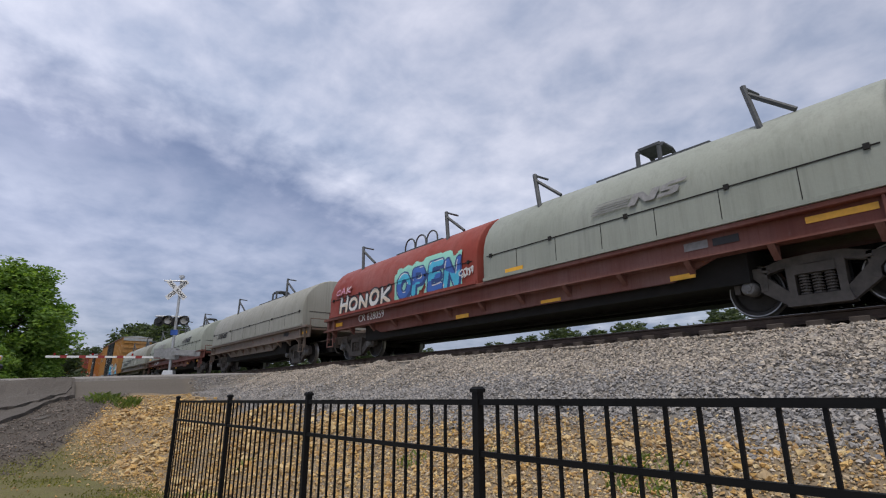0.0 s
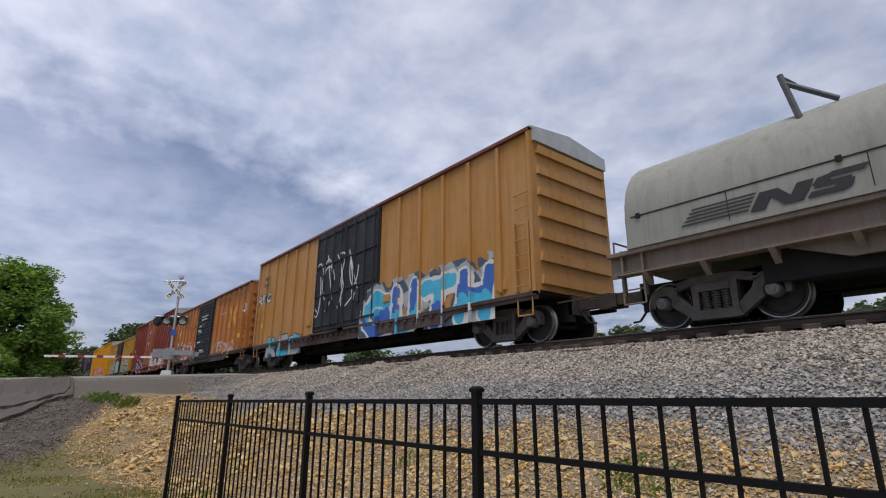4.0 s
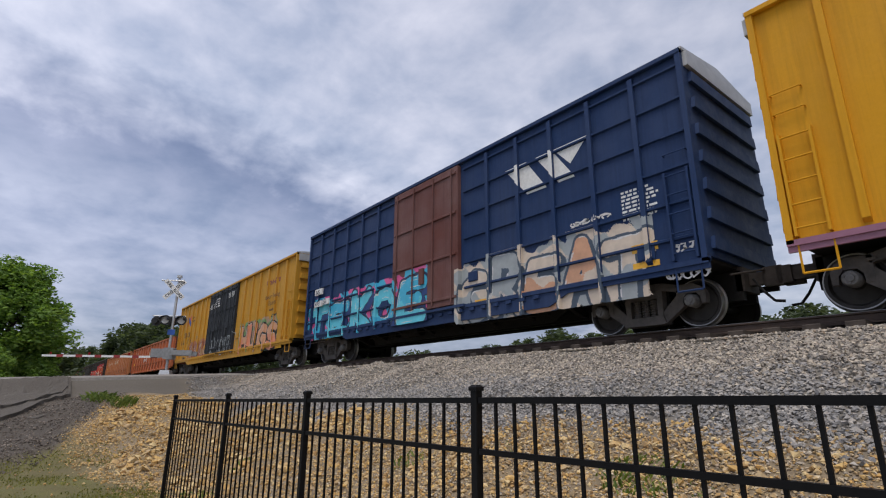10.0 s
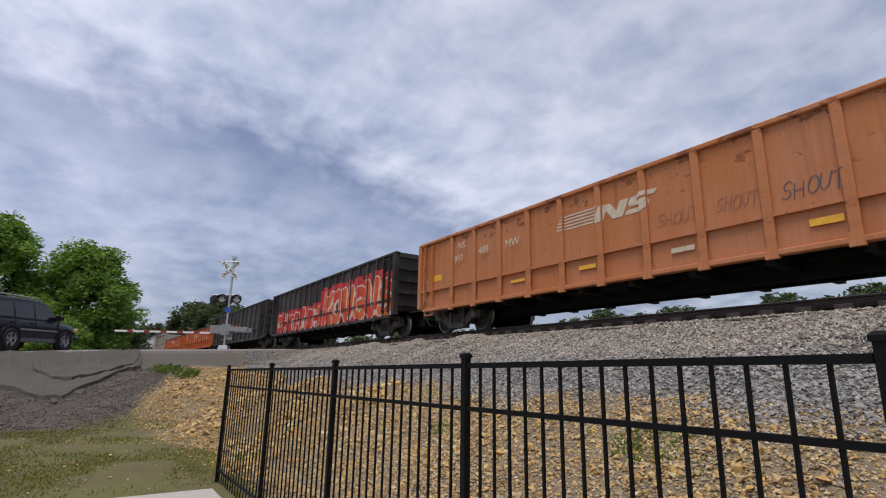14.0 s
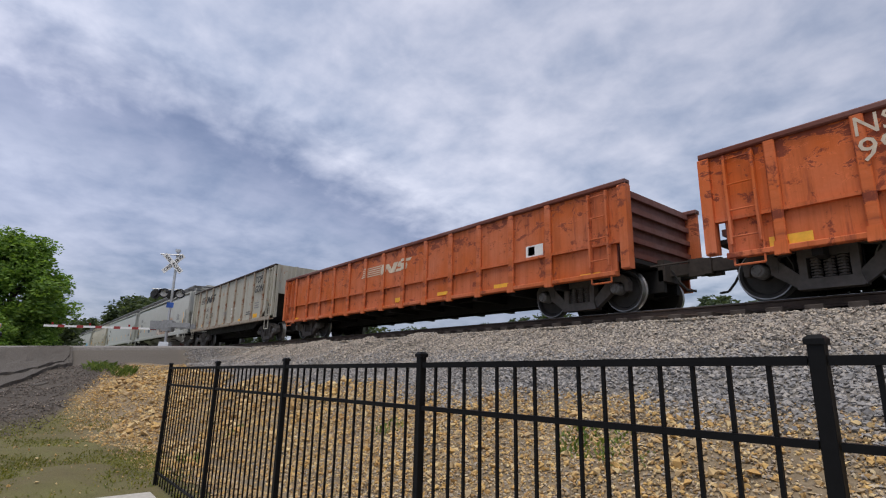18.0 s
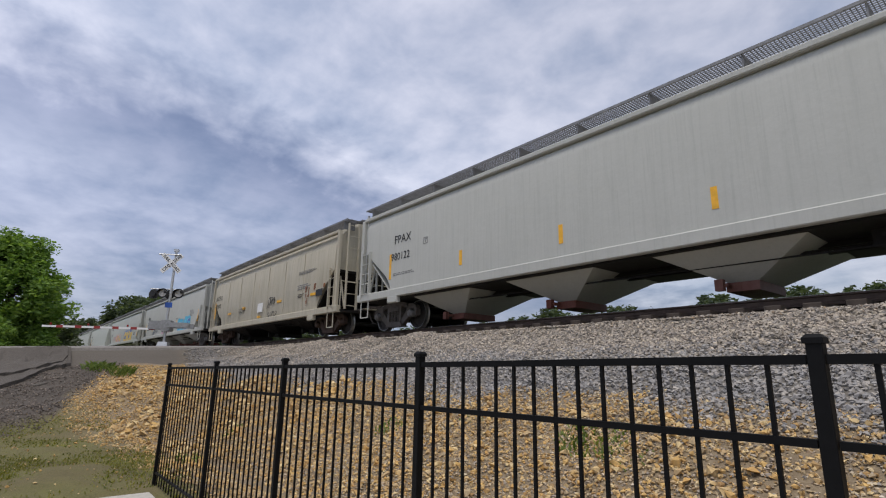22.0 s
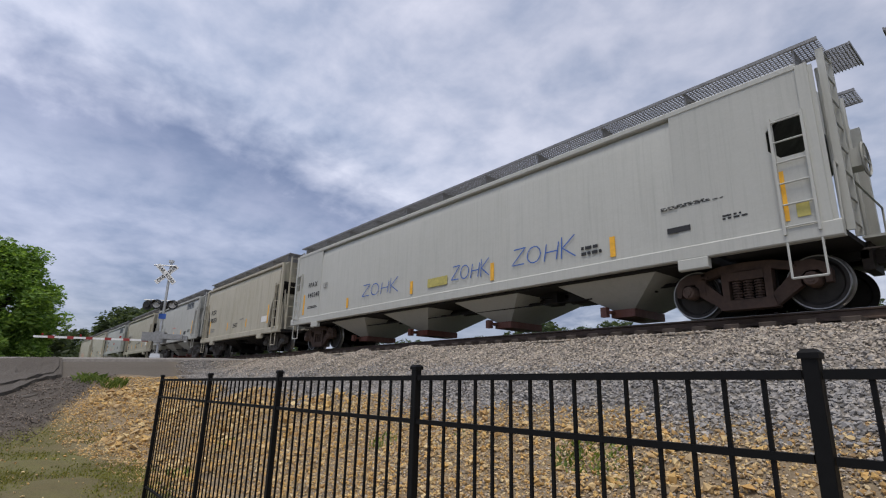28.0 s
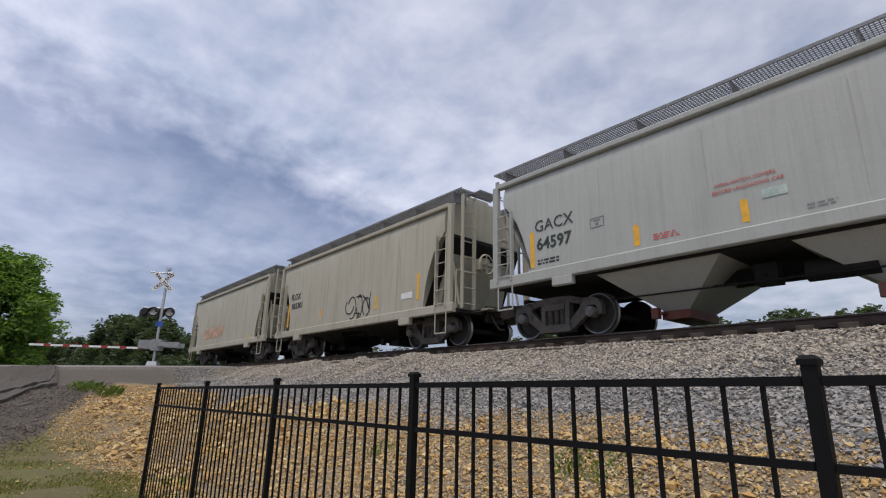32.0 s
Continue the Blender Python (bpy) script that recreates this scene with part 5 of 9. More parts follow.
        part("brake_platform" if s > 0 else "end_ledge", G().box(min(s * hl, s * (hl + 0.32)), max(s * hl, s * (hl + 0.32)), -0.55, 0.55, sill + 0.02, sill + 0.06), P, car)
        if not cover:
            for y in (-1.2, 1.2):
                part("end_brace", G().rod((s * (hl - 0.15), y, sill + 0.1), (s * (hl - 0.6), y, cutz - 0.1), 0.035, 8), P, car)
        part("jacking_pad", G().cbox(min(s * (hl - 2.35), s * (hl - 1.85)), max(s * (hl - 2.35), s * (hl - 1.85)), -HW - 0.03, -HW + 0.1, sill - 0.30, sill - 0.10, 0.02), P, car)
    wb_ = part("brake_wheel", G().turned([(0.26, -0.02), (0.29, 0.0), (0.26, 0.02), (0.25, 0.0), (0.26, -0.02)], (hl + 0.22, -0.55, sill + 1.25), "x", 20), P, car, smooth=True)
    part("brake_spokes", G().box(hl + 0.21, hl + 0.23, -0.57, -0.53, sill + 0.99, sill + 1.51).box(hl + 0.21, hl + 0.23, -0.81, -0.29, sill + 1.23, sill + 1.27).box(hl - 0.1, hl + 0.2, -0.70, -0.40, sill + 1.12, sill + 1.42), P, wb_)
    part("hatch_trough", G().cbox(-hl + 0.7, hl - 0.7, -0.45, 0.45, top + 0.42, top + 0.68, 0.05), P, car)
    return car


def hood_g(x0, x1, y0=1.5, z0=1.48, zt=3.5, n=16):
    g = G()
    ring = [(-y0, z0), (-y0, z0 + 0.62)]
    for i in range(1, n):
        a = math.pi * (1 - i / n)
        ring.append((y0 * math.copysign(abs(math.cos(a)) ** 0.92, math.cos(a)), z0 + 0.62 + (zt - z0 - 0.62) * math.sin(a) ** 0.95))
    ring += [(y0, z0 + 0.62), (y0, z0)]
    m = len(ring)
    vs, zc = [], (z0 + zt) / 2
    for x, k in ((x0, 0.975), (x0 + 0.02, 0.992), (x0 + 0.06, 1.0), (x1 - 0.06, 1.0), (x1 - 0.02, 0.992), (x1, 0.975)):
        vs += [(x, y * k, z0 + (z - z0) * k) for y, z in ring]
    fs = [tuple(range(m)), tuple(range(5 * m, 6 * m))] + [(i * m + j, i * m + (j + 1) % m, (i + 1) * m + (j + 1) % m, (i + 1) * m + j) for i in range(5) for j in range(m)]
    return g.add(vs, fs)


def coil_car(k, label, hl, hoods, under_paint="frame", marks=None, seam=True, zt=3.5):
    """hoods: a list of (x0, x1, paint)."""
    P = PAINT[under_paint]
    car = car_base("coil_car", label, k, hl, truck_in=1.75, category="coil car")
    brake_gear(car, -2.2)
    for s in (-1, 1):
        f = lambda a, b: (min(s * a, s * b), max(s * a, s * b))
        sill = [(-hl, 1.0), (-hl + 3.0, 1.0), (-hl + 3.8, 0.70), (hl - 3.8, 0.70), (hl - 3.0, 1.0), (hl, 1.0), (hl, 1.40), (-hl, 1.40)]
        part("side_sill", G().xz(sill, *f(HW - 0.26, HW - 0.20)), P, car)
        part("top_flange", G().cbox(-hl, hl, *f(HW - 0.30, HW - 0.06), 1.39, 1.478, 0.012), P, car)
        part("walkway", G().box(-hl + 0.2, hl - 0.2, *f(HW - 0.22, HW + 0.03), 0.985, 1.015), P, car)
        n = 12
        for i in range(n + 1):
            x = -hl + 0.8 + (2 * hl - 1.6) * i / n
            part("walkway_bracket", shared(("wb", under_paint), lambda: G().yz([(0, 0), (0, -0.22), (-0.23, 0)], -0.05, 0.05), P), None, car).matrix_basis = pose(x, s * (HW - 0.20), 0.985, 0, 0, 0 if s < 0 else 180)
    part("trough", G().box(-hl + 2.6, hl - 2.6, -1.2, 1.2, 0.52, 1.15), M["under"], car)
    part("end_deck", G().box(-hl, hl, -HW + 0.3, HW - 0.3, 1.30, 1.38), P, car)
    for x0, x1, pc in hoods:
        H = PAINT[pc]
        h = part("hood", hood_g(x0, x1, zt=zt), H, car, smooth=True)
        part("hood_rim", G().box(x0 + 0.02, x1 - 0.02, -1.53, -1.46, 1.482, 1.56), H, h)
        if seam:
            part("hood_seam", G().box(x0 + 0.15, x1 - 0.15, -1.512, -1.48, 2.085, 2.105), M["under"], h)
            for i in range(5):
                x = x0 + 0.3 + (x1 - x0 - 0.6) * i / 4
                part("seam_hinge", shared("seam_hinge", lambda: G().box(-0.04, 0.04, -0.02, 0.02, -0.03, 0.06), M["under"]), None, h).location = (x, -1.51, 2.08)
            for i in range(1, 7):
                x = x0 + (x1 - x0) * i / 7
                part("panel_joint", shared("panel_joint", lambda: G().box(-0.006, 0.006, -0.004, 0.01, 1.57, 2.08), M["under"]), None, h).location = (x, -1.502, 0)
        if pc == "hood2":
            t_ = writing("NS", 0.20, 0, 0, h, M["black"], 0, "lettering", 0, 0.006)
            t_.matrix_basis = pose(x1 + 0.004, -0.32, 2.75, 90, 0, 90)
        L_ = PAINT["lift"]
        xm = (x0 + x1) / 2
        w = (x1 - x0)
        for s in (-1, 1):
            x = xm + s * w * (0.27 if w > 10 else 0.30)
            for y in (-1.0, 1.0):
                part("stacking_arm", G().rod((x, y * 1.08, zt - 0.62), (x - 0.22, y * 0.98, zt + 0.52), 0.055, 6).rod((x - 0.17, y * 0.99, zt + 0.34), (x + 0.46, y * 0.88, zt - 0.20), 0.045, 6).rod((x - 0.22, y * 0.98, zt + 0.50), (x - 0.12, y * 0.6, zt + 0.46), 0.03, 6), L_, h)
        if pc == "hoodred":
            for i in range(3):
                xa = xm - 0.62 + 0.62 * i
                part("lifting_bow", G().path([(xa + 0.30 * math.cos(radians(180 - 22.5 * j)), -0.3, zt + 0.05 + 0.42 * math.sin(radians(22.5 * j)) ** 0.7) for j in range(9)], 0.028), L_, h)
        else:
            part("lifting_arch", G().path([(xm - 0.25, -0.35, zt - 0.03), (xm - 0.25, -0.35, zt + 0.36), (xm - 0.25, -0.2, zt + 0.46), (xm - 0.25, 0.2, zt + 0.46), (xm - 0.25, 0.35, zt + 0.36), (xm - 0.25, 0.35, zt - 0.03)], 0.05)
             .path([(xm + 0.25, -0.35, zt - 0.03), (xm + 0.25, -0.35, zt + 0.36), (xm + 0.25, -0.2, zt + 0.46), (xm + 0.25, 0.2, zt + 0.46), (xm + 0.25, 0.35, zt + 0.36), (xm + 0.25, 0.35, zt - 0.03)], 0.05)
             .box(xm - 0.25, xm + 0.25, -0.32, 0.32, zt + 0.42, zt + 0.48), L_, h)
        part("end_seam", G().box(x1 - 0.002, x1 + 0.008, -1.2, 1.2, 2.08, 2.10), M["under"], h)
        part("lifting_rail", G().box(xm - w * 0.16, xm + w * 0.16, -0.42, -0.34, zt - 0.04, zt + 0.04).box(xm - w * 0.16, xm + w * 0.16, 0.34, 0.42, zt - 0.04, zt + 0.04), L_, h)
    for s in (-1, 1):
        ladder(car, s * (hl - 0.5), -HW + 0.2, 0.6, 1.5, 0.42, 3, P)
        step(car, s * (hl - 0.5), -HW + 0.1, P, 0.5, 0.95)
        part("end_rail", G().path([(s * (hl - 0.05), -1.3, 1.38), (s * (hl - 0.05), -1.3, 1.75), (s * (hl - 0.05), 1.3, 1.75), (s * (hl - 0.05), 1.3, 1.38)], 0.02), P, car)
    return car

# ---- the train ----
TRACK_Y, RAIL_Z = 10.16, 2.417
# middle of each car ahead of the train's reference point, and half its body's length
CENTRE = [94.55, 77.53, 60.41, 43.4, 25.59, 7.73, -9.4, -26.42, -44.38, -62.58, -81.67, -101.01, 
        -118.94, -136.28, -153.19, -170.4, -188.15, -204.62, -222.12, -242.41, -261.25, -280.25, -300.69, -321.15, 
        -340.81, -356.78, -369.43, -382.06, -394.77, -407.47, -420.26]
HL = [8.65, 6.8, 8.65, 7.08, 8.93, 7.76, 7.88, 7.75, 9.2, 7.85, 9.95, 8.1, 
        8.12, 7.55, 7.95, 8.18, 8.14, 6.86, 9.5, 9.65, 7.77, 9.61, 9.68, 9.4, 
        9.12, 5.59, 5.67, 5.6, 5.67, 5.66, 5.9]
CARS = []
Y = -HW  # the near face of a car

h = HL[0]
c = coil_car(0, "brown coil car with a grey-green hood and a graffitied red hood", h, [(-h + 0.45, -0.12, "hoodred"), (0.12, h - 0.45, "hood")])
CARS.append(c)
h = HL[1]
c = coil_car(1, "grey coil car with a long pale hood on a rusty frame", h, [(-h + 0.45, h - 0.45, "hood2")], "framegrey")
CARS.append(c)
h = HL[2]
c = coil_car(2, "brown coil car with two grey-green hoods", h, [(-h + 0.45, -0.12, "hood"), (0.12, h - 0.45, "hood")])
CARS.append(c)
h = HL[3]
c = coil_car(3, "weathered grey coil car with one long hood", h, [(-h + 0.45, h - 0.45, "hood2")], "framegrey")
CARS.append(c)
c = boxcar(4, "weathered ochre boxcar with a black ribbed door and graffiti", HL[4], "ochre", door="doorblack", top=5.08, door_w=2.3, plug=True, double=True, ribs=1.1, band=True)
CARS.append(c)
c = boxcar(5, "rusty orange boxcar with a black ribbed sliding door and flag-coloured graffiti", HL[5], "orange", door="doorblack", top=4.47, door_w=3.13)
CARS.append(c)
c = boxcar(6, "tall oxide-red boxcar with an orange-red plug door", HL[6], "red", top=5.15, door="door_red", door_w=3.15, plug=True, ribs=0.72, band=True)
CARS.append(c)
c = boxcar(7, "pale yellow boxcar with a black ribbed door and grey graffiti", HL[7], "buff", door="doorblack", top=4.47, door_w=3.13)
CARS.append(c)
c = boxcar(8, "bright yellow boxcar with plug doors and a lilac graffiti piece", HL[8], "yellow", top=5.1, door_w=2.5, plug=True, double=True, door_x=0.2, ribs=1.0, band=True, belly=0.15, sill_paint=SPRAY["rosedust"])
CARS.append(c)
c = boxcar(9, "navy-blue boxcar with a brown door and bright graffiti", HL[9], "navy", top=5.1, door="doorbrown", door_w=3.14, plug=True, ribs=1.05, band=True, bars=True)
CARS.append(c)
c = boxcar(10, "golden-yellow boxcar with black double doors and graffiti", HL[10], "amberbox", top=4.75, door="doorblack", door_w=2.45, plug=True, double=True, ribs=1.15, band=True)
CARS.append(c)
CARS.append(gondola(11, "salmon-orange gondola with outside posts", HL[11], "salmon", top=2.87, shift=0.33))
CARS.append(gondola(12, "faded tan-orange gondola with outside posts", HL[12], "tanorange", top=2.87, shift=0.36))
CARS.append(gondola(13, "black gondola with a red and white graffiti piece", HL[13], "soot", top=3.0, posts=0.85, post_w=0.1))
CARS.append(gondola(14, "sooty black gondola with outside posts", HL[14], "soot", top=3.0))
CARS.append(gondola(15, "flaking vermilion gondola with outside posts", HL[15], "vermilion", top=2.5, rim="frame", shift=-0.42, inset=0.28))
CARS.append(gondola(16, "rust-patched vermilion gondola with outside posts", HL[16], "vermilion2", top=2.5, rim="frame", shift=-0.42, inset=0.28))
CARS.append(top_gon(17, "grey-white high-side gondola streaked with rust", HL[17]))
CARS.append(hopper(18, "pale grey covered hopper with tan graffiti", HL[18], "white", top=3.70, cutz=2.5))
CARS.append(hopper(19, "clean pale grey covered hopper", HL[19], "white2", top=3.70, cutz=2.5))
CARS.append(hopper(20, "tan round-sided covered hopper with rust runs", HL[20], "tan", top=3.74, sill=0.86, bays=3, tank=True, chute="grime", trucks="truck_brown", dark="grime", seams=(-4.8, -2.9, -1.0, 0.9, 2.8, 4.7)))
CARS.append(hopper(21, "pale grey covered hopper with a light blue graffiti piece", HL[21], "white", top=3.70, cutz=2.5))
CARS.append(hopper(22, "pale grey covered hopper with a yellow and blue graffiti piece", HL[22], "white", top=3.70, cutz=2.5))
CARS.append(hopper(23, "pale grey covered hopper with dusty chutes", HL[23], "white2", top=3.70, cutz=2.5))
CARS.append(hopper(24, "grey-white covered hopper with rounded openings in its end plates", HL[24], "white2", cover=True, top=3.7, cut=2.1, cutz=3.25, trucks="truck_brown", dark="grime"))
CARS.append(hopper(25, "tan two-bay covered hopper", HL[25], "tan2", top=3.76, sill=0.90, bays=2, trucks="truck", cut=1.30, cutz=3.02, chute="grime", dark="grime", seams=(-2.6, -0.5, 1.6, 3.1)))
CARS.append(hopper(26, "blue-grey two-bay covered hopper", HL[26], "steelgrey", top=3.70, sill=1.27, bays=2, cut=1.24, cutz=3.16, seams=(-2.6, -0.5, 1.6, 3.1)))
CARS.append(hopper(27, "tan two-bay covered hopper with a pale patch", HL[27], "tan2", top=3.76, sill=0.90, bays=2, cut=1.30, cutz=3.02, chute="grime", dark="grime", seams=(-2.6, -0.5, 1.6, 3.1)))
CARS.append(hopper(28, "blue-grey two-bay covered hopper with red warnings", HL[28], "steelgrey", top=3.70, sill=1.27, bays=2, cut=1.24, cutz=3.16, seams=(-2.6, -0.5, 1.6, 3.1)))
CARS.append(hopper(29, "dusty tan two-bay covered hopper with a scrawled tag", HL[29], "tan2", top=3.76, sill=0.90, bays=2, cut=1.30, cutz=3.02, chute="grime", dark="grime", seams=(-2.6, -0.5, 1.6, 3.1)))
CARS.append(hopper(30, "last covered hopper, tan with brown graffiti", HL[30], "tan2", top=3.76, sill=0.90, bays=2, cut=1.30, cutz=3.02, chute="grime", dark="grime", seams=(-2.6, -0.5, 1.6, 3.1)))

# ---- lettering, plates and graffiti, car by car ----
graffiti(CARS[0], -3.75, -0.75, 1.53, 2.48, -1.503, ['cyan', 'blue'], 'navy', ['mint'], text="OPEN", seed=3, weight=0.36)
graffiti(CARS[0], -7.47, -4.05, 1.55, 2.12, -1.503, ['white', 'cream'], 'black', None, text="HONOK", seed=4)
graffiti(CARS[0], -7.75, -6.6, 2.22, 2.5, -1.503, ['rose'], 'hoodpaint', None, text="CAK", seed=5, weight=0.16)
tag(CARS[0], -0.75, 0.0 - 0.2, 1.7, 1.95, -1.503, 'white', 2, 0.035, 4)
fleet_mark_in(CARS[0], 3.37, 5.42, 2.26, 2.53, -1.503, LET["greylet"])
reflector(CARS[0], 0.91, 1.46, 1.53, 1.65, -1.503)
reflector(CARS[0], 1.82, 2.37, 0.72, 0.79, -1.503)
reflector(CARS[0], 4.82, 5.27, 0.72, 0.81, -1.503)
reflector(CARS[0], 6.99, 7.86, 1.23, 1.33, -1.503)
reflector(CARS[0], -1.10, -0.60, 0.70, 0.80, -1.503)
reflector(CARS[0], -8.08, -7.44, 1.15, 1.28, -1.503)
plate(CARS[0], 5.14, 5.55, 1.19, 1.33, -1.503, "greylet")
plate(CARS[0], 5.63, 6.05, 1.19, 1.32, -1.503, "black")
writing("CR 628059", 0.260, -6.28, 1.16, CARS[0], LET["white"], -1.509)
fleet_mark_in(CARS[1], -5.32, -3.52, 1.82, 2.07, -1.503, LET["black"])
reflector(CARS[1], 6.15, 6.59, 1.16, 1.25, -1.503)
plate(CARS[1], 4.22, 4.48, 1.22, 1.38, -1.503, "black")
plate(CARS[1], 4.49, 4.73, 1.20, 1.37, -1.503, "black")
writing("NS 164247", 0.240, -4.86, 1.15, CARS[1], LET["greylet"], -1.509)
fleet_mark_in(CARS[2], 3.08, 5.49, 2.21, 2.56, -1.503, LET["black"])
fleet_mark_in(CARS[2], -5.48, -2.64, 2.31, 2.65, -1.503, LET["greylet"])
reflector(CARS[2], 7.04, 7.91, 0.82, 0.92, -1.503)
reflector(CARS[2], 4.65, 5.13, 0.77, 0.87, -1.503)
reflector(CARS[2], 0.78, 1.31, 1.52, 1.62, -1.503)
plate(CARS[2], 3.68, 4.60, 0.62, 0.93, -1.503, "frameline")
reflector(CARS[2], 1.37, 1.86, 0.58, 0.65, -1.503)
reflector(CARS[2], -4.16, -3.76, 0.75, 0.83, -1.503)
writing("CR 628431", 0.300, -6.43, 1.14, CARS[2], LET["white"], -1.509)
reflector(CARS[2], -7.65, -6.78, 0.88, 0.96, -1.503)
reflector(CARS[2], -7.91, -7.28, 1.55, 1.67, -1.503)
fleet_mark_in(CARS[3], -5.56, -2.83, 1.62, 1.95, -1.503, LET["black"])
panel_bars(CARS[3], -2.51, -0.78, 1.75, 2.07, -1.503, LET["black"], 2)
tag(CARS[3], 1.18, 2.16, 1.60, 1.93, -1.503, 'white', 7, 0.030, 3)
plate(CARS[3], 3.87, 4.28, 1.27, 1.42, -1.503, "black")
graffiti(CARS[4], 1.38, 7.48, 0.57, 2.15, -1.483, ['cyan', 'blue'], 'white', ['slate', 'grey'], text="GUTH", seed=11, weight=0.4)
tag(CARS[4], -2.37, 1.09, 1.68, 4.07, -1.618, 'white', 8, 0.060, 4)
graffiti(CARS[4], -7.45, -3.62, 0.40, 1.32, -1.483, ['cyan', 'grey'], 'slate', None, text="RES", seed=12)
graffiti(CARS[4], -8.95, -7.27, 2.97, 3.51, -1.483, ['grey', 'white'], 'black', None, text="RBC", seed=13, weight=0.34)
writing("next", 0.280, -8.04, 4.05, CARS[4], LET["black"], -1.569)
writing("load", 0.280, -8.09, 3.74, CARS[4], LET["black"], -1.569)
reflector(CARS[4], -8.22, -8.06, 1.82, 2.05, -1.483)
panel_bars(CARS[4], -8.84, -8.25, 0.83, 1.05, -1.483, LET["black"], 3)
letter_blocks(CARS[5], -6.49, -5.16, 3.44, 4.03, -1.483, LET["fadedlet"], 3, False)
letter_blocks(CARS[5], -5.20, -3.91, 3.08, 4.08, -1.483, LET["fadedlet"], 3, False)
letter_blocks(CARS[5], -3.95, -2.09, 2.88, 3.16, -1.483, LET["fadedlet"], 4, False)
plate(CARS[5], -6.75, -5.19, 0.99, 2.24, -1.483, "slatep")
writing("RB", 0.260, -6.60, 2.04, CARS[5], LET["white"], -1.569)
writing("OX", 0.260, -5.75, 2.03, CARS[5], LET["white"], -1.569)
writing("400", 0.260, -6.65, 1.60, CARS[5], LET["white"], -1.569)
writing("74", 0.260, -5.76, 1.60, CARS[5], LET["white"], -1.569)
panel_bars(CARS[5], -5.76, -5.26, 1.14, 1.41, -1.483, LET["white"], 3)
graffiti(CARS[5], -5.23, -1.48, 0.80, 1.95, -1.483, ['cream', 'red', 'cream', 'red'], 'slate', ['red', 'cream'], text="YMBS", seed=21, weight=0.36)
reflector(CARS[5], -7.52, -7.04, 1.50, 1.71, -1.483)
reflector(CARS[5], -4.96, -4.40, 0.83, 0.91, -1.483)
reflector(CARS[5], -2.19, -1.65, 0.85, 0.92, -1.483)
reflector(CARS[5], 0.22, 0.71, 0.69, 0.80, -1.483)
tag(CARS[5], -6.69, -6.10, 2.61, 3.13, -1.483, 'white', 5, 0.045, 3)
tag(CARS[5], -2.13, -1.77, 2.69, 3.11, -1.483, 'white', 6, 0.050, 2)
writing("CLOSE AND LOCK DOORS", 0.078, -0.49, 3.41, CARS[5], LET["white"], -1.664, slant=0.3, bold=0.004)
writing("BEFORE MOVING CAR", 0.078, -0.41, 3.23, CARS[5], LET["white"], -1.664, slant=0.3, bold=0.004)
panel_bars(CARS[5], -0.98, -0.30, 2.56, 2.70, -1.658, LET["white"], 3)
panel_bars(CARS[5], -1.01, -0.26, 1.85, 1.95, -1.658, LET["white"], 2)
panel_bars(CARS[5], -0.25, 0.48, 1.32, 1.42, -1.658, LET["white"], 2)
panel_bars(CARS[5], 0.02, 0.42, 2.89, 2.99, -1.658, LET["greylet"], 2)
plate(CARS[5], -0.96, -0.29, 2.86, 2.96, -1.658, "whitebox")
plate(CARS[5], -0.89, -0.24, 2.49, 2.62, -1.658, "whitebox")
plate(CARS[5], -1.01, -0.26, 1.87, 1.95, -1.658, "whitebox")
plate(CARS[5], -0.28, 0.74, 1.23, 1.36, -1.658, "greylet")
tag(CARS[5], 0.05, 0.23, 1.87, 1.98, -1.658, 'white', 1, 0.030, 1)
writing("The nationwide boxcar pool", 0.360, 1.98, 3.90, CARS[5], LET["fadedlet"], -1.569, slant=0.25)
graffiti(CARS[5], 1.58, 3.72, 1.13, 1.73, -1.483, ['peach', 'rose'], 'tan', None, text="TIES", seed=22, weight=0.2)
graffiti(CARS[5], 3.83, 5.64, 0.88, 1.66, -1.483, ['rose', 'peach', 'red'], 'tan', None, text="SOR", seed=23)
cross_mark(CARS[5], 4.39, 5.98, 2.35, 3.48, -1.483, LET["amberx"], LET["amberx"])
tag(CARS[5], 6.88, 7.71, 2.94, 3.50, -1.483, 'white', 9, 0.040, 4)
reflector(CARS[5], 7.07, 7.61, 1.58, 1.72, -1.483)
plate(CARS[5], 7.00, 7.65, 1.29, 1.43, -1.483, "greylet")
plate(CARS[5], 6.24, 6.70, 1.27, 1.46, -1.483, "black")
reflector(CARS[5], 6.17, 6.75, 1.67, 1.87, -1.483)
reflector(CARS[5], 4.56, 5.05, 0.72, 0.80, -1.483)
plate(CARS[5], 5.25, 5.82, 0.96, 1.62, -1.483, "amberp")
tag(CARS[5], 3.30, 3.95, 3.20, 3.30, -1.483, 'white', 4, 0.020, 4)
writing("NS", 0.250, -6.93, 2.59, CARS[6], LET["white"], -1.569)
writing("473", 0.250, -6.97, 2.16, CARS[6], LET["white"], -1.569)
writing("210", 0.250, -6.17, 2.15, CARS[6], LET["white"], -1.569)
graffiti(CARS[6], -5.60, -1.74, 0.65, 1.78, -1.483, ['cyan', 'rose', 'cyan', 'rose'], 'black', ['black', 'rose'], text="BAQUA", seed=31)
reflector(CARS[6], 1.95, 2.43, 0.93, 1.02, -1.483)
reflector(CARS[6], -6.92, -6.81, 0.76, 1.13, -1.483)
reflector(CARS[6], -0.10, 0.40, 0.58, 0.67, -1.483)
tag(CARS[6], -0.89, -0.03, 2.97, 3.14, -1.618, 'white', 3, 0.050, 4)
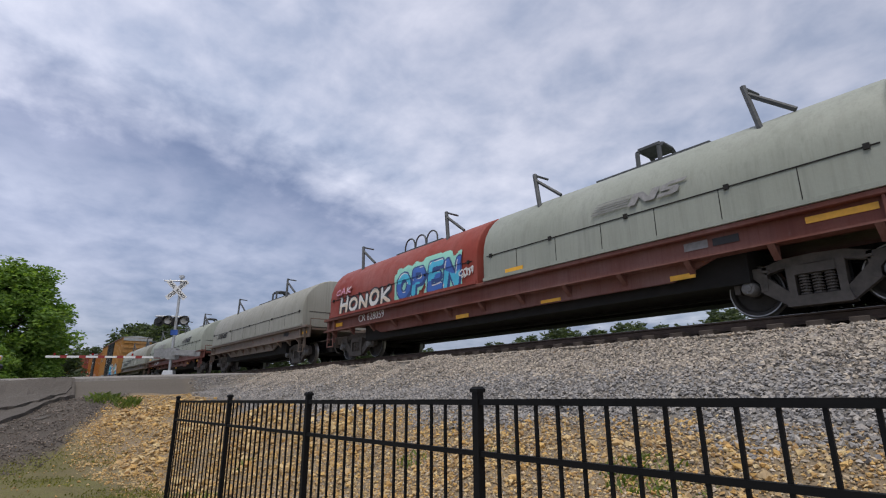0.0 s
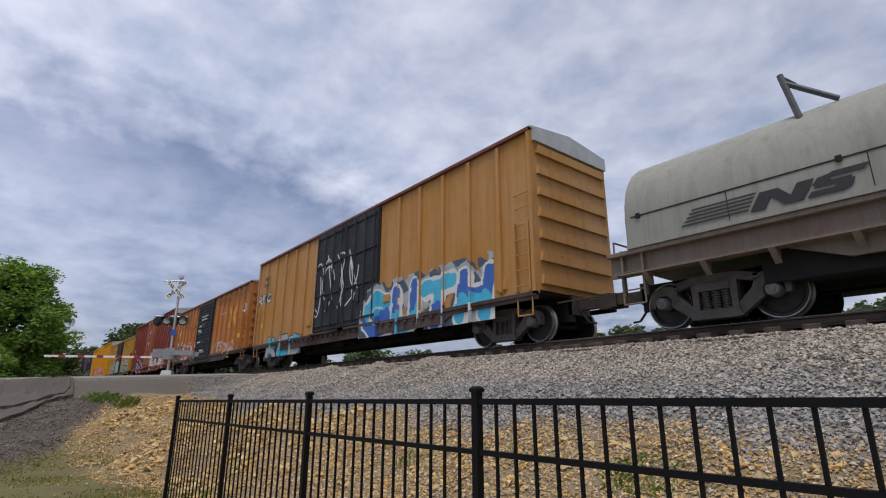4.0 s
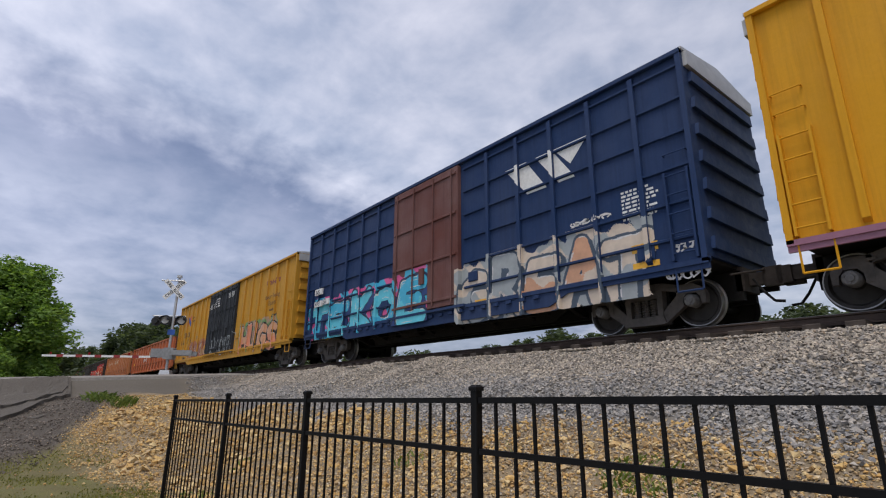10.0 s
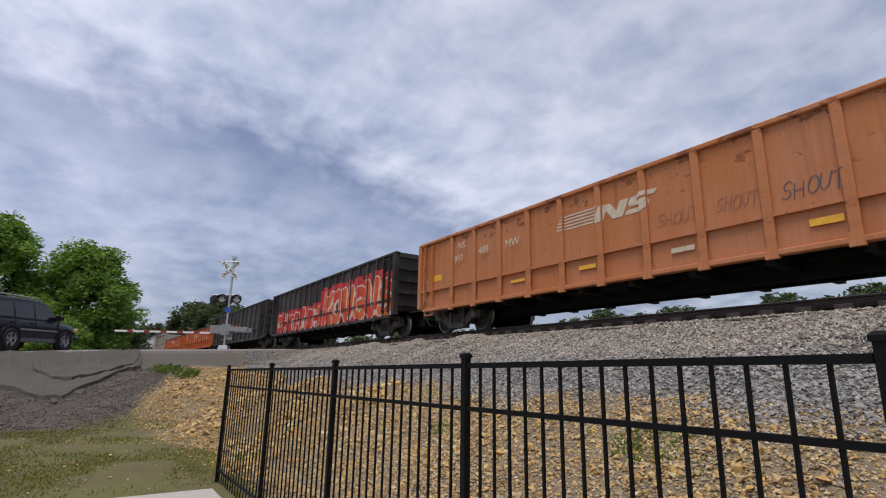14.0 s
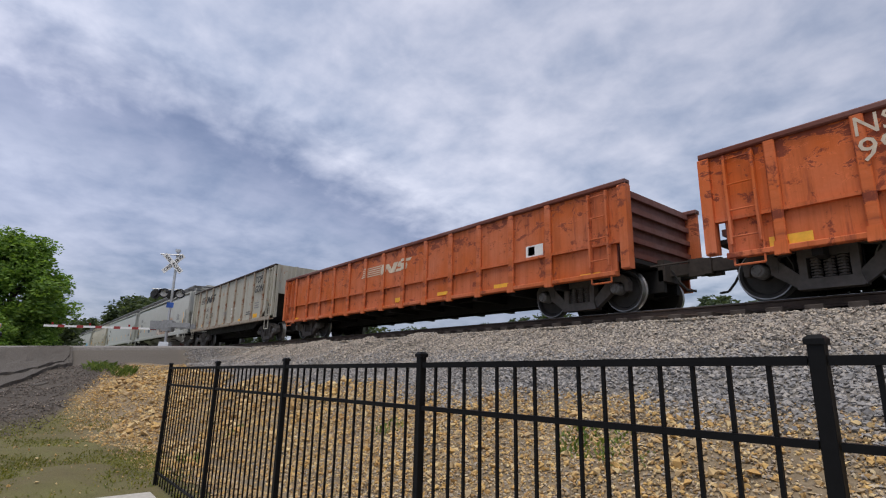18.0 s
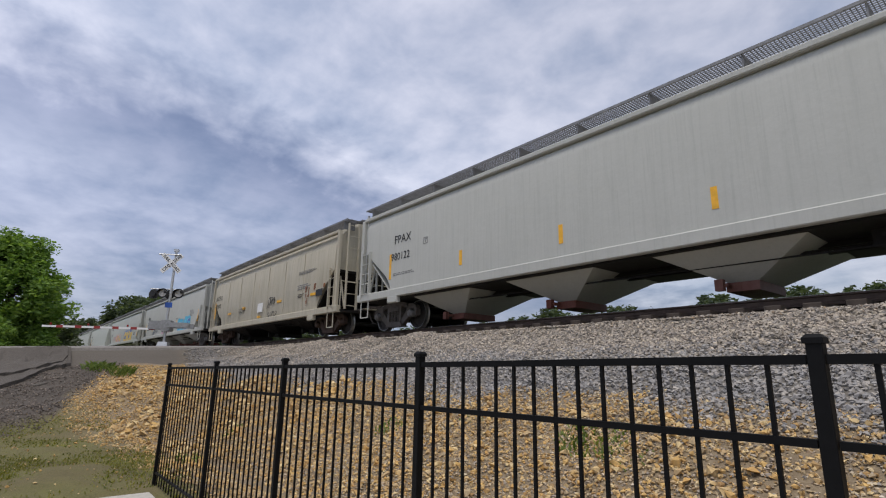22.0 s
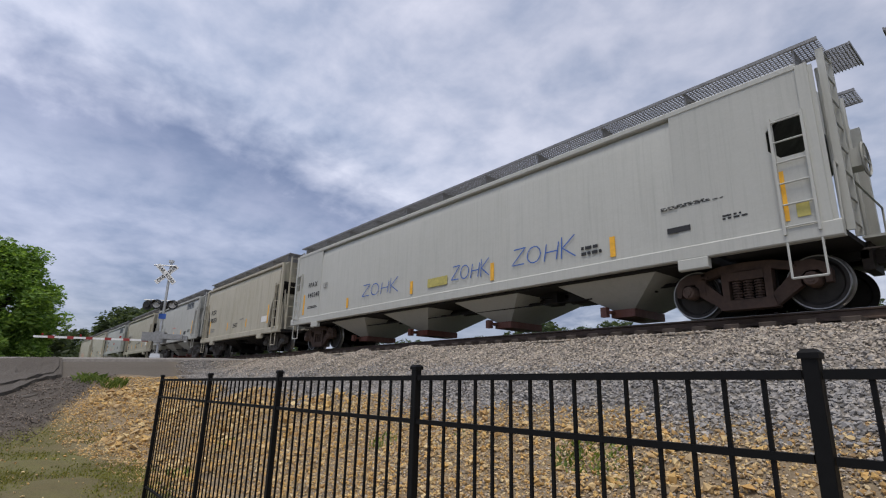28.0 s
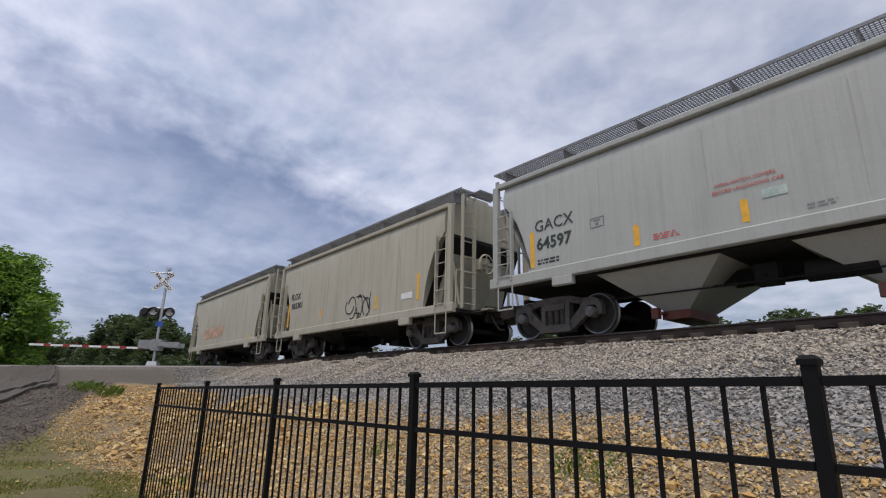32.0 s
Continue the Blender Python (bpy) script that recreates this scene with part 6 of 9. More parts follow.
writing("DOOR OPENING", 0.060, -0.43, 3.96, CARS[6], LET["white"], -1.624)
writing("W 10-0 H 12-3", 0.060, -0.42, 3.87, CARS[6], LET["white"], -1.624)
panel_bars(CARS[6], -0.29, 0.14, 1.79, 2.01, -1.618, LET["white"], 2)
panel_bars(CARS[6], -2.47, -2.03, 2.65, 3.03, -1.483, LET["white"], 4)
graffiti(CARS[6], 1.30, 6.2, 0.73, 2.05, -1.483, ['white', 'white', 'rosewhite'], 'maroon', ['rosewhite', 'white'], text="KUHUS", seed=32, weight=0.44)
reflector(CARS[6], 6.55, 6.66, 0.77, 1.16, -1.483)
tag(CARS[6], 5.97, 7.70, 3.74, 4.47, -1.483, 'rose', 2, 0.030, 3)
panel_bars(CARS[6], 6.22, 6.90, 1.78, 2.60, -1.483, LET["greylet"], 6)
letter_blocks(CARS[7], -6.77, -5.42, 3.76, 3.97, -1.483, LET["black"], 2, False)
letter_blocks(CARS[7], -6.74, -4.52, 3.20, 3.73, -1.483, LET["outlinelet"], 3, False)
letter_blocks(CARS[7], -4.02, -1.72, 3.34, 3.55, -1.483, LET["black"], 4, False)
writing("RB", 0.250, -5.74, 2.45, CARS[7], LET["black"], -1.569)
writing("OX", 0.250, -4.92, 2.46, CARS[7], LET["black"], -1.569)
writing("34", 0.250, -5.68, 2.11, CARS[7], LET["black"], -1.569)
writing("724", 0.250, -4.94, 2.10, CARS[7], LET["black"], -1.569)
graffiti(CARS[7], -7.07, -1.90, 0.74, 2.0, -1.483, ['dull', 'grey'], 'black', ['grey', 'dull'], text="CORS", seed=41, weight=0.36)
graffiti(CARS[7], -3.39, -1.76, 2.25, 2.51, -1.483, ['white'], 'slate', None, text="WEEZ", seed=42)
graffiti(CARS[7], 1.95, 6.3, 0.80, 2.1, -1.483, ['grey', 'dull', 'grey'], 'slate', ['grey', 'cyan', 'dull'], text="AUSES", seed=43, weight=0.40)
writing("next", 0.240, 3.73, 3.69, CARS[7], LET["brownlet"], -1.569, slant=0.2)
writing("load", 0.240, 3.74, 3.47, CARS[7], LET["brownlet"], -1.569, slant=0.2)
cross_mark(CARS[7], 4.48, 5.18, 3.50, 3.84, -1.483, LET["white"], LET["bluep"])
reflector(CARS[7], 1.94, 2.05, 1.22, 1.69, -1.483)
reflector(CARS[7], 4.15, 4.26, 1.24, 1.69, -1.483)
graffiti(CARS[7], -1.0, 1.40, 1.05, 2.20, -1.658, ['mint', 'grey'], 'slate', ['slategrey', 'grey'], text="TOR", seed=44, weight=0.36)
panel_bars(CARS[7], -1.15, -0.31, 2.57, 2.87, -1.658, LET["white"], 3)
plate(CARS[7], -7.55, -7.12, 0.70, 1.54, -1.483, "lightblue")
writing("UP", 0.220, -7.34, 4.52, CARS[8], LET["black"], -1.569)
writing("70", 0.220, -7.25, 4.07, CARS[8], LET["black"], -1.569)
writing("02", 0.220, -6.44, 4.03, CARS[8], LET["black"], -1.569)
writing("70", 0.220, -5.58, 4.09, CARS[8], LET["black"], -1.569)
graffiti(CARS[8], -6.15, 3.98, 0.68, 2.3, -1.483, ['lilac', 'rose', 'lilac', 'purple'], 'purple', ['rose', 'scarlet'], text="UNERCS", seed=51, weight=0.34, lean=0.25, edge='black', hump=0.2)
part("sprayed_sill", G().box(-6.0, 5.2, -HW - 0.006, -HW - 0.001, 0.955, 1.035), SPRAY["lilac"], CARS[8], "sill oversprayed in lilac")
graffiti(CARS[8], 4.05, 5.15, 1.25, 1.85, -1.483, ['red'], 'red', ['red'], text="OO", seed=52)
tag(CARS[8], 4.28, 4.67, 1.77, 1.90, -1.483, 'black', 1, 0.022, text='OEZ')
tag(CARS[8], 5.06, 5.50, 1.42, 1.62, -1.483, 'black', 2, 0.026, text='TOS')
tag(CARS[8], 4.98, 5.66, 1.16, 1.42, -1.483, 'black', 4, 0.026, text='CAREZ')
tag(CARS[8], 6.63, 7.28, 1.60, 1.85, -1.483, 'black', 3, 0.036, text='KNAPS')
shield(CARS[8], 6.55, 7.30, 4.07, 4.59, -1.483)
plate(CARS[8], 5.97, 6.25, 1.34, 1.43, -1.483, "white")
plate(CARS[8], 6.84, 7.07, 1.04, 1.14, -1.483, "greylet")
tag(CARS[8], -7.22, -6.55, 1.12, 1.45, -1.483, 'black', 6, 0.03, text='HOPE')
tag(CARS[8], -7.15, -6.55, 1.48, 1.75, -1.483, 'black', 7, 0.03, text='VOS')
panel_bars(CARS[8], -1.12, -0.22, 4.22, 4.32, -1.618, LET["brownlet"], 2)
panel_bars(CARS[8], 1.35, 2.04, 4.17, 4.29, -1.618, LET["brownlet"], 3)
plate(CARS[8], 5.63, 6.05, 1.62, 1.89, -1.483, "yellowp")
plate(CARS[8], 5.68, 6.04, 4.59, 4.78, -1.483, "yellowp")
slash_mark(CARS[9], 3.25, 5.69, 3.32, 4.25, -1.483, LET["white"])
graffiti(CARS[9], -7.60, 0.15, 0.79, 2.21, -1.483, ['sky', 'cyan', 'sky'], 'navy', ['pink', 'cyan'], text="TEKOE", seed=61, weight=0.38, edge='black')
graffiti(CARS[9], 1.49, 6.85, 0.55, 2.05, -1.483, ['cream', 'grey', 'cream', 'peach'], 'slate', ['cream', 'grey'], text="GREAT", seed=62, weight=0.44)
reflector(CARS[9], 6.46, 6.98, 1.38, 1.54, -1.483)
reflector(CARS[9], 6.45, 6.98, 1.08, 1.19, -1.483)
reflector(CARS[9], 4.23, 4.77, 0.98, 1.05, -1.483)
reflector(CARS[9], 2.07, 2.48, 0.98, 1.10, -1.483)
panel_bars(CARS[9], 6.34, 7.11, 2.03, 2.66, -1.483, LET["white"], 8)
tag(CARS[9], 7.05, 7.86, 0.74, 0.97, -1.483, 'white', 3, 0.030, 5)
tag(CARS[9], 7.26, 7.63, 1.23, 1.39, -1.483, 'white', 4, 0.030, 3)
tag(CARS[9], 5.08, 6.06, 2.23, 2.34, -1.483, 'white', 5, 0.030, 4)
plate(CARS[9], -6.96, -6.36, 2.49, 2.72, -1.483, "white")
plate(CARS[9], -6.94, -6.35, 2.03, 2.24, -1.483, "white")
plate(CARS[9], -6.23, -5.77, 2.05, 2.26, -1.483, "white")
writing("NS", 0.190, -6.84, 2.49, CARS[9], LET["black"], -1.627)
writing("473", 0.190, -6.87, 2.06, CARS[9], LET["black"], -1.627)
writing("51", 0.190, -6.17, 2.07, CARS[9], LET["black"], -1.627)
cross_mark(CARS[10], -8.26, -6.77, 3.16, 3.97, -1.483, LET["redp"], LET["bluep"])
writing("next", 0.210, -9.04, 3.66, CARS[10], LET["black"], -1.569, slant=0.2)
writing("load", 0.210, -9.05, 3.43, CARS[10], LET["black"], -1.569, slant=0.2)
writing("any", 0.210, -6.43, 3.59, CARS[10], LET["black"], -1.569, slant=0.2)
writing("road", 0.210, -6.48, 3.37, CARS[10], LET["black"], -1.569, slant=0.2)
writing("TB", 0.330, -8.12, 2.46, CARS[10], LET["black"], -1.569, slant=0.2)
writing("OX", 0.330, -7.30, 2.45, CARS[10], LET["black"], -1.569, slant=0.2)
writing("6 66", 0.300, -8.66, 2.02, CARS[10], LET["black"], -1.569, slant=0.2)
writing("17", 0.300, -7.25, 2.02, CARS[10], LET["black"], -1.569, slant=0.2)
writing("6", 0.300, -6.38, 2.01, CARS[10], LET["black"], -1.569, slant=0.2)
graffiti(CARS[10], -6.82, -2.90, 1.08, 1.96, -1.483, ['brick', 'tan'], 'maroon', ['brick'], text="KNOCK", seed=71, weight=0.40)
plate(CARS[10], -5.30, -4.99, 2.21, 2.40, -1.483, "outlinelet")
writing("CLOSE THIS DOOR", 0.095, -2.38, 3.88, CARS[10], LET["white"], -1.624)
writing("BEFORE CLOSING", 0.095, -2.36, 3.75, CARS[10], LET["white"], -1.624)
writing("MAIN DOOR", 0.095, -2.19, 3.66, CARS[10], LET["white"], -1.624)
tag(CARS[10], -8.10, -7.50, 0.93, 1.16, -1.483, 'black', 1, 0.030, 3)
letter_blocks(CARS[10], 6.58, 8.15, 3.77, 3.98, -1.483, LET["wine"], 3, False)
writing("Railcar Pooling", 0.210, 6.63, 3.08, CARS[10], LET["brownlet"], -1.569, slant=0.2)
writing("Experts", 0.210, 7.11, 2.76, CARS[10], LET["brownlet"], -1.569, slant=0.2)
panel_bars(CARS[10], 7.09, 8.05, 2.44, 2.61, -1.483, LET["brownlet"], 1)
graffiti(CARS[10], 3.23, 8.17, 0.72, 2.15, -1.483, ['peach', 'salmon', 'peach'], 'black', ['tan', 'green'], text="HUGS", seed=72, weight=0.42)
tag(CARS[10], -1.57, 2.82, 0.89, 2.13, -1.618, 'grey', 73, 0.050, 7)
reflector(CARS[10], 8.15, 8.83, 0.74, 0.96, -1.483)
panel_bars(CARS[10], -1.19, -0.40, 3.64, 4.20, -1.618, LET["white"], 4)
panel_bars(CARS[10], 1.14, 2.21, 3.93, 4.23, -1.618, LET["white"], 4)
tag(CARS[10], 7.43, 8.03, 2.19, 2.31, -1.483, 'black', 2, 0.030, 4)
fleet_mark_in(CARS[11], -0.74, 1.99, 1.88, 2.35, -1.493, LET["creamlet"])
writing("NS", 0.200, -6.19, 2.27, CARS[11], LET["creamlet"], -1.569)
writing("987", 0.220, -6.15, 1.88, CARS[11], LET["creamlet"], -1.569)
writing("320", 0.220, -5.08, 1.91, CARS[11], LET["creamlet"], -1.569)
writing("MW", 0.220, -3.78, 1.87, CARS[11], LET["creamlet"], -1.569)
tag(CARS[11], -2.80, -2.04, 1.42, 1.78, -1.493, 'white', 1, 0.040, 4)
tag(CARS[11], -1.76, -0.89, 1.43, 1.76, -1.493, 'white', 2, 0.040, 4)
tag(CARS[11], 0.48, 1.28, 1.40, 1.70, -1.493, 'maroon', 3, 0.022, text='OZMAN')
reflector(CARS[11], -7.43, -6.80, 1.29, 1.51, -1.493)
reflector(CARS[11], -3.70, -3.16, 0.74, 0.82, -1.493)
reflector(CARS[11], -0.28, 0.23, 0.72, 0.81, -1.493)
fleet_mark_in(CARS[12], -2.02, 0.68, 1.95, 2.36, -1.493, LET["creamlet"])
writing("NS", 0.200, -5.87, 2.32, CARS[12], LET["creamlet"], -1.569)
writing("997", 0.220, -6.07, 1.93, CARS[12], LET["creamlet"], -1.569)
writing("488", 0.220, -4.89, 1.98, CARS[12], LET["creamlet"], -1.569)
writing("MW", 0.220, -3.76, 1.96, CARS[12], LET["creamlet"], -1.569)
reflector(CARS[12], -7.34, -6.83, 1.53, 1.72, -1.493)
reflector(CARS[12], -3.63, -3.11, 1.01, 1.08, -1.493)
reflector(CARS[12], -1.37, -0.90, 1.00, 1.09, -1.493)
reflector(CARS[12], 3.11, 3.55, 0.98, 1.09, -1.493)
tag(CARS[12], 0.60, 1.42, 1.50, 1.80, -1.493, 'brick', 1, 0.016, text='SHOUT')
tag(CARS[12], 1.72, 2.45, 1.50, 1.82, -1.493, 'brick', 2, 0.018, text='SHOUT')
tag(CARS[12], 2.78, 3.62, 1.46, 1.78, -1.493, 'slate', 3, 0.016, text='SHOUT')
plate(CARS[12], 0.85, 1.30, 0.98, 1.07, -1.493, "creamlet")
graffiti(CARS[13], -6.46, 0.2, 0.73, 1.75, -1.493, ['scarlet', 'red'], 'cream', ['red', 'red'], text="CHERISH", seed=81, weight=0.46, shine='orange')
graffiti(CARS[13], 0.5, 7.35, 0.73, 2.35, -1.493, ['orange', 'scarlet'], 'cream', ['red', 'red'], text="KOUGUS", seed=82, weight=0.46, shine='scarlet')
writing("NS", 0.260, -6.20, 2.04, CARS[14], LET["white"], -1.569)
writing("1973", 0.260, -6.21, 1.57, CARS[14], LET["white"], -1.569)
writing("16", 0.260, -5.06, 1.56, CARS[14], LET["white"], -1.569)
graffiti(CARS[14], -4.07, -2.84, 0.78, 1.79, -1.493, ['green'], 'grey', None, text="OO", seed=91, weight=0.14)
tag(CARS[14], -2.92, -1.91, 0.92, 1.76, -1.493, 'tan', 2, 0.040, 5)
graffiti(CARS[14], -1.92, -1.01, 0.84, 1.68, -1.493, ['green'], 'grey', None, text="OS", seed=92, weight=0.14)
reflector(CARS[14], -7.98, -6.52, 0.94, 1.04, -1.493)
reflector(CARS[14], -5.00, -4.48, 0.98, 1.06, -1.493)
reflector(CARS[14], -2.76, -2.24, 0.96, 1.05, -1.493)
fleet_mark_in(CARS[14], -0.74, 1.14, 1.52, 1.94, -1.493, LET["rusty"])
fleet_mark_in(CARS[15], -1.76, 1.17, 1.68, 2.11, -1.493, LET["creamlet"])
plate(CARS[15], 5.60, 6.12, 1.29, 1.58, -1.493, "white")
plate(CARS[15], 5.69, 5.88, 1.36, 1.53, -1.493, "black")
plate(CARS[15], 5.90, 6.07, 1.35, 1.52, -1.493, "black")
reflector(CARS[15], 7.02, 7.57, 0.71, 0.87, -1.493)
reflector(CARS[15], 4.60, 5.12, 0.71, 0.87, -1.493)
reflector(CARS[15], 2.41, 2.91, 0.71, 0.87, -1.493)
reflector(CARS[15], 0.31, 0.74, 0.71, 0.87, -1.493)
reflector(CARS[15], -3.13, -2.74, 0.71, 0.87, -1.493)
writing("NS", 0.300, -6.05, 2.07, CARS[15], LET["creamlet"], -1.569)
writing("998", 0.360, -6.03, 1.68, CARS[15], LET["creamlet"], -1.569)
reflector(CARS[15], -7.27, -6.70, 0.71, 0.87, -1.493)
fleet_mark_in(CARS[16], -1.84, 1.07, 1.72, 2.08, -1.493, LET["creamlet"])
plate(CARS[16], 5.55, 6.05, 1.32, 1.58, -1.493, "white")
plate(CARS[16], 5.62, 5.81, 1.35, 1.55, -1.493, "black")
reflector(CARS[16], 7.00, 7.47, 0.67, 0.74, -1.493)
reflector(CARS[16], 4.51, 5.12, 0.73, 0.82, -1.493)
reflector(CARS[16], 2.33, 2.93, 0.77, 0.86, -1.493)
reflector(CARS[16], 0.28, 0.63, 0.77, 0.90, -1.493)
reflector(CARS[16], -7.36, -6.72, 0.68, 0.78, -1.493)
fleet_mark_in(CARS[17], -5.35, -2.29, 2.53, 3.00, -1.473, LET["black"])
writing("NS", 0.270, -3.59, 1.97, CARS[17], LET["black"], -1.569, slant=0.15)
writing("42", 0.270, -3.53, 1.57, CARS[17], LET["black"], -1.569, slant=0.15)
writing("225", 0.270, -2.71, 1.57, CARS[17], LET["black"], -1.569, slant=0.15)
reflector(CARS[17], -4.65, -4.16, 1.17, 1.29, -1.473)
panel_bars(CARS[17], -3.72, -3.04, 1.22, 1.40, -1.473, LET["greylet"], 2)
writing("TOP", 0.340, 4.47, 2.77, CARS[17], LET["black"], -1.569, slant=0.3, bold=0.012)
writing("GON", 0.340, 4.50, 2.31, CARS[17], LET["black"], -1.569, slant=0.3, bold=0.012)
reflector(CARS[17], 4.35, 4.88, 1.12, 1.31, -1.473)
reflector(CARS[17], 2.17, 2.66, 1.07, 1.20, -1.473)
reflector(CARS[17], -0.46, 0.01, 1.02, 1.14, -1.473)
panel_bars(CARS[17], 3.34, 3.93, 1.29, 1.49, -1.473, LET["black"], 2)
writing("MW", 0.250, -0.12, 1.50, CARS[17], LET["greylet"], -1.569)
panel_bars(CARS[17], 0.91, 1.55, 1.33, 1.87, -1.473, LET["white"], 3)
panel_bars(CARS[17], 4.45, 5.08, 1.52, 1.86, -1.473, LET["greylet"], 3)
graffiti(CARS[18], -0.02, 4.93, 1.10, 2.15, -1.533, ['tan', 'cream', 'tan'], 'black', ['tan'], text="RESET", seed=101, weight=0.42)
tag(CARS[18], 4.59, 5.35, 1.54, 1.86, -1.533, 'purple', 1, 0.040, 3)
plate(CARS[18], 5.62, 6.11, 1.65, 1.86, -1.533, "black")
reflector(CARS[18], 5.44, 5.55, 1.56, 1.96, -1.533)
reflector(CARS[18], 8.04, 8.15, 1.57, 2.42, -1.533)
panel_bars(CARS[18], 6.20, 7.12, 1.96, 2.38, -1.533, LET["greylet"], 6)
panel_bars(CARS[18], 7.26, 7.62, 1.51, 1.85, -1.533, LET["greylet"], 2)
writing("FPAX", 0.270, -7.58, 2.56, CARS[18], LET["black"], -1.539)
writing("214001", 0.240, -7.53, 2.12, CARS[18], LET["black"], -1.539)
reflector(CARS[18], -8.11, -8.00, 1.56, 2.39, -1.533)
reflector(CARS[18], -5.42, -5.31, 1.55, 1.93, -1.533)
reflector(CARS[18], -2.66, -2.55, 1.54, 1.95, -1.533)
paint_blob(CARS[18], -3.83, -2.99, 1.49, 1.78, -1.533, "slate")
plate(CARS[18], -5.97, -5.69, 2.32, 2.52, -1.533, "outlinelet")
panel_bars(CARS[18], -7.48, -6.66, 1.62, 1.84, -1.533, LET["greylet"], 2)
plate(CARS[18], -1.65, -1.38, 1.54, 1.65, -1.533, "outlinelet")
panel_bars(CARS[18], -2.10, -1.43, 1.18, 1.28, -1.533, LET["greylet"], 2)
writing("FPAX", 0.270, -7.60, 2.56, CARS[19], LET["black"], -1.539)
writing("980122", 0.240, -7.75, 2.04, CARS[19], LET["black"], -1.539)
reflector(CARS[19], -7.84, -7.73, 1.48, 2.27, -1.533)
reflector(CARS[19], -4.53, -4.42, 1.45, 1.85, -1.533)
reflector(CARS[19], -1.29, -1.18, 1.44, 1.86, -1.533)
reflector(CARS[19], 1.89, 2.00, 1.46, 1.85, -1.533)
plate(CARS[19], 0.24, 0.45, 1.04, 1.14, -1.533, "outlinelet")
plate(CARS[19], -6.11, -5.90, 2.31, 2.50, -1.533, "outlinelet")
panel_bars(CARS[19], -7.62, -6.46, 1.54, 1.64, -1.533, LET["greylet"], 2)
plate(CARS[19], 6.17, 6.57, 1.65, 1.84, -1.533, "black")
reflector(CARS[19], 7.74, 7.85, 1.51, 2.36, -1.533)
reflector(CARS[19], 4.58, 4.67, 1.60, 1.83, -1.533)
writing("ACFX", 0.260, -7.01, 2.42, CARS[20], LET["black"], -1.539, spacing=1.3)
writing("42602", 0.240, -7.04, 1.98, CARS[20], LET["black"], -1.539, spacing=1.25)
reflector(CARS[20], -2.46, -1.99, 1.58, 1.72, -1.533)
reflector(CARS[20], -4.67, -4.14, 1.48, 1.58, -1.533)
reflector(CARS[20], 2.09, 2.57, 1.55, 1.65, -1.533)
reflector(CARS[20], 5.43, 5.89, 1.53, 1.63, -1.533)
reflector(CARS[20], 6.97, 7.08, 1.35, 2.10, -1.533)
plate(CARS[20], 5.94, 6.48, 1.46, 1.72, -1.533, "black")
panel_bars(CARS[20], 4.22, 5.86, 2.48, 2.62, -1.533, LET["greylet"], 3)
panel_bars(CARS[20], 4.20, 5.56, 1.84, 2.07, -1.533, LET["greylet"], 3)
panel_bars(CARS[20], 4.28, 4.91, 1.53, 1.69, -1.533, LET["black"], 3)
plate(CARS[20], -0.23, 0.45, 1.29, 1.71, -1.533, "white")
tag(CARS[20], 0.93, 1.86, 1.37, 1.88, -1.533, 'black', 1, 0.030, 4)
tag(CARS[20], -2.85, -1.96, 1.36, 1.68, -1.533, 'black', 2, 0.025, 4)
tag(CARS[20], 1.09, 2.20, 0.95, 1.23, -1.533, 'black', 3, 0.030, 4)
paint_blob(CARS[20], 4.97, 5.43, 1.31, 1.93, -1.533, "rust")
paint_blob(CARS[20], 5.69, 5.89, 1.74, 1.97, -1.533, "rust")
paint_blob(CARS[20], 6.56, 6.66, 1.77, 1.87, -1.533, "rust")
reflector(CARS[20], -7.06, -6.95, 1.41, 2.28, -1.533)
reflector(CARS[20], -0.19, 0.16, 1.03, 1.13, -1.533)
graffiti(CARS[21], 3.35, 6.53, 1.01, 1.90, -1.533, ['cyan', 'blue'], 'cyan', ['cyan'], text="FASE", seed=111, weight=0.36, shine='white')
graffiti(CARS[21], -1.72, 1.58, 1.13, 1.93, -1.533, ['peach', 'rose', 'white'], 'black', None, text="SICKS", seed=112, weight=0.3)
tag(CARS[21], -5.23, -3.16, 1.24, 1.57, -1.533, 'slate', 1, 0.030, 4)
reflector(CARS[21], 8.19, 8.30, 1.52, 2.30, -1.533)
panel_bars(CARS[21], 6.29, 7.31, 1.95, 2.38, -1.533, LET["greylet"], 5)
reflector(CARS[21], 2.76, 2.87, 1.52, 1.94, -1.533)
reflector(CARS[21], 5.60, 5.71, 1.51, 1.95, -1.533)
panel_bars(CARS[21], 0.28, 0.53, 0.93, 1.23, -1.533, LET["greylet"], 2)
panel_bars(CARS[21], 2.46, 3.50, 1.99, 2.09, -1.533, LET["greylet"], 2)
plate(CARS[21], 6.94, 7.22, 1.05, 1.12, -1.533, "greylet")
writing("FPAX", 0.270, -7.51, 2.50, CARS[21], LET["black"], -1.539)
writing("214170", 0.240, -7.46, 2.07, CARS[21], LET["black"], -1.539)
reflector(CARS[21], -8.01, -7.90, 1.53, 2.32, -1.533)
reflector(CARS[21], -5.38, -5.27, 1.51, 1.90, -1.533)
plate(CARS[21], -5.92, -5.61, 2.30, 2.48, -1.533, "outlinelet")
panel_bars(CARS[21], -7.45, -6.59, 1.63, 1.82, -1.533, LET["black"], 2)
tag(CARS[21], -5.02, -4.50, 1.18, 1.49, -1.533, 'slate', 5, 0.030, 2)
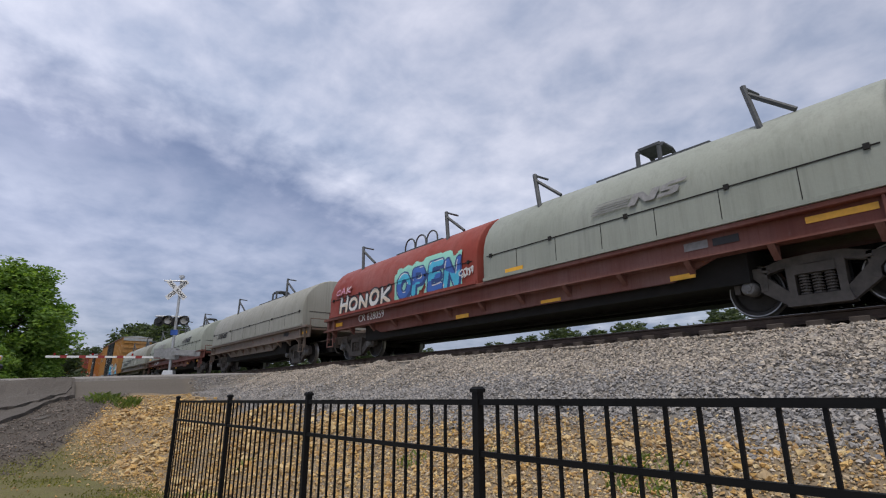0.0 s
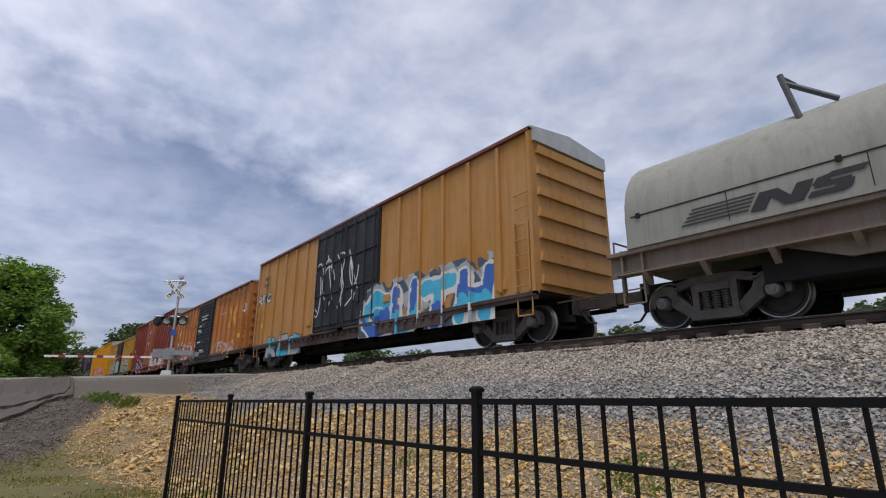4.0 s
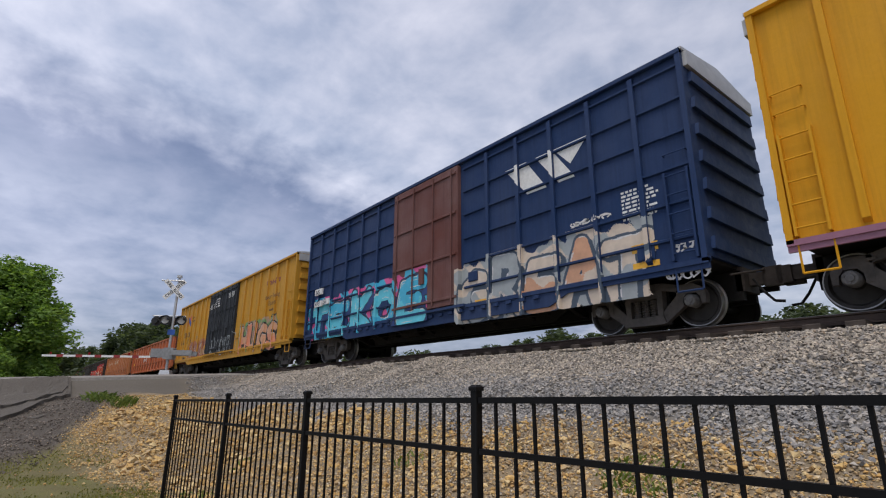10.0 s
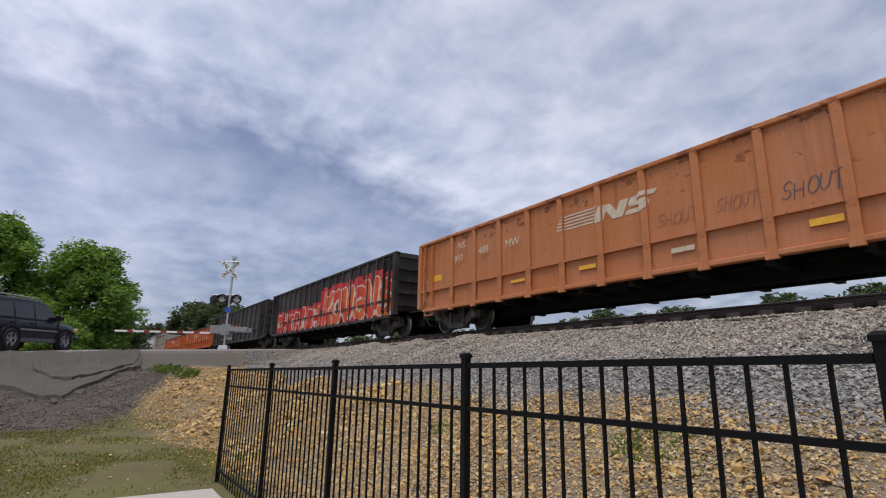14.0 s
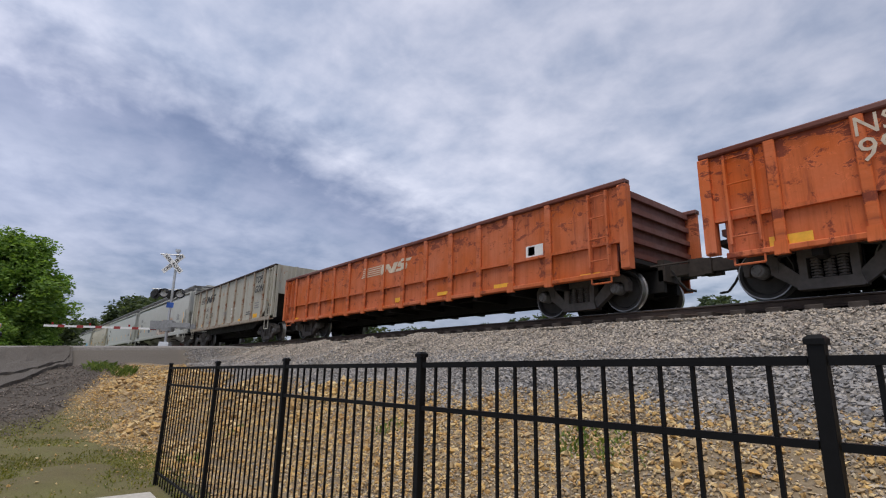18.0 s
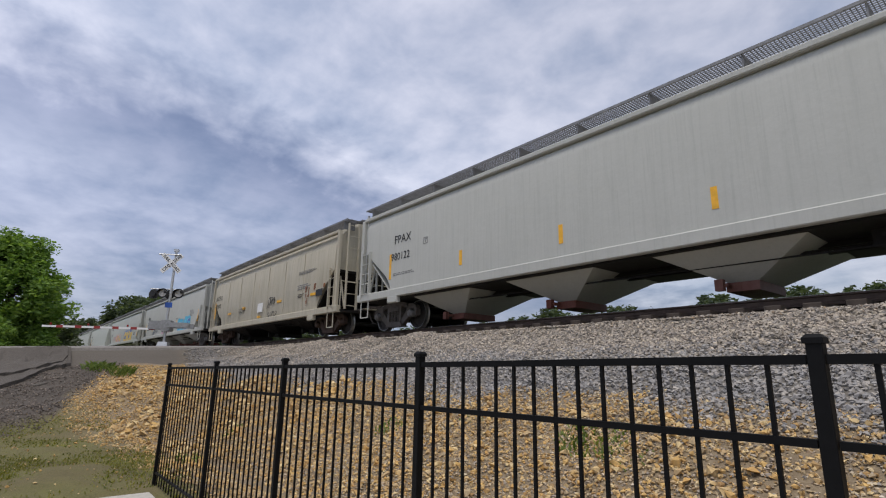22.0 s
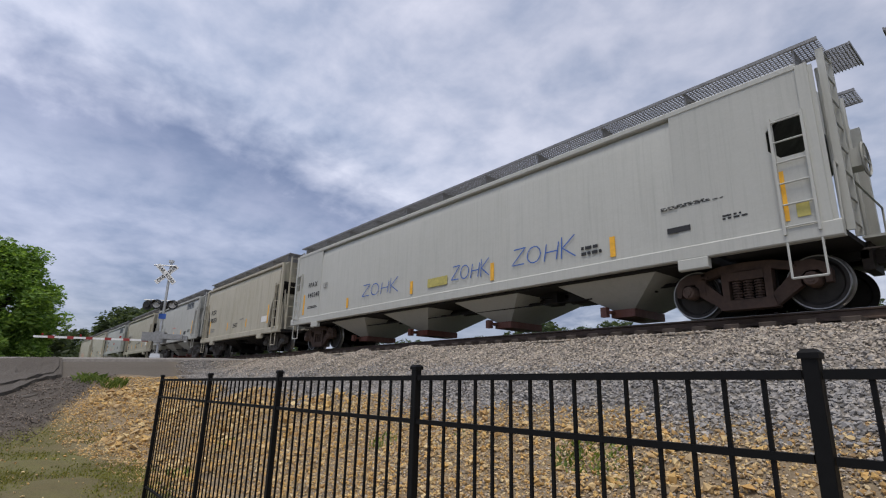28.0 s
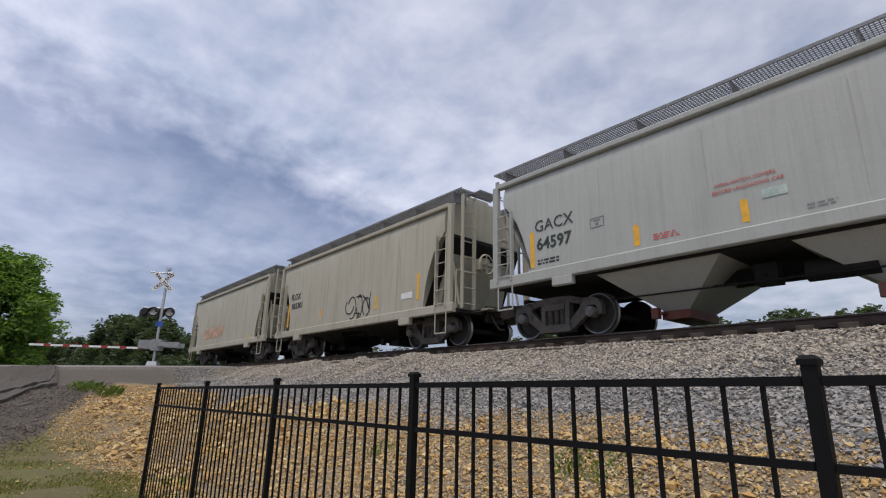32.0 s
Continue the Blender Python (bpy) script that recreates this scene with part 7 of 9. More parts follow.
graffiti(CARS[22], 0.86, 5.52, 1.01, 2.1, -1.533, ['gold'], 'blue', ['blue', 'slategrey'], text="CROE", seed=121, weight=0.46)
graffiti(CARS[22], -4.77, -1.08, 1.23, 2.05, -1.533, ['rose', 'gold'], 'peach', None, text="MOU", seed=122, weight=0.2)
tag(CARS[22], -6.46, -4.78, 1.36, 1.80, -1.533, 'red', 1, 0.030, 3)
plate(CARS[22], 6.46, 6.87, 1.59, 1.81, -1.533, "black")
reflector(CARS[22], 7.98, 8.09, 1.44, 2.26, -1.533)
panel_bars(CARS[22], 7.21, 7.82, 2.13, 2.32, -1.533, LET["greylet"], 3)
tag(CARS[22], 6.76, 7.27, 1.17, 1.32, -1.533, 'black', 6, 0.030, 3)
writing("FPAX", 0.250, -7.89, 2.57, CARS[22], LET["black"], -1.539)
panel_bars(CARS[22], -8.07, -6.90, 1.84, 2.19, -1.533, LET["greylet"], 3)
reflector(CARS[22], -3.24, -3.13, 1.11, 1.53, -1.533)
writing("FPAX", 0.270, -7.45, 2.42, CARS[23], LET["black"], -1.539)
writing("201023", 0.240, -7.40, 1.95, CARS[23], LET["black"], -1.539)
reflector(CARS[23], -7.74, -7.63, 1.45, 2.27, -1.533)
reflector(CARS[23], -5.23, -5.12, 1.44, 1.83, -1.533)
panel_bars(CARS[23], -7.39, -6.26, 1.48, 1.67, -1.533, LET["black"], 2)
plate(CARS[23], -6.20, -5.92, 2.16, 2.36, -1.533, "outlinelet")
tag(CARS[24], 2.87, 4.67, 1.38, 1.88, -1.551, 'blue', 1, 0.028, text='ZOHK')
tag(CARS[24], 0.72, 2.15, 1.35, 1.82, -1.551, 'blue', 1, 0.028, text='ZOHK')
tag(CARS[24], -3.76, -1.68, 1.42, 1.91, -1.551, 'blue', 1, 0.028, text='ZOHK')
reflector(CARS[24], 8.39, 8.50, 1.26, 2.06, -1.551)
reflector(CARS[24], 5.46, 5.57, 1.23, 1.63, -1.551)
reflector(CARS[24], 2.19, 2.30, 1.22, 1.65, -1.551)
reflector(CARS[24], -1.08, -0.97, 1.27, 1.64, -1.551)
reflector(CARS[24], -4.75, -4.64, 1.23, 1.56, -1.551)
panel_bars(CARS[24], 6.53, 7.70, 1.87, 1.94, -1.551, LET["black"], 3)
panel_bars(CARS[24], 7.56, 7.96, 1.47, 1.57, -1.551, LET["black"], 2)
plate(CARS[24], 6.62, 7.03, 1.44, 1.54, -1.551, "black")
panel_bars(CARS[24], 4.80, 5.32, 1.32, 1.55, -1.551, LET["black"], 2)
plate(CARS[24], -0.26, 0.58, 1.35, 1.59, -1.551, "olive")
plate(CARS[24], 8.60, 8.77, 1.29, 1.51, -1.551, "olive")
writing("FPAX", 0.190, -7.82, 2.30, CARS[24], LET["black"], -1.557, bold=0.004, spacing=1.3)
writing("940240", 0.190, -7.81, 1.90, CARS[24], LET["black"], -1.557, bold=0.004, spacing=1.25)
reflector(CARS[24], -8.17, -8.06, 1.28, 2.06, -1.551)
plate(CARS[24], -6.56, -6.24, 2.14, 2.33, -1.551, "outlinelet")
panel_bars(CARS[24], -7.75, -6.72, 1.46, 1.56, -1.551, LET["black"], 2)
writing("FLOX", 0.250, -4.26, 2.28, CARS[25], LET["black"], -1.539, bold=0.006)
writing("983353", 0.250, -4.23, 1.84, CARS[25], LET["black"], -1.539, bold=0.006)
reflector(CARS[25], 4.14, 4.25, 1.24, 2.06, -1.533)
reflector(CARS[25], 1.45, 1.56, 1.26, 1.64, -1.533)
reflector(CARS[25], -1.28, -1.17, 1.25, 1.65, -1.533)
plate(CARS[25], 3.48, 4.11, 1.32, 1.58, -1.533, "white")
panel_bars(CARS[25], -0.36, 0.53, 1.30, 1.53, -1.533, LET["black"], 3)
panel_bars(CARS[25], 0.52, 1.23, 1.63, 1.71, -1.533, LET["greylet"], 2)
reflector(CARS[25], -4.31, -4.20, 1.22, 1.96, -1.533)
panel_bars(CARS[25], -4.00, -3.12, 1.25, 1.48, -1.533, LET["greylet"], 2)
letter_blocks(CARS[26], 2.66, 4.27, 3.12, 3.52, -1.533, LET["slatep"], 4, True)
writing("GACX", 0.250, -4.35, 2.32, CARS[26], LET["greenblack"], -1.539)
writing("64680", 0.250, -4.25, 1.84, CARS[26], LET["greenblack"], -1.539, bold=0.006)
reflector(CARS[26], 4.39, 4.50, 1.51, 2.30, -1.533)
reflector(CARS[26], 1.91, 2.02, 1.48, 1.89, -1.533)
reflector(CARS[26], 0.03, 0.14, 1.46, 1.88, -1.533)
reflector(CARS[26], -1.90, -1.79, 1.48, 1.89, -1.533)
plate(CARS[26], 2.70, 3.18, 1.53, 1.73, -1.533, "black")
panel_bars(CARS[26], -0.42, 0.44, 2.04, 2.14, -1.533, LET["redlet"], 2)
panel_bars(CARS[26], 3.50, 4.19, 1.61, 1.78, -1.533, LET["black"], 3)
plate(CARS[26], -2.86, -2.59, 2.02, 2.29, -1.533, "outlinelet")
reflector(CARS[26], -4.51, -4.40, 1.95, 2.38, -1.533)
writing("FLOX", 0.270, -4.12, 2.20, CARS[27], LET["black"], -1.539, bold=0.008)
writing("983337", 0.270, -4.09, 1.79, CARS[27], LET["black"], -1.539, bold=0.008)
reflector(CARS[27], -4.29, -4.18, 1.21, 2.07, -1.533)
reflector(CARS[27], -2.23, -2.12, 1.21, 1.62, -1.533)
reflector(CARS[27], -0.38, -0.27, 1.20, 1.63, -1.533)
reflector(CARS[27], 2.19, 2.30, 1.24, 1.62, -1.533)
reflector(CARS[27], 4.13, 4.24, 1.25, 1.98, -1.533)
plate(CARS[27], 3.46, 4.13, 1.32, 1.58, -1.533, "white")
writing("CAUTION", 0.100, -0.19, 1.53, CARS[27], LET["black"], -1.539)
panel_bars(CARS[27], -0.23, 0.48, 1.22, 1.38, -1.533, LET["black"], 3)
panel_bars(CARS[27], 0.67, 1.48, 1.54, 1.73, -1.533, LET["black"], 3)
plate(CARS[27], -2.78, -2.52, 2.28, 2.48, -1.533, "outlinelet")
panel_bars(CARS[27], -3.99, -3.10, 1.18, 1.49, -1.533, LET["black"], 2)
plate(CARS[27], 2.61, 2.89, 1.26, 1.36, -1.533, "outlinelet")
writing("GACX", 0.270, -4.30, 2.27, CARS[28], LET["greenblack"], -1.539)
writing("64597", 0.270, -4.25, 1.85, CARS[28], LET["greenblack"], -1.539, bold=0.008)
reflector(CARS[28], -4.43, -4.32, 1.47, 2.29, -1.533)
reflector(CARS[28], -1.92, -1.81, 1.47, 1.87, -1.533)
reflector(CARS[28], -0.04, 0.07, 1.48, 1.86, -1.533)
writing("OPEN HATCH COVERS", 0.065, -0.40, 2.17, CARS[28], LET["redlet"], -1.539)
writing("BEFORE UNLOADING CAR", 0.065, -0.45, 2.05, CARS[28], LET["redlet"], -1.539)
panel_bars(CARS[28], -1.54, -1.00, 1.49, 1.62, -1.533, LET["redlet"], 3)
plate(CARS[28], -2.85, -2.53, 2.03, 2.24, -1.533, "outlinelet")
panel_bars(CARS[28], -4.23, -3.35, 1.48, 1.62, -1.533, LET["black"], 2)
panel_bars(CARS[28], 0.85, 1.27, 1.46, 1.56, -1.533, LET["greylet"], 2)
plate(CARS[28], 0.29, 0.64, 1.80, 1.95, -1.533, "palegreen")
letter_blocks(CARS[28], 2.53, 4.19, 3.07, 3.53, -1.533, LET["slatep"], 4, True)
plate(CARS[28], 2.56, 2.92, 1.56, 1.75, -1.533, "black")
writing("FLOX", 0.250, -4.43, 2.24, CARS[29], LET["black"], -1.539, bold=0.006)
writing("983301", 0.250, -4.34, 1.86, CARS[29], LET["black"], -1.539, bold=0.006)
reflector(CARS[29], 4.07, 4.18, 1.27, 2.03, -1.533)
reflector(CARS[29], 1.92, 2.03, 1.21, 1.62, -1.533)
reflector(CARS[29], -1.80, -1.69, 1.31, 1.60, -1.533)
tag(CARS[29], 0.17, 1.61, 0.91, 1.86, -1.533, 'black', 2, 0.040, 3)
plate(CARS[29], 3.32, 3.86, 1.36, 1.54, -1.533, "white")
reflector(CARS[29], -4.64, -4.53, 1.17, 2.09, -1.533)
graffiti(CARS[30], -3.27, -0.00, 1.37, 2.03, -1.533, ['tan', 'peach'], 'tan', None, text="SEAM", seed=131, weight=0.3)
reflector(CARS[30], 3.93, 4.04, 0.84, 1.17, -1.533)
panel_bars(CARS[30], -5.48, -4.65, 1.91, 2.35, -1.533, LET["black"], 2)
for c_ in CARS[:4]:
    lay_on_coil_car(c_, ("railway_mark", "speed_bar", "plate", "reflector", "lettering", "stencil_block", "spray_tag", "graffiti", "colour_cloud", "outline", "letter", "stencil_frame"))

# ---- setting ----


def lerp(a, b, t):
    return a + (b - a) * min(1.0, max(0.0, t))


def road_edge(y):
    """Height of the road's near edge."""
    return 1.68 + (0.045 if y > -0.26 else 0.05) * (max(-14.0, min(y, 8.4)) + 0.26)


def ground_z(x, y):
    if -7.6 < x < 8.3 and -3.9 < y < 1.75:
        return -0.47
    # across the track: lawn, ditch, slope, ballast top, far side
    if y < 2.0:
        z = -0.38
    elif y < 2.9:
        z = lerp(-0.38, -0.42, (y - 2.0) / 0.9)
    elif y < 8.45:
        z = lerp(-0.42, 0.92, (y - 2.9) / 2.6) if y < 5.5 else lerp(0.92, 2.09, (y - 5.5) / 2.95)
    elif y < 12.3:
        z = 2.09
    else:
        z = lerp(2.09, 0.4, (y - 12.3) / 3.5)
    # the road's embankment
    if -46 < x < -9.0 and y < 12.3:
        toe = -15.6 + 1.3 * max(-2.5, min(y, 5.0)) - 0.12 * max(0.0, -y - 2.5)
        e = lerp(-0.38, 1.08 + 0.05 * max(-4.0, min(y, 8.0)), (toe - x) / (toe + 22.0))
        if x < -22.0:
            e = lerp(e, road_edge(y) - 0.05, (-22.0 - x) / 0.9)
        if y < 3.6:
            z -= 0.20 * math.exp(-((x - toe - 0.7) / 1.1) ** 2) * min(1.0, (3.6 - y) / 1.2)
        z = max(z, e)
    if x < -23.0 and y >= 12.3:
        z = lerp(z, 1.9, (-23.0 - x) / 4.0) if x > -42 else lerp(1.9, 0.6, (-42 - x) / 12.0)
    if x <= -44 and y < 12.3:
        z = lerp(1.7 if y < 8.4 else 2.15, 1.0 if y < 8.0 else 2.1, (-44 - x) / 10.0)
    return z


def roughness_z(x, y):
    if -8.2 < x < 8.8 and -4.5 < y < 2.1:
        return 0.0
    onroad = -43 < x < -23.0 and y < 12.3
    if 8.4 < y < 12.4 or onroad or x < -22:
        return 0.0
    k = 3.0 if (x < -9 and y > 0.5) else 2.2 if x < -15 else 1.3
    return k * (noise.noise(Vector((x * 0.7, y * 0.7, 0))) * 0.06 + noise.noise(Vector((x * 1.7, y * 1.7, 3))) * 0.025)


def ground_material():
    m = Mat("ground_cover")
    w = m.mapped((1, 1, 1), "World")
    sep = m.n.new("ShaderNodeSeparateXYZ")
    m.l.new(w, sep.inputs[0])
    warp = m.math("MULTIPLY", m.math("SUBTRACT", m.noise(0.6, 4, 0.6, w), 0.5), 2.4)
    x, y = m.math("ADD", sep.outputs[0], warp), m.math("ADD", sep.outputs[1], m.math("MULTIPLY", warp, 0.4))
    fine, mid = m.noise(30, 5, 0.7, w), m.noise(3.0, 5, 0.65, w)
    patch = m.ramp(m.noise(0.9, 5, 0.65, w), (0.38, 0.0), (0.60, 1.0))
    grass = m.mix(mid, (0.055, 0.072, 0.013), (0.19, 0.18, 0.045))
    grass = m.mix(m.math("MULTIPLY", patch, 0.75), grass, m.mix(mid, (0.06, 0.045, 0.022), (0.17, 0.13, 0.06)))
    grass = m.mix(m.ramp(m.noise(75, 3, 0.7, w), (0.45, 0.0), (0.62, 0.75)), grass, (0.045, 0.045, 0.018))
    grass = m.mix(m.ramp(fine, (0.35, 0.0), (0.7, 0.6)), grass, (0.17, 0.14, 0.06))
    dirt = m.mix(mid, (0.29, 0.225, 0.14), (0.17, 0.13, 0.085))
    dirt = m.mix(m.ramp(fine, (0.4, 0.0), (0.7, 0.8)), dirt, (0.12, 0.085, 0.05))
    grey = m.mix(fine, (0.09, 0.082, 0.072), (0.22, 0.20, 0.175))
    dark = m.mix(mid, (0.030, 0.025, 0.021), (0.085, 0.070, 0.058))
    dark = m.mix(m.ramp(m.noise(1.3, 6, 0.7, w, 0.5), (0.42, 0.0), (0.58, 0.85)), dark, m.mix(fine, (0.055, 0.045, 0.036), (0.10, 0.083, 0.067)))
    dark = m.mix(m.ramp(fine, (0.4, 0.0), (0.75, 0.6)), dark, (0.11, 0.095, 0.08))
    step_ = lambda v, a, b: m.ramp(m.math("DIVIDE", m.math("SUBTRACT", v, a), b - a), (0.0, 0.0), (1.0, 1.0))
    left = m.math("MULTIPLY", m.math("MAXIMUM", m.math("SUBTRACT", -8.0, x), 0.0), 0.12)
    col = m.mix(step_(m.math("ADD", y, left), 1.9, 2.9), grass, dirt)
    col = m.mix(step_(y, 5.1, 5.6), col, grey)
    xt = m.math("MULTIPLY", m.math("ADD", x, m.math("MULTIPLY", y, 2.7)), -1.0)
    road = m.math("MULTIPLY", step_(xt, 12.6, 14.0), step_(m.math("MULTIPLY", x, -1.0), 15.0, 16.3))
    kerb = m.math("MULTIPLY", step_(m.math("MULTIPLY", sep.outputs[0], -1.0), 21.7, 22.0), m.math("SUBTRACT", 1.0, step_(sep.outputs[1], 5.0, 6.4)))
    col = m.mix(road, col, dark)
    col = m.mix(kerb, col, m.mix(fine, (0.06, 0.052, 0.044), (0.15, 0.132, 0.112)))
    far = m.math("MAXIMUM", step_(y, 14.0, 17.0), step_(m.math("MULTIPLY", x, -1.0), 46.0, 54.0))
    col = m.mix(far, col, m.mix(mid, (0.05, 0.085, 0.02), (0.12, 0.13, 0.04)))
    m.colour(col).put(Roughness=0.95)
    m.bump(fine, 0.5, 0.03)
    return m.m


def ground_mesh():
    xs = sorted(set([-600, -400, -250, -160, -110, -80, -62, -54, -50, -46, -42, 40, 60, 100, 180, 300, 500] + [round(-40 + 0.4 * i, 2) for i in range(190)]))
    ys = sorted(set([-300, -160, -90, -50, -30, -20, -15, -12, -10, -8, -6, -5, -4, -3, 14, 15, 16, 18, 24, 40, 70, 120, 250, 500, 800] + [round(-2 + 0.25 * i, 2) for i in range(60)]))
    vs = []
    for x in xs:
        for y in ys:
            vs.append((x, y, ground_z(x, y) + roughness_z(x, y)))
    ny = len(ys)
    fs = [(i * ny + j, (i + 1) * ny + j, (i + 1) * ny + j + 1, i * ny + j + 1) for i in range(len(xs) - 1) for j in range(ny - 1)]
    me = bpy.data.meshes.new("ground")
    me.from_pydata(vs, [], fs)
    me.polygons.foreach_set("use_smooth", [True] * len(fs))
    return me


GROUND_M = ground_material()
ground = thing("ground", "grass, yellow rubble slope and grey ballast bank beside the track", "ground", kind="structure", g=ground_mesh(), material=GROUND_M)


def rocks(name, label, n, xr, yr, size, cols, seed, keep=None, lift=0.5, corners=10):
    """Loose stones as one mesh: squashed, cut octahedra with jittered corners."""
    rng = np.random.default_rng(seed)
    bx = np.array([(1, 0, 0), (-1, 0, 0), (0, 1, 0), (0, -1, 0), (0, 0, 1), (0, 0, -1), (.7, .7, .2), (-.7, .7, -.1), (.7, -.7, .1), (-.7, -.7, .3)], float)[:corners]
    bm = bmesh.new()
    for p in bx:
        bm.verts.new(p)
    hull = bmesh.ops.convex_hull(bm, input=bm.verts)
    bm.verts.index_update()
    bmesh.ops.triangulate(bm, faces=bm.faces)
    tris = np.array([[v.index for v in f.verts] for f in bm.faces])
    bm.free()
    x = rng.uniform(*xr, n)
    y = rng.uniform(*yr, n)
    if keep is not None:
        k = keep(x, y, rng)
        x, y = x[k], y[k]
        n = len(x)
    z = np.array([ground_z(a, b) + roughness_z(a, b) for a, b in zip(x, y)])
    s = size[0] * (size[1] / size[0]) ** rng.random(n) ** 1.0
    v = bx[None] * (1 + rng.uniform(-0.36, 0.36, (n, corners, 1)))
    q = rng.normal(size=(n, 4))
    q /= np.linalg.norm(q, axis=1, keepdims=True)
    a, b, c_, d_ = q.T
    R = np.stack([np.stack([1 - 2 * (c_ * c_ + d_ * d_), 2 * (b * c_ - a * d_), 2 * (b * d_ + a * c_)], -1), np.stack([2 * (b * c_ + a * d_), 1 - 2 * (b * b + d_ * d_), 2 * (c_ * d_ - a * b)], -1), np.stack([2 * (b * d_ - a * c_), 2 * (c_ * d_ + a * b), 1 - 2 * (b * b + c_ * c_)], -1)], 1)
    v = v * (s[:, None, None] * rng.uniform(0.5, 1.2, (n, 1, 3)))
    v = np.einsum("nij,nkj->nki", R, v)
    v[:, :, 2] *= 0.8
    v += np.stack([x, y, z + s * lift], -1)[:, None, :]
    f = (tris[None] + corners * np.arange(n)[:, None, None]).reshape(-1, 3)
    me = bpy.data.meshes.new(name)
    me.vertices.add(n * corners)
    me.vertices.foreach_set("co", v.reshape(-1))
    me.loops.add(f.size)
    me.loops.foreach_set("vertex_index", f.reshape(-1))
    me.polygons.add(len(f))
    me.polygons.foreach_set("loop_start", np.arange(0, f.size, 3))
    me.update(calc_edges=True)
    me.shade_flat()
    m = Mat(name + "_stone")
    geo = m.n.new("ShaderNodeNewGeometry")
    col = m.ramp(geo.outputs["Random Per Island"], *[((i + 0.0) / max(1, len(cols) - 1), c) for i, c in enumerate(cols)])
    col = m.mix(m.ramp(m.noise(35, 4, 0.6), (0.3, 0.0), (0.8, 0.5)), col, (0.10, 0.09, 0.08))
    m.colour(col).put(Roughness=0.92)
    me.materials.append(m.m)
    return tagged(new(name, me), label, "stones", kind="stuff")


GREYS = [(0.14, 0.125, 0.11), (0.42, 0.37, 0.31), (0.295, 0.268, 0.24), (0.60, 0.52, 0.415), (0.39, 0.33, 0.275), (0.325, 0.302, 0.278)]
BLUES = [(0.125, 0.122, 0.122), (0.34, 0.325, 0.312), (0.245, 0.24, 0.243), (0.46, 0.42, 0.375), (0.305, 0.288, 0.28), (0.28, 0.278, 0.28)]
WARMS = [(0.21, 0.15, 0.10), (0.50, 0.38, 0.26), (0.36, 0.28, 0.21), (0.62, 0.50, 0.36), (0.42, 0.31, 0.21)]
SANDS = [(0.56, 0.325, 0.10), (0.66, 0.43, 0.15), (0.36, 0.21, 0.075), (0.73, 0.56, 0.29), (0.56, 0.37, 0.16), (0.43, 0.33, 0.20)]
bound_ = lambda x, r: 5.38 + 0.22 * np.sin(x * 1.3) + 0.10 * np.sin(x * 3.7) + 0.5 * (r.random(len(x)) - 0.5)
rocks("ballast", "grey crushed-stone ballast sloping below the rails", 78000, (-24, 4.5), (6.4, 9.25), (0.018, 0.041), GREYS, 3, corners=6, keep=lambda x, y, r: y > 6.9 + 1.0 * (r.random(len(x)) - 0.5))
rocks("lower_ballast", "blue-grey crushed stone on the lower ballast slope", 52000, (-24, 4.5), (5.0, 7.4), (0.018, 0.042), BLUES, 23, corners=6, keep=lambda x, y, r: (y > bound_(x, r)) & (y < 6.9 + 1.0 * (r.random(len(x)) - 0.5)))
rocks("crest_ballast", "rust-stained stones along the ends of the ties", 6500, (-24, 4.5), (8.1, 9.2), (0.018, 0.040), WARMS, 24, corners=6, keep=lambda x, y, r: r.random(len(x)) < (y - 8.0) / 1.2)
rocks("far_ballast", "grey crushed-stone ballast along the track", 9000, (-80, -24), (7.6, 9.25), (0.03, 0.06), GREYS, 4, corners=6)
rocks("rubble", "yellow-brown broken stone on the lower bank", 58000, (-21, 3), (1.1, 6.3), (0.011, 0.038), SANDS, 5, corners=6, keep=lambda x, y, r: (y < bound_(x, r)) & (x + 2.7 * y > -13.3 + 1.6 * (r.random(len(x)) - 0.5)) & (y + 0.12 * np.maximum(0, -8 - x) > 2.2 + 0.7 * (r.random(len(x)) ** 2 - 0.3)))
rocks("fine_rubble", "small mixed tan and grey stones between the larger rubble", 42000, (-8.5, 2.6), (2.15, 5.6), (0.009, 0.026), [c for p in zip(SANDS, GREYS) for c in p], 21, corners=6)

# rails, ties
RAILM = plain("rail_brown_steel", (0.075, 0.05, 0.038), 0.75, 0.2, 0.35, 5)
RAILTOP = plain("rail_polished_top", (0.42, 0.40, 0.39), 0.25, 0.95, 0.1, 4, 0)


def rail_g():
    g = G()
    poly = [(-0.07, -0.17), (0.07, -0.17), (0.07, -0.15), (0.012, -0.125), (0.012, -0.04), (0.036, -0.03), (0.036, -0.004), (-0.036, -0.004), (-0.036, -0.03), (-0.012, -0.04), (-0.012, -0.125), (-0.07, -0.15)]
    return g.yz(poly, -600, 120)


track = thing("railway_track", "straight railway track with rusty-sided rails on wooden ties", "railway track", kind="structure")
for s in (-1, 1):
    r_ = part("rail", shared("rail", rail_g, RAILM), None, track)
    r_.location = (0, TRACK_Y + s * 0.755, RAIL_Z)
    t_ = part("rail_head", shared("rail_head", lambda: G().box(-600, 120, -0.03, 0.03, -0.003, 0.0), RAILTOP), None, r_)
TIEM = plain("creosoted_wood", (0.07, 0.055, 0.045), 0.9, 0, 0.45, 7, 0.4)
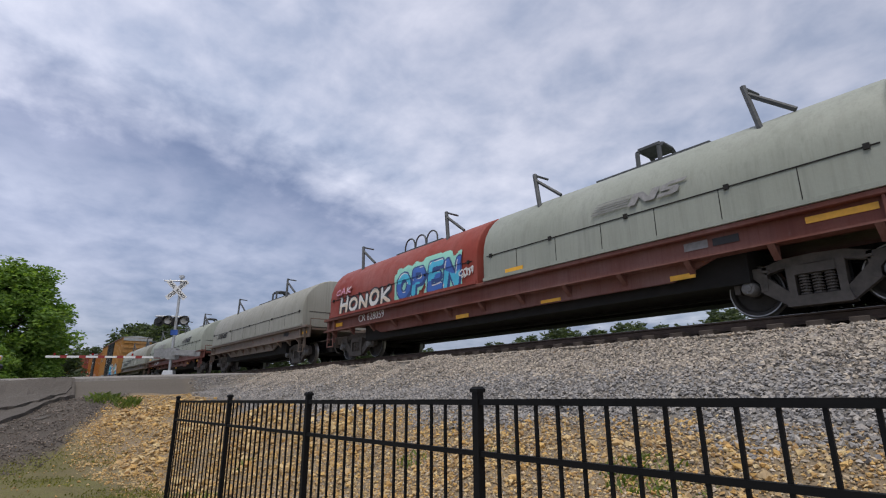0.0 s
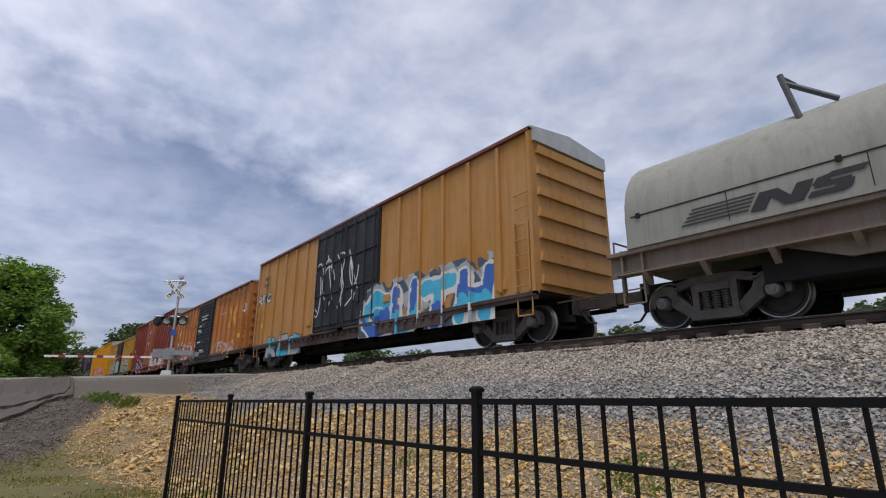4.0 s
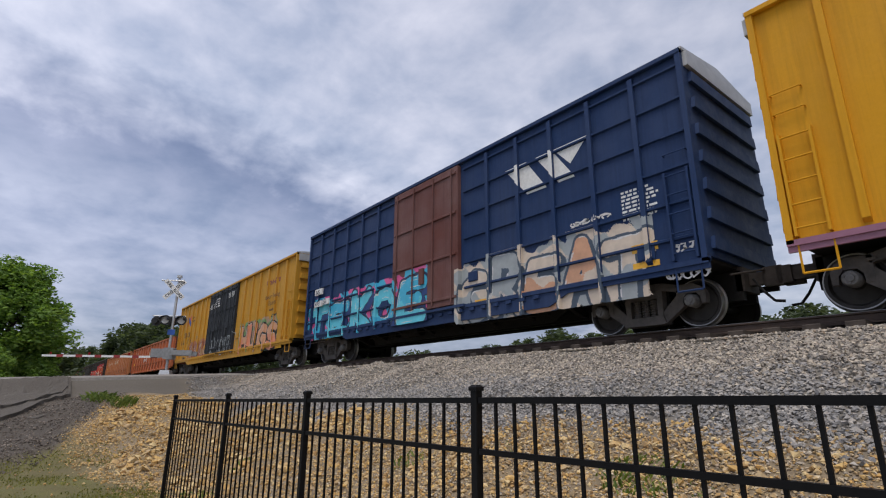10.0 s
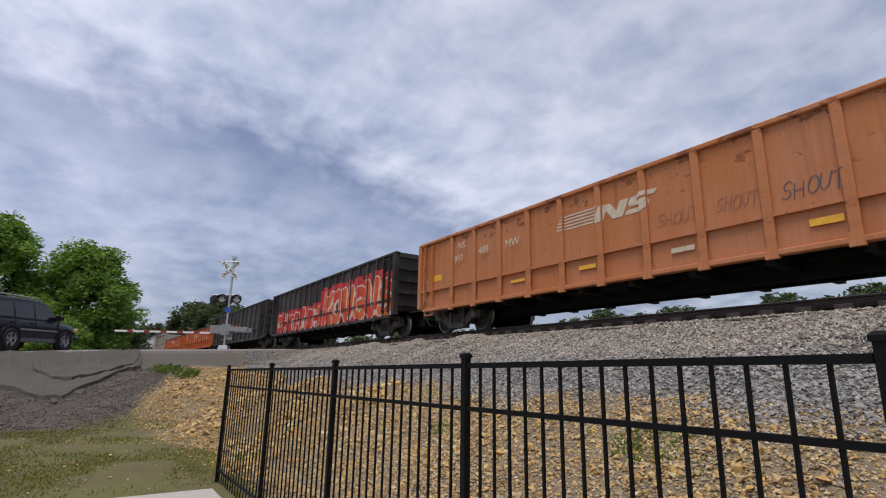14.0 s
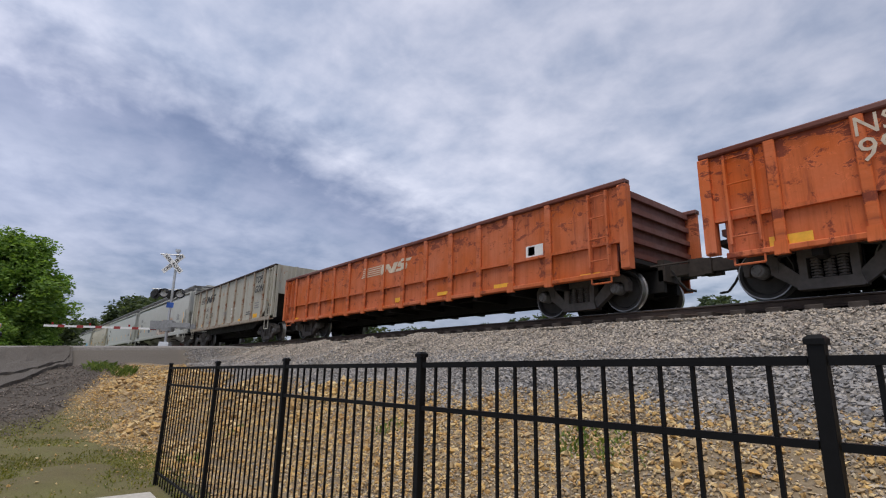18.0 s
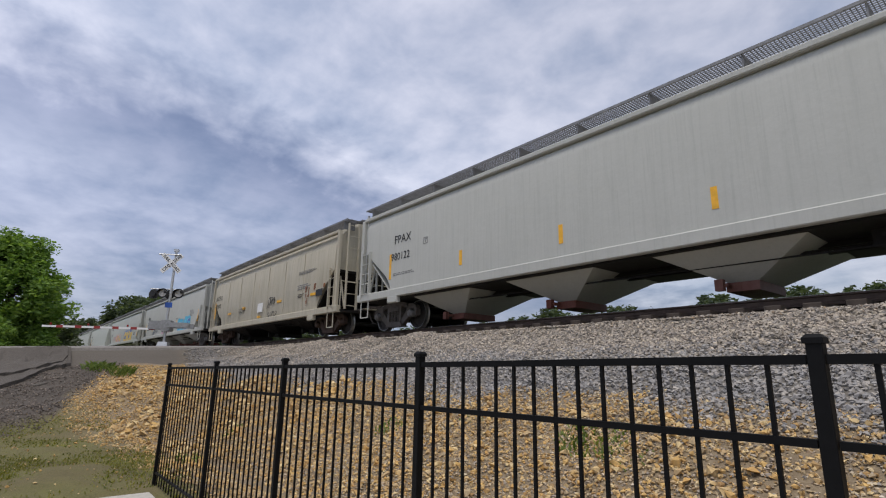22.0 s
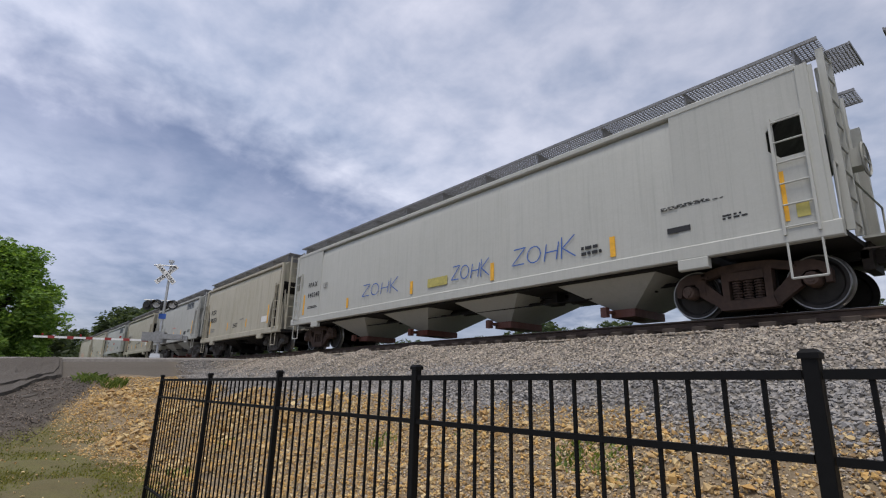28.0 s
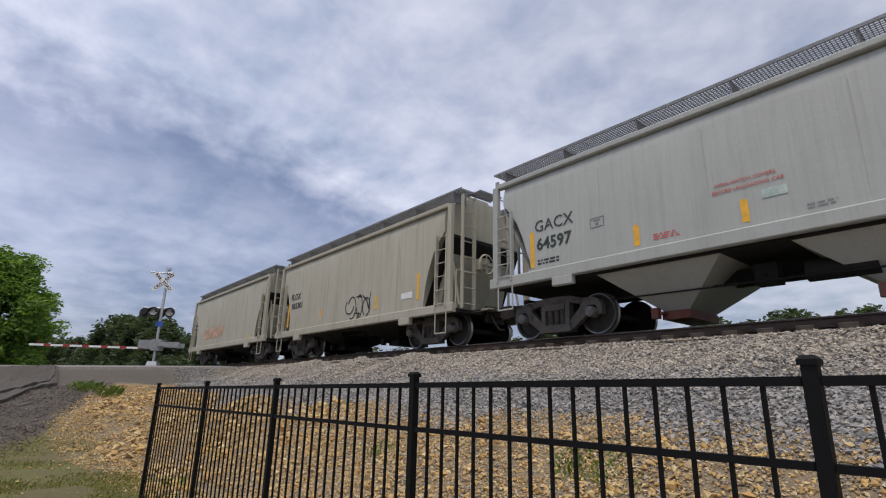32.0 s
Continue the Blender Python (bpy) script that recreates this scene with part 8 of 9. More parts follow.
for i in range(120):
    x = -55 + i * 0.52
    t_ = part("tie", shared("tie", lambda: G().cbox(-0.115, 0.115, -1.3, 1.3, -0.17, 0.0, 0.012), TIEM), None, track)
    t_.location = (x, TRACK_Y, RAIL_Z - 0.172)

# ---- fence ----
fence = thing("metal_fence", "black powder-coated metal picket fence with flat rails", "fence")
FX4, FY, FTOP = -1.886, 1.725, 1.224
SP = 1.841
posts = [FX4 + SP * i for i in (-2, -1, 0, 1, 2, 3)]
posts = [FX4 - 3 * SP - 0.335] + posts
tilt = 0.010


def ftop(x):
    return FTOP + tilt * (x - FX4)


post_me = shared("fence_post", lambda: G().cbox(-1.62, 0.03, -0.0205, 0.0205, -0.0205, 0.0205, 0.003), M["fence"])
cap_me = shared("fence_cap", lambda: G().frustum((-0.026, 0.026, -0.026, 0.026), 0.0, (-0.026, 0.026, -0.026, 0.026), 0.016).frustum((-0.026, 0.026, -0.026, 0.026), 0.016, (-0.016, 0.016, -0.016, 0.016), 0.027), M["fence"])
pick_me = shared("fence_picket", lambda: G().box(-0.0062, 0.0062, -0.0062, 0.0062, -1.52, -0.01), M["fence"])
for x in posts:
    p = part("post", post_me, None, fence)
    p.matrix_basis = pose(x, FY, ftop(x), 0, -90, 0)
    cp = part("post_cap", cap_me, None, fence)
    cp.location = (x, FY, ftop(x) + 0.028)
for a, b in zip(posts, posts[1:]):
    n = 15
    for i in range(1, n + 1):
        x = a + (b - a) * (i + 0.14) / (n + 1.28)
        part("picket", pick_me, None, fence).location = (x, FY, ftop(x))
    for dz, hgt in ((-0.002, 0.027), (-0.228, 0.023), (-1.37, 0.023)):
        g = G()
        g.add([(x, FY + sy * 0.013, ftop(x) + dz - sz * hgt) for x in (a + 0.025, b - 0.025) for sy, sz in ((-1, 1), (1, 1), (1, 0), (-1, 0))], [(0, 1, 2, 3), (4, 7, 6, 5), (0, 4, 5, 1), (1, 5, 6, 2), (2, 6, 7, 3), (3, 7, 4, 0)])
        part("rail", g, M["fence"], fence)
CONC = plain("pale_concrete", (0.42, 0.40, 0.36), 0.9, 0, 0.18, 12, 0.2)
thing("concrete_slab", "pale concrete slab at the end of the fence", "slab", kind="structure", g=G().cbox(-7.25, 8.0, -3.5, 1.6, -0.5, -0.355, 0.02), material=CONC)

# ---- road ----
ASPH = plain("worn_asphalt", (0.20, 0.185, 0.17), 0.92, 0, 0.3, 9, 0.3)
road = thing("road", "worn grey asphalt road over the crossing", "road", kind="structure", g=G().add(
    [(x_, y_, road_edge(y_) + dz_) for y_ in (-60, -14, -6, -2.5, -0.26, 4, 8.4) for x_, dz_ in ((-22.7, -0.5), (-22.9, 0.0), (-27.0, 0.16), (-32.0, 0.2), (-41.0, 0.0), (-41.2, -0.5))],
    [(6 * i + j, 6 * i + j + 1, 6 * i + j + 7, 6 * i + j + 6) for i in range(6) for j in range(5)]), material=ASPH)
# broken sheets of old asphalt on the bank, with ragged edges
BROKEN = Mat("broken_asphalt")
_w = BROKEN.mapped((1, 1, 1), "World")
_c = BROKEN.mix(BROKEN.noise(1.6, 6, 0.7, _w, 0.6), (0.062, 0.054, 0.047), (0.135, 0.119, 0.104))
_c = BROKEN.mix(BROKEN.ramp(BROKEN.noise(24, 4, 0.7, _w), (0.42, 0.0), (0.62, 0.7)), _c, (0.07, 0.061, 0.053))
BROKEN = BROKEN.colour(_c).put(Roughness=0.95).bump(BROKEN.noise(9, 6, 0.7, _w), 0.9, 0.05).m


def edge_at(knots, y):
    for (y0, x0), (y1, x1) in zip(knots, knots[1:]):
        if y0 <= y <= y1:
            return x0 + (x1 - x0) * (y - y0) / (y1 - y0)
    return knots[0][1] if y < knots[0][0] else knots[-1][1]


def asphalt_sheet(knots, back, thick, seed):
    """A thin sheet over the bank from the road down to a ragged edge (y, x); back: its width."""
    rng = random.Random(seed)
    g, cols = G(), 9
    n = int((knots[-1][0] - knots[0][0]) / 0.14) + 1
    jag = 0.0
    for i in range(n):
        y = knots[0][0] + (knots[-1][0] - knots[0][0]) * i / (n - 1)
        if i % 3 == 0:
            jag = rng.uniform(-0.22, 0.22)
        xe = edge_at(knots, y) + jag + rng.uniform(-0.05, 0.05)
        row = []
        for j in range(cols):
            x = max(-22.95, xe - back * (1 - j / (cols - 1)))
            row.append((x, y, ground_z(x, y) + roughness_z(x, y) + thick * (0.35 + 0.65 * j / (cols - 1)) * (1.0 if y > -2.4 else max(0.25, 1.0 + 0.5 * (y + 2.4))) + 0.05 * noise.noise(Vector((x * 1.9, y * 1.9, 5))) + 0.03 * rng.random()))
        row.append((xe + 0.02, y + rng.uniform(-0.04, 0.04), ground_z(xe, y) + roughness_z(xe, y) - 0.06))
        g.v += row
    m = cols + 1
    g.f = [(i * m + j, i * m + j + 1, (i + 1) * m + j + 1, (i + 1) * m + j) for i in range(n - 1) for j in range(m - 1)]
    return g


for k_, (knots, back, thick) in enumerate((([(-7.0, -20.8), (-2.4, -20.5), (-1.8, -20.2), (-1.3, -19.5), (-0.5, -18.5), (-0.1, -19.2), (0.5, -20.0), (0.8, -21.0), (1.6, -21.9)], 5.0, 0.10),
                                           ([(-1.5, -21.6), (-1.0, -20.6), (-0.4, -20.1), (0.1, -20.3), (0.7, -21.2), (1.5, -22.1)], 1.6, 0.17))):
    thing("asphalt_sheet", ("broken sheet of dark old asphalt sliding down the bank", "upper sheet of cracked asphalt below the road edge")[k_], "asphalt", group="broken asphalt on the bank", g=asphalt_sheet(knots, back, thick, 12 + k_), material=BROKEN)
rnd = random.Random(12)
for i in range(9):
    x_, y_ = rnd.uniform(-20, -17.0), rnd.uniform(-3.5, 0.8)
    g, n_ = G(), rnd.randrange(5, 8)
    r1, hh = rnd.uniform(0.12, 0.34), rnd.uniform(0.05, 0.10)
    pl = [(r1 * rnd.uniform(0.6, 1.2) * math.cos(6.283 * j / n_), 0.6 * r1 * rnd.uniform(0.6, 1.2) * math.sin(6.283 * j / n_)) for j in range(n_)]
    g.add([(a_, b_, 0) for a_, b_ in pl] + [(a_ * 0.9, b_ * 0.9, hh) for a_, b_ in pl], [tuple(reversed(range(n_))), tuple(range(n_, 2 * n_))] + [(j, (j + 1) % n_, n_ + (j + 1) % n_, n_ + j) for j in range(n_)])
    thing("asphalt_chunk", "broken lump of dark old asphalt on the bank", "asphalt", pose(x_, y_, ground_z(x_, y_) - 0.02, rnd.uniform(-5, 5), rnd.uniform(6, 17), rnd.uniform(-25, 25)), "broken asphalt on the bank", g=g, material=BROKEN)
rocks("bank_gravel", "dark gravel and pale stones on the road bank", 24000, (-22, -13), (-6, 5.5), (0.010, 0.036), [(0.085, 0.066, 0.055), (0.165, 0.132, 0.108), (0.12, 0.097, 0.08), (0.14, 0.113, 0.094), (0.36, 0.30, 0.25)], 8, lambda x, y, r: (x + 2.7 * y < -13.0) & (x < -15.4 + 0.8 * r.random(len(x))) & (x > -21.9))
rocks("bank_boulders", "larger yellow-brown stones on the bank", 2400, (-20, -8.5), (2.0, 5.5), (0.03, 0.10), SANDS, 9, lambda x, y, r: (x + 2.7 * y > -13.2 + 1.2 * (r.random(len(x)) - 0.5)) & (r.random(len(x)) < 0.55 + 0.45 * np.sin(1.7 * x + 2.3 * y)))
rocks("slope_stones", "larger tan stones among the rubble behind the fence", 1500, (-8.5, 3.0), (2.4, 5.3), (0.028, 0.06), SANDS, 29, lambda x, y, r: r.random(len(x)) < 0.6 + 0.4 * np.sin(2.1 * x + 1.3 * y))


# ---- plants ----
def leaf_material(name, dark, light):
    m = Mat(name)
    geo = m.n.new("ShaderNodeNewGeometry")
    col = m.ramp(geo.outputs["Random Per Island"], (0.0, dark), (0.55, tuple((p + q) / 2 for p, q in zip(dark, light))), (1.0, light))
    big = m.ramp(m.noise(0.5, 3, 0.6), (0.35, 0.7), (0.7, 1.15))
    col = m.mix(1.0, col, big, "MULTIPLY")
    m.colour(col).put(Roughness=0.6)
    tr = m.n.new("ShaderNodeBsdfTranslucent")
    m.l.new(m.mix(1.0, col, (1.25, 1.2, 0.6), "MULTIPLY"), tr.inputs["Color"])
    mx = m.n.new("ShaderNodeMixShader")
    mx.inputs[0].default_value = 0.45
    m.l.new(m.b.outputs[0], mx.inputs[1])
    m.l.new(tr.outputs[0], mx.inputs[2])
    m.l.new(mx.outputs[0], m.n["Material Output"].inputs["Surface"])
    return m.m


LEAF = leaf_material("tree_leaves", (0.085, 0.18, 0.03), (0.29, 0.45, 0.09))
# leaves of the tree line, with the haze of distance greyed into the colour
LEAF_FAR = leaf_material("far_tree_leaves", (0.05, 0.075, 0.038), (0.115, 0.155, 0.075))
BARK = plain("bark", (0.085, 0.06, 0.042), 0.95, 0, 0.4, 10, 0.6)
WEED = leaf_material("grass_blades", (0.07, 0.13, 0.02), (0.24, 0.30, 0.07))


def leaves_mesh(name, clumps, per, size, seed, mat, droop=0.25):
    """Small bent leaf sprays scattered through clumps (x, y, z, rx, rz)."""
    rng = np.random.default_rng(seed)
    P = []
    for cx, cy, cz, rx, rz in clumps:
        n = per
        dirs = rng.normal(size=(n, 3))
        dirs /= np.linalg.norm(dirs, axis=1, keepdims=True)
        rad = 0.25 + 0.95 * rng.random((n, 1)) ** 0.8
        P.append(np.array([cx, cy, cz]) + dirs * rad * np.array([rx, rx, rz]))
    P = np.concatenate(P)
    n = len(P)
    s = size * rng.uniform(0.6, 1.4, n)
    a = rng.uniform(0, 6.283, n)
    t = np.stack([np.cos(a), np.sin(a), rng.uniform(-0.7, 0.5, n)], -1)
    t /= np.linalg.norm(t, axis=1, keepdims=True)
    u = np.cross(t, rng.normal(size=(n, 3)))
    u /= np.linalg.norm(u, axis=1, keepdims=True)
    w = np.cross(t, u)
    k = s[:, None] * rng.choice([0.75, 1.0, 1.25], (n, 1))
    v = np.stack([P - t * k, P - u * k * 0.42 + w * k * 0.2, P + t * k, P + u * k * 0.42 + w * k * 0.2], 1).reshape(-1, 3)
    base = (4 * np.arange(n))[:, None]
    f = np.concatenate([base + np.array([[0, 1, 2]]), base + np.array([[0, 2, 3]])], 1).reshape(-1, 3)
    me = bpy.data.meshes.new(name)
    me.vertices.add(len(v))
    me.vertices.foreach_set("co", v.reshape(-1))
    me.loops.add(f.size)
    me.loops.foreach_set("vertex_index", f.reshape(-1))
    me.polygons.add(len(f))
    me.polygons.foreach_set("loop_start", np.arange(0, f.size, 3))
    me.update(calc_edges=True)
    me.materials.append(mat)
    return me


def tree(label, height, spread, seed, mat=None, per=260, leaf=0.22, low=0.12, nclump=26):
    """A broad-leaved tree at the origin: tapered trunk, limbs, a crown of leaf clumps."""
    rnd = random.Random(seed)
    t = thing("tree", label, "tree")
    trunk = G().rod((0, 0, -0.3), (0.1, 0.05, height * 0.35), height * 0.03, 9, height * 0.022).rod((0.1, 0.05, height * 0.35), (0.0, 0.15, height * 0.8), height * 0.022, 8, height * 0.007)
    part("trunk", trunk, BARK, t)
    clumps = []
    for i in range(nclump):
        f = low + (0.95 - low) * (i + rnd.random()) / nclump
        a = i * 2.4 + rnd.uniform(-0.5, 0.5)
        r = spread * (math.sin(math.pi * min(1, 0.12 + 0.86 * f)) ** 0.7) * rnd.uniform(0.35, 0.8)
        c_ = (r * math.cos(a), r * math.sin(a), height * f)
        clumps.append((*c_, spread * rnd.uniform(0.16, 0.34), spread * rnd.uniform(0.12, 0.26)))
        if i % 2 == 0:
            z0 = max(0.15, f - 0.22) * height
            part("limb", G().rod((0.08, 0.06, min(z0, height * 0.75)), (c_[0] * 0.8, c_[1] * 0.8, c_[2]), height * 0.010, 6, height * 0.003), BARK, t)
    part("crown", leaves_mesh("crown", clumps, per, leaf, seed, mat or LEAF), None, t)
    return t


def set_at(ob, x, y, z, rz=0.0, k=1.0):
    ob.matrix_world = Matrix.LocRotScale((x, y, z), Euler((0, 0, radians(rz))), (k, k, k))
    return ob


def at_az(az, dist):
    return -dist * math.cos(radians(az)), dist * math.sin(radians(az))


big = tree("large leafy green tree beyond the road", 8.6, 3.9, 1, per=560, leaf=0.14, low=0.03, nclump=84)
set_at(big, *at_az(-1.1, 46), 0.9, 0, 1.05)
taller = tree("tall leafy green tree beyond the road", 10.6, 4.2, 2, per=560, leaf=0.15, low=0.03, nclump=84)
set_at(taller, *at_az(-8.6, 47), 0.9)
mid = tree("broad leafy tree in the tree line", 9.4, 4.6, 3, LEAF_FAR, per=190, leaf=0.28, low=0.06, nclump=48)
set_at(mid, *at_az(8.3, 152), 0.4, 20, 1.85)
bush = tree("dense green bush beside the railway", 4.6, 3.2, 4, LEAF_FAR, per=150, leaf=0.22, low=0.02, nclump=34)
set_at(bush, *at_az(2.6, 62), 0.7)
shrub = tree("dense light-green shrub beyond the road", 4.4, 3.4, 7, LEAF, per=380, leaf=0.13, low=0.02, nclump=60)
set_at(shrub, *at_az(-5.2, 44), 0.9)
for base, az, dist, k, rz in ((shrub, -2.6, 43, 0.72, 100), (shrub, -10.8, 45, 1.0, 210), (shrub, 0.9, 45, 0.6, 300), (big, -13.5, 50, 1.05, 40), (taller, -20, 52, 1.0, 130), (mid, 11.8, 84, 1.0, 80), (mid, 14.5, 92, 0.95, 140), (mid, 10.8, 112, 1.45, 10), (mid, 6.7, 180, 1.5, 60), (mid, 4.9, 250, 1.95, 150), (mid, 9.6, 128, 1.6, 210), (mid, 7.5, 168, 1.6, 250), (mid, 5.8, 215, 1.35, 300), (mid, 4.1, 300, 1.6, 20), (mid, 3.4, 350, 1.6, 70),
                               (bush, 5.3, 185, 1.2, 10), (bush, 6.3, 155, 1.15, 130), (bush, 7.4, 133, 1.1, 220), (bush, 8.8, 112, 1.1, 300), (bush, 10.6, 94, 1.05, 40), (bush, 4.4, 220, 1.4, 90), (bush, 3.7, 260, 1.5, 170), (bush, 12.8, 80, 1.0, 100),
                               (mid, 1.5, 130, 0.9, 200), (mid, 17.5, 95, 1.0, 240), (mid, 21, 100, 0.9, 290),
                               (bush, 30.6, 72, 1.45, 30), (bush, 36.0, 80, 1.5, 80), (bush, 38.6, 84, 1.3, 190), (mid, 44.5, 78, 0.92, 30), (mid, 48.0, 76, 1.0, 120), (mid, 51.5, 74, 1.12, 250), (mid, 55.0, 75, 1.05, 70), (mid, 58.5, 74, 1.14, 170),
                               (mid, 62.0, 76, 1.1, 300), (bush, 64.8, 72, 2.0, 45), (mid, 67.5, 74, 1.25, 20), (mid, 71.2, 76, 1.2, 210), (mid, 74.4, 74, 1.3, 330), (bush, 77.0, 70, 2.2, 10), (mid, 79.5, 72, 1.25, 100), (mid, 83.0, 70, 1.15, 140), (mid, 88.0, 72, 1.1, 180), (bush, 25.0, 90, 1.4, 30), (mid, 96, 75, 1.1, 60),
                               *((mid, 66.0 + 3.4 * i, 80 + 6 * math.sin(1.9 * i), 0.92 + 0.24 * math.sin(2.7 * i), 47 * i % 360) for i in range(9)), *((bush, 47.0 + 4.3 * i + 1.4 * math.sin(3.1 * i), 68 + 5 * math.sin(2.3 * i), 1.15 + 0.4 * math.sin(1.3 * i), 61 * i % 360) for i in range(4)), *((bush, 63.0 + 1.9 * i, 78 + 5 * math.sin(2.3 * i), 1.3 + 0.25 * math.sin(1.3 * i), 61 * i % 360) for i in range(14))):
    c_ = copy_thing(base, Matrix())
    set_at(c_, *at_az(az, dist), 0.9 if az < 4 else 0.4, rz, k * (0.9 if az > 44 else 1.0))
    c_["group"] = "trees round the crossing"
# the wooded hill far off
hill = G()
HILLM = plain("wooded_hill", (0.045, 0.07, 0.06), 0.95, 0, 0.35, 0.05, 0)
ring = [(-900 * math.cos(radians(-60 + 5 * i)), 900 * math.sin(radians(-60 + 5 * i)), 46 + 16 * noise.noise(Vector((i * 0.6, 0, 0)))) for i in range(50)]
hill.add([(x, y, -5) for x, y, z in ring] + [(x * 1.1, y * 1.1, z) for x, y, z in ring], [(i, i + 1, 51 + i, 50 + i) for i in range(49)])
thing("backdrop", "blue-green wooded hill on the horizon", "hill", kind="structure", g=hill, material=HILLM)


def grass_tufts(name, label, spots, seed, mat, h=0.28):
    rng = random.Random(seed)
    g = G()
    for x, y, r_, n in spots:
        for _ in range(n):
            a, q = rng.uniform(0, 6.283), r_ * rng.random() ** 0.5
            px, py = x + q * math.cos(a), y + q * math.sin(a) * 0.6
            pz = ground_z(px, py)
            b, l_ = rng.uniform(0, 6.283), h * rng.uniform(0.4, 1.3)
            dx, dy, w = math.cos(b), math.sin(b), 0.012
            g.add([(px - dy * w, py + dx * w, pz), (px + dy * w, py - dx * w, pz), (px + dx * l_ * 0.25 + dy * w * 0.7, py + dy * l_ * 0.25 - dx * w * 0.7, pz + l_ * 0.6), (px + dx * l_ * 0.7, py + dy * l_ * 0.7, pz + l_ * 0.85)], [(0, 1, 2, 3)])
    me = bpy.data.meshes.new(name)
    me.from_pydata(g.v, [], g.f)
    me.materials.append(mat)
    return tagged(new(name, me), label, "grass", kind="stuff")


rnd = random.Random(5)
grass_tufts("weeds", "green weeds growing on the stony bank", [(-20.9, 2.35, 0.75, 420), (-20.0, 2.9, 0.6, 200)], 3, WEED, 0.22)
grass_tufts("bank_grass", "thin green grass among the stones of the bank", [(-2.9, 4.7, 0.45, 260), (-2.4, 4.5, 0.3, 160), (-6.2, 4.4, 0.3, 60), (-10.5, 3.6, 0.3, 60), (-9.6, 2.7, 0.5, 130), (-4.8, 4.8, 0.25, 40)], 4, WEED, 0.07)
LAWN = leaf_material("lawn_blades", (0.10, 0.125, 0.024), (0.27, 0.25, 0.07))
grass_tufts("lawn", "short patchy yellow-green grass", [(rnd.uniform(-16.5, -6.8), rnd.uniform(-6, 2.3), 0.7, 70) for _ in range(420)], 6, LAWN, 0.04)
rocks("lawn_stones", "small stones and clods scattered on the thin grass", 900, (-17, -6), (-5, 2.2), (0.008, 0.035), SANDS, 17, corners=6)

# ---- level-crossing signal ----
ALU = plain("aluminium_mast", (0.50, 0.51, 0.52), 0.45, 0.6, 0.12, 10)
SIGBLK = plain("matt_black_signal_paint", (0.018, 0.018, 0.019), 0.6, 0, 0.2, 20)
SIGRED = plain("red_lens_glass", (0.30, 0.012, 0.012), 0.15, 0, 0.1, 20, 0)
SIGWHT = plain("white_signal_paint", (0.72, 0.72, 0.71), 0.55, 0, 0.1, 12)
STRIPE = plain("red_stripe_paint", (0.26, 0.03, 0.026), 0.5, 0, 0.12, 12)
BLUE = plain("blue_sign_enamel", (0.03, 0.10, 0.40), 0.4, 0, 0.1, 12)
sig = thing("crossing_signal", "grey level-crossing mast with crossbuck, flashing lights and lowered gate arm", "railway signal", pose(-27.24, 5.47, 1.97, 0, 0, -30))
part("foundation", G().frustum((-0.32, 0.32, -0.32, 0.32), -0.3, (-0.2, 0.2, -0.2, 0.2), 0.32), ALU, sig)
part("mast", G().rod((0, 0, 0.2), (0, 0, 4.75), 0.062, 14), ALU, sig, smooth=True)
part("mast_cap", G().box(-0.1, 0.1, -0.1, 0.1, 4.72, 4.84), ALU, sig)
part("cross_arm", G().rod((0.1, -0.75, 4.55), (0.1, 0.25, 4.55), 0.035, 8), ALU, sig)
for s in (-1, 1):
    bl = part("crossbuck_blade", G().cbox(-0.61, 0.61, -0.012, 0.012, -0.115, 0.115, 0.004), SIGWHT, sig)
    bl.matrix_basis = pose(0.1 + 0.03 * s, -0.12, 4.12, 0, 0, 90) @ pose(0, 0, 0, 0, 45 * s, 0)
    tx = writing("RAIL  ROAD" if s > 0 else "CROS  SING", 0.145, -0.52, -0.065, bl, M["black"], -0.0145, "lettering", 0, 0.004)
for s in (-1, 1):
    for fx, dist_ in ((1, 0.24), (-1, 0.24)):
        y = s * 0.36 + (-0.48 if fx < 0 else 0.08)
        lt = part("warning_light", G().turned([(0.001, -0.02), (0.23, -0.02), (0.235, 0.0), (0.23, 0.02), (0.001, 0.02)], (fx * dist_, y, 2.62), "x", 24), SIGBLK, sig)
        part("lens", G().turned([(0.001, 0.075), (0.10, 0.065), (0.165, 0.03), (0.18, 0.0)], (fx * dist_, y, 2.62), "x", 20) if fx > 0 else G().turned([(0.001, -0.07), (0.08, -0.06), (0.14, -0.025), (0.15, 0.0)], (fx * dist_, y, 2.62), "x", 20), SIGRED if fx < 0 else SIGWHT, lt)
        hood = G()
        for i in range(9):
            a0, a1 = radians(-10 + 200 * i / 9), radians(-10 + 200 * (i + 1) / 9)
            hood.add([(fx * dist_, y + 0.17 * math.cos(a0), 2.62 + 0.17 * math.sin(a0)), (fx * dist_, y + 0.17 * math.cos(a1), 2.62 + 0.17 * math.sin(a1)), (fx * (dist_ + 0.32), y + 0.17 * math.cos(a1), 2.62 + 0.17 * math.sin(a1)), (fx * (dist_ + 0.32), y + 0.17 * math.cos(a0), 2.62 + 0.17 * math.sin(a0))], [(0, 1, 2, 3)])
        part("light_hood", hood, SIGBLK, lt)
        part("light_housing", G().rod((fx * 0.05, y, 2.62), (fx * dist_, y, 2.62), 0.12, 14), ALU if fx > 0 else SIGBLK, lt)
part("light_bar", G().rod((0, -0.95, 2.84), (0, 0.55, 2.84), 0.03, 8), ALU, sig)
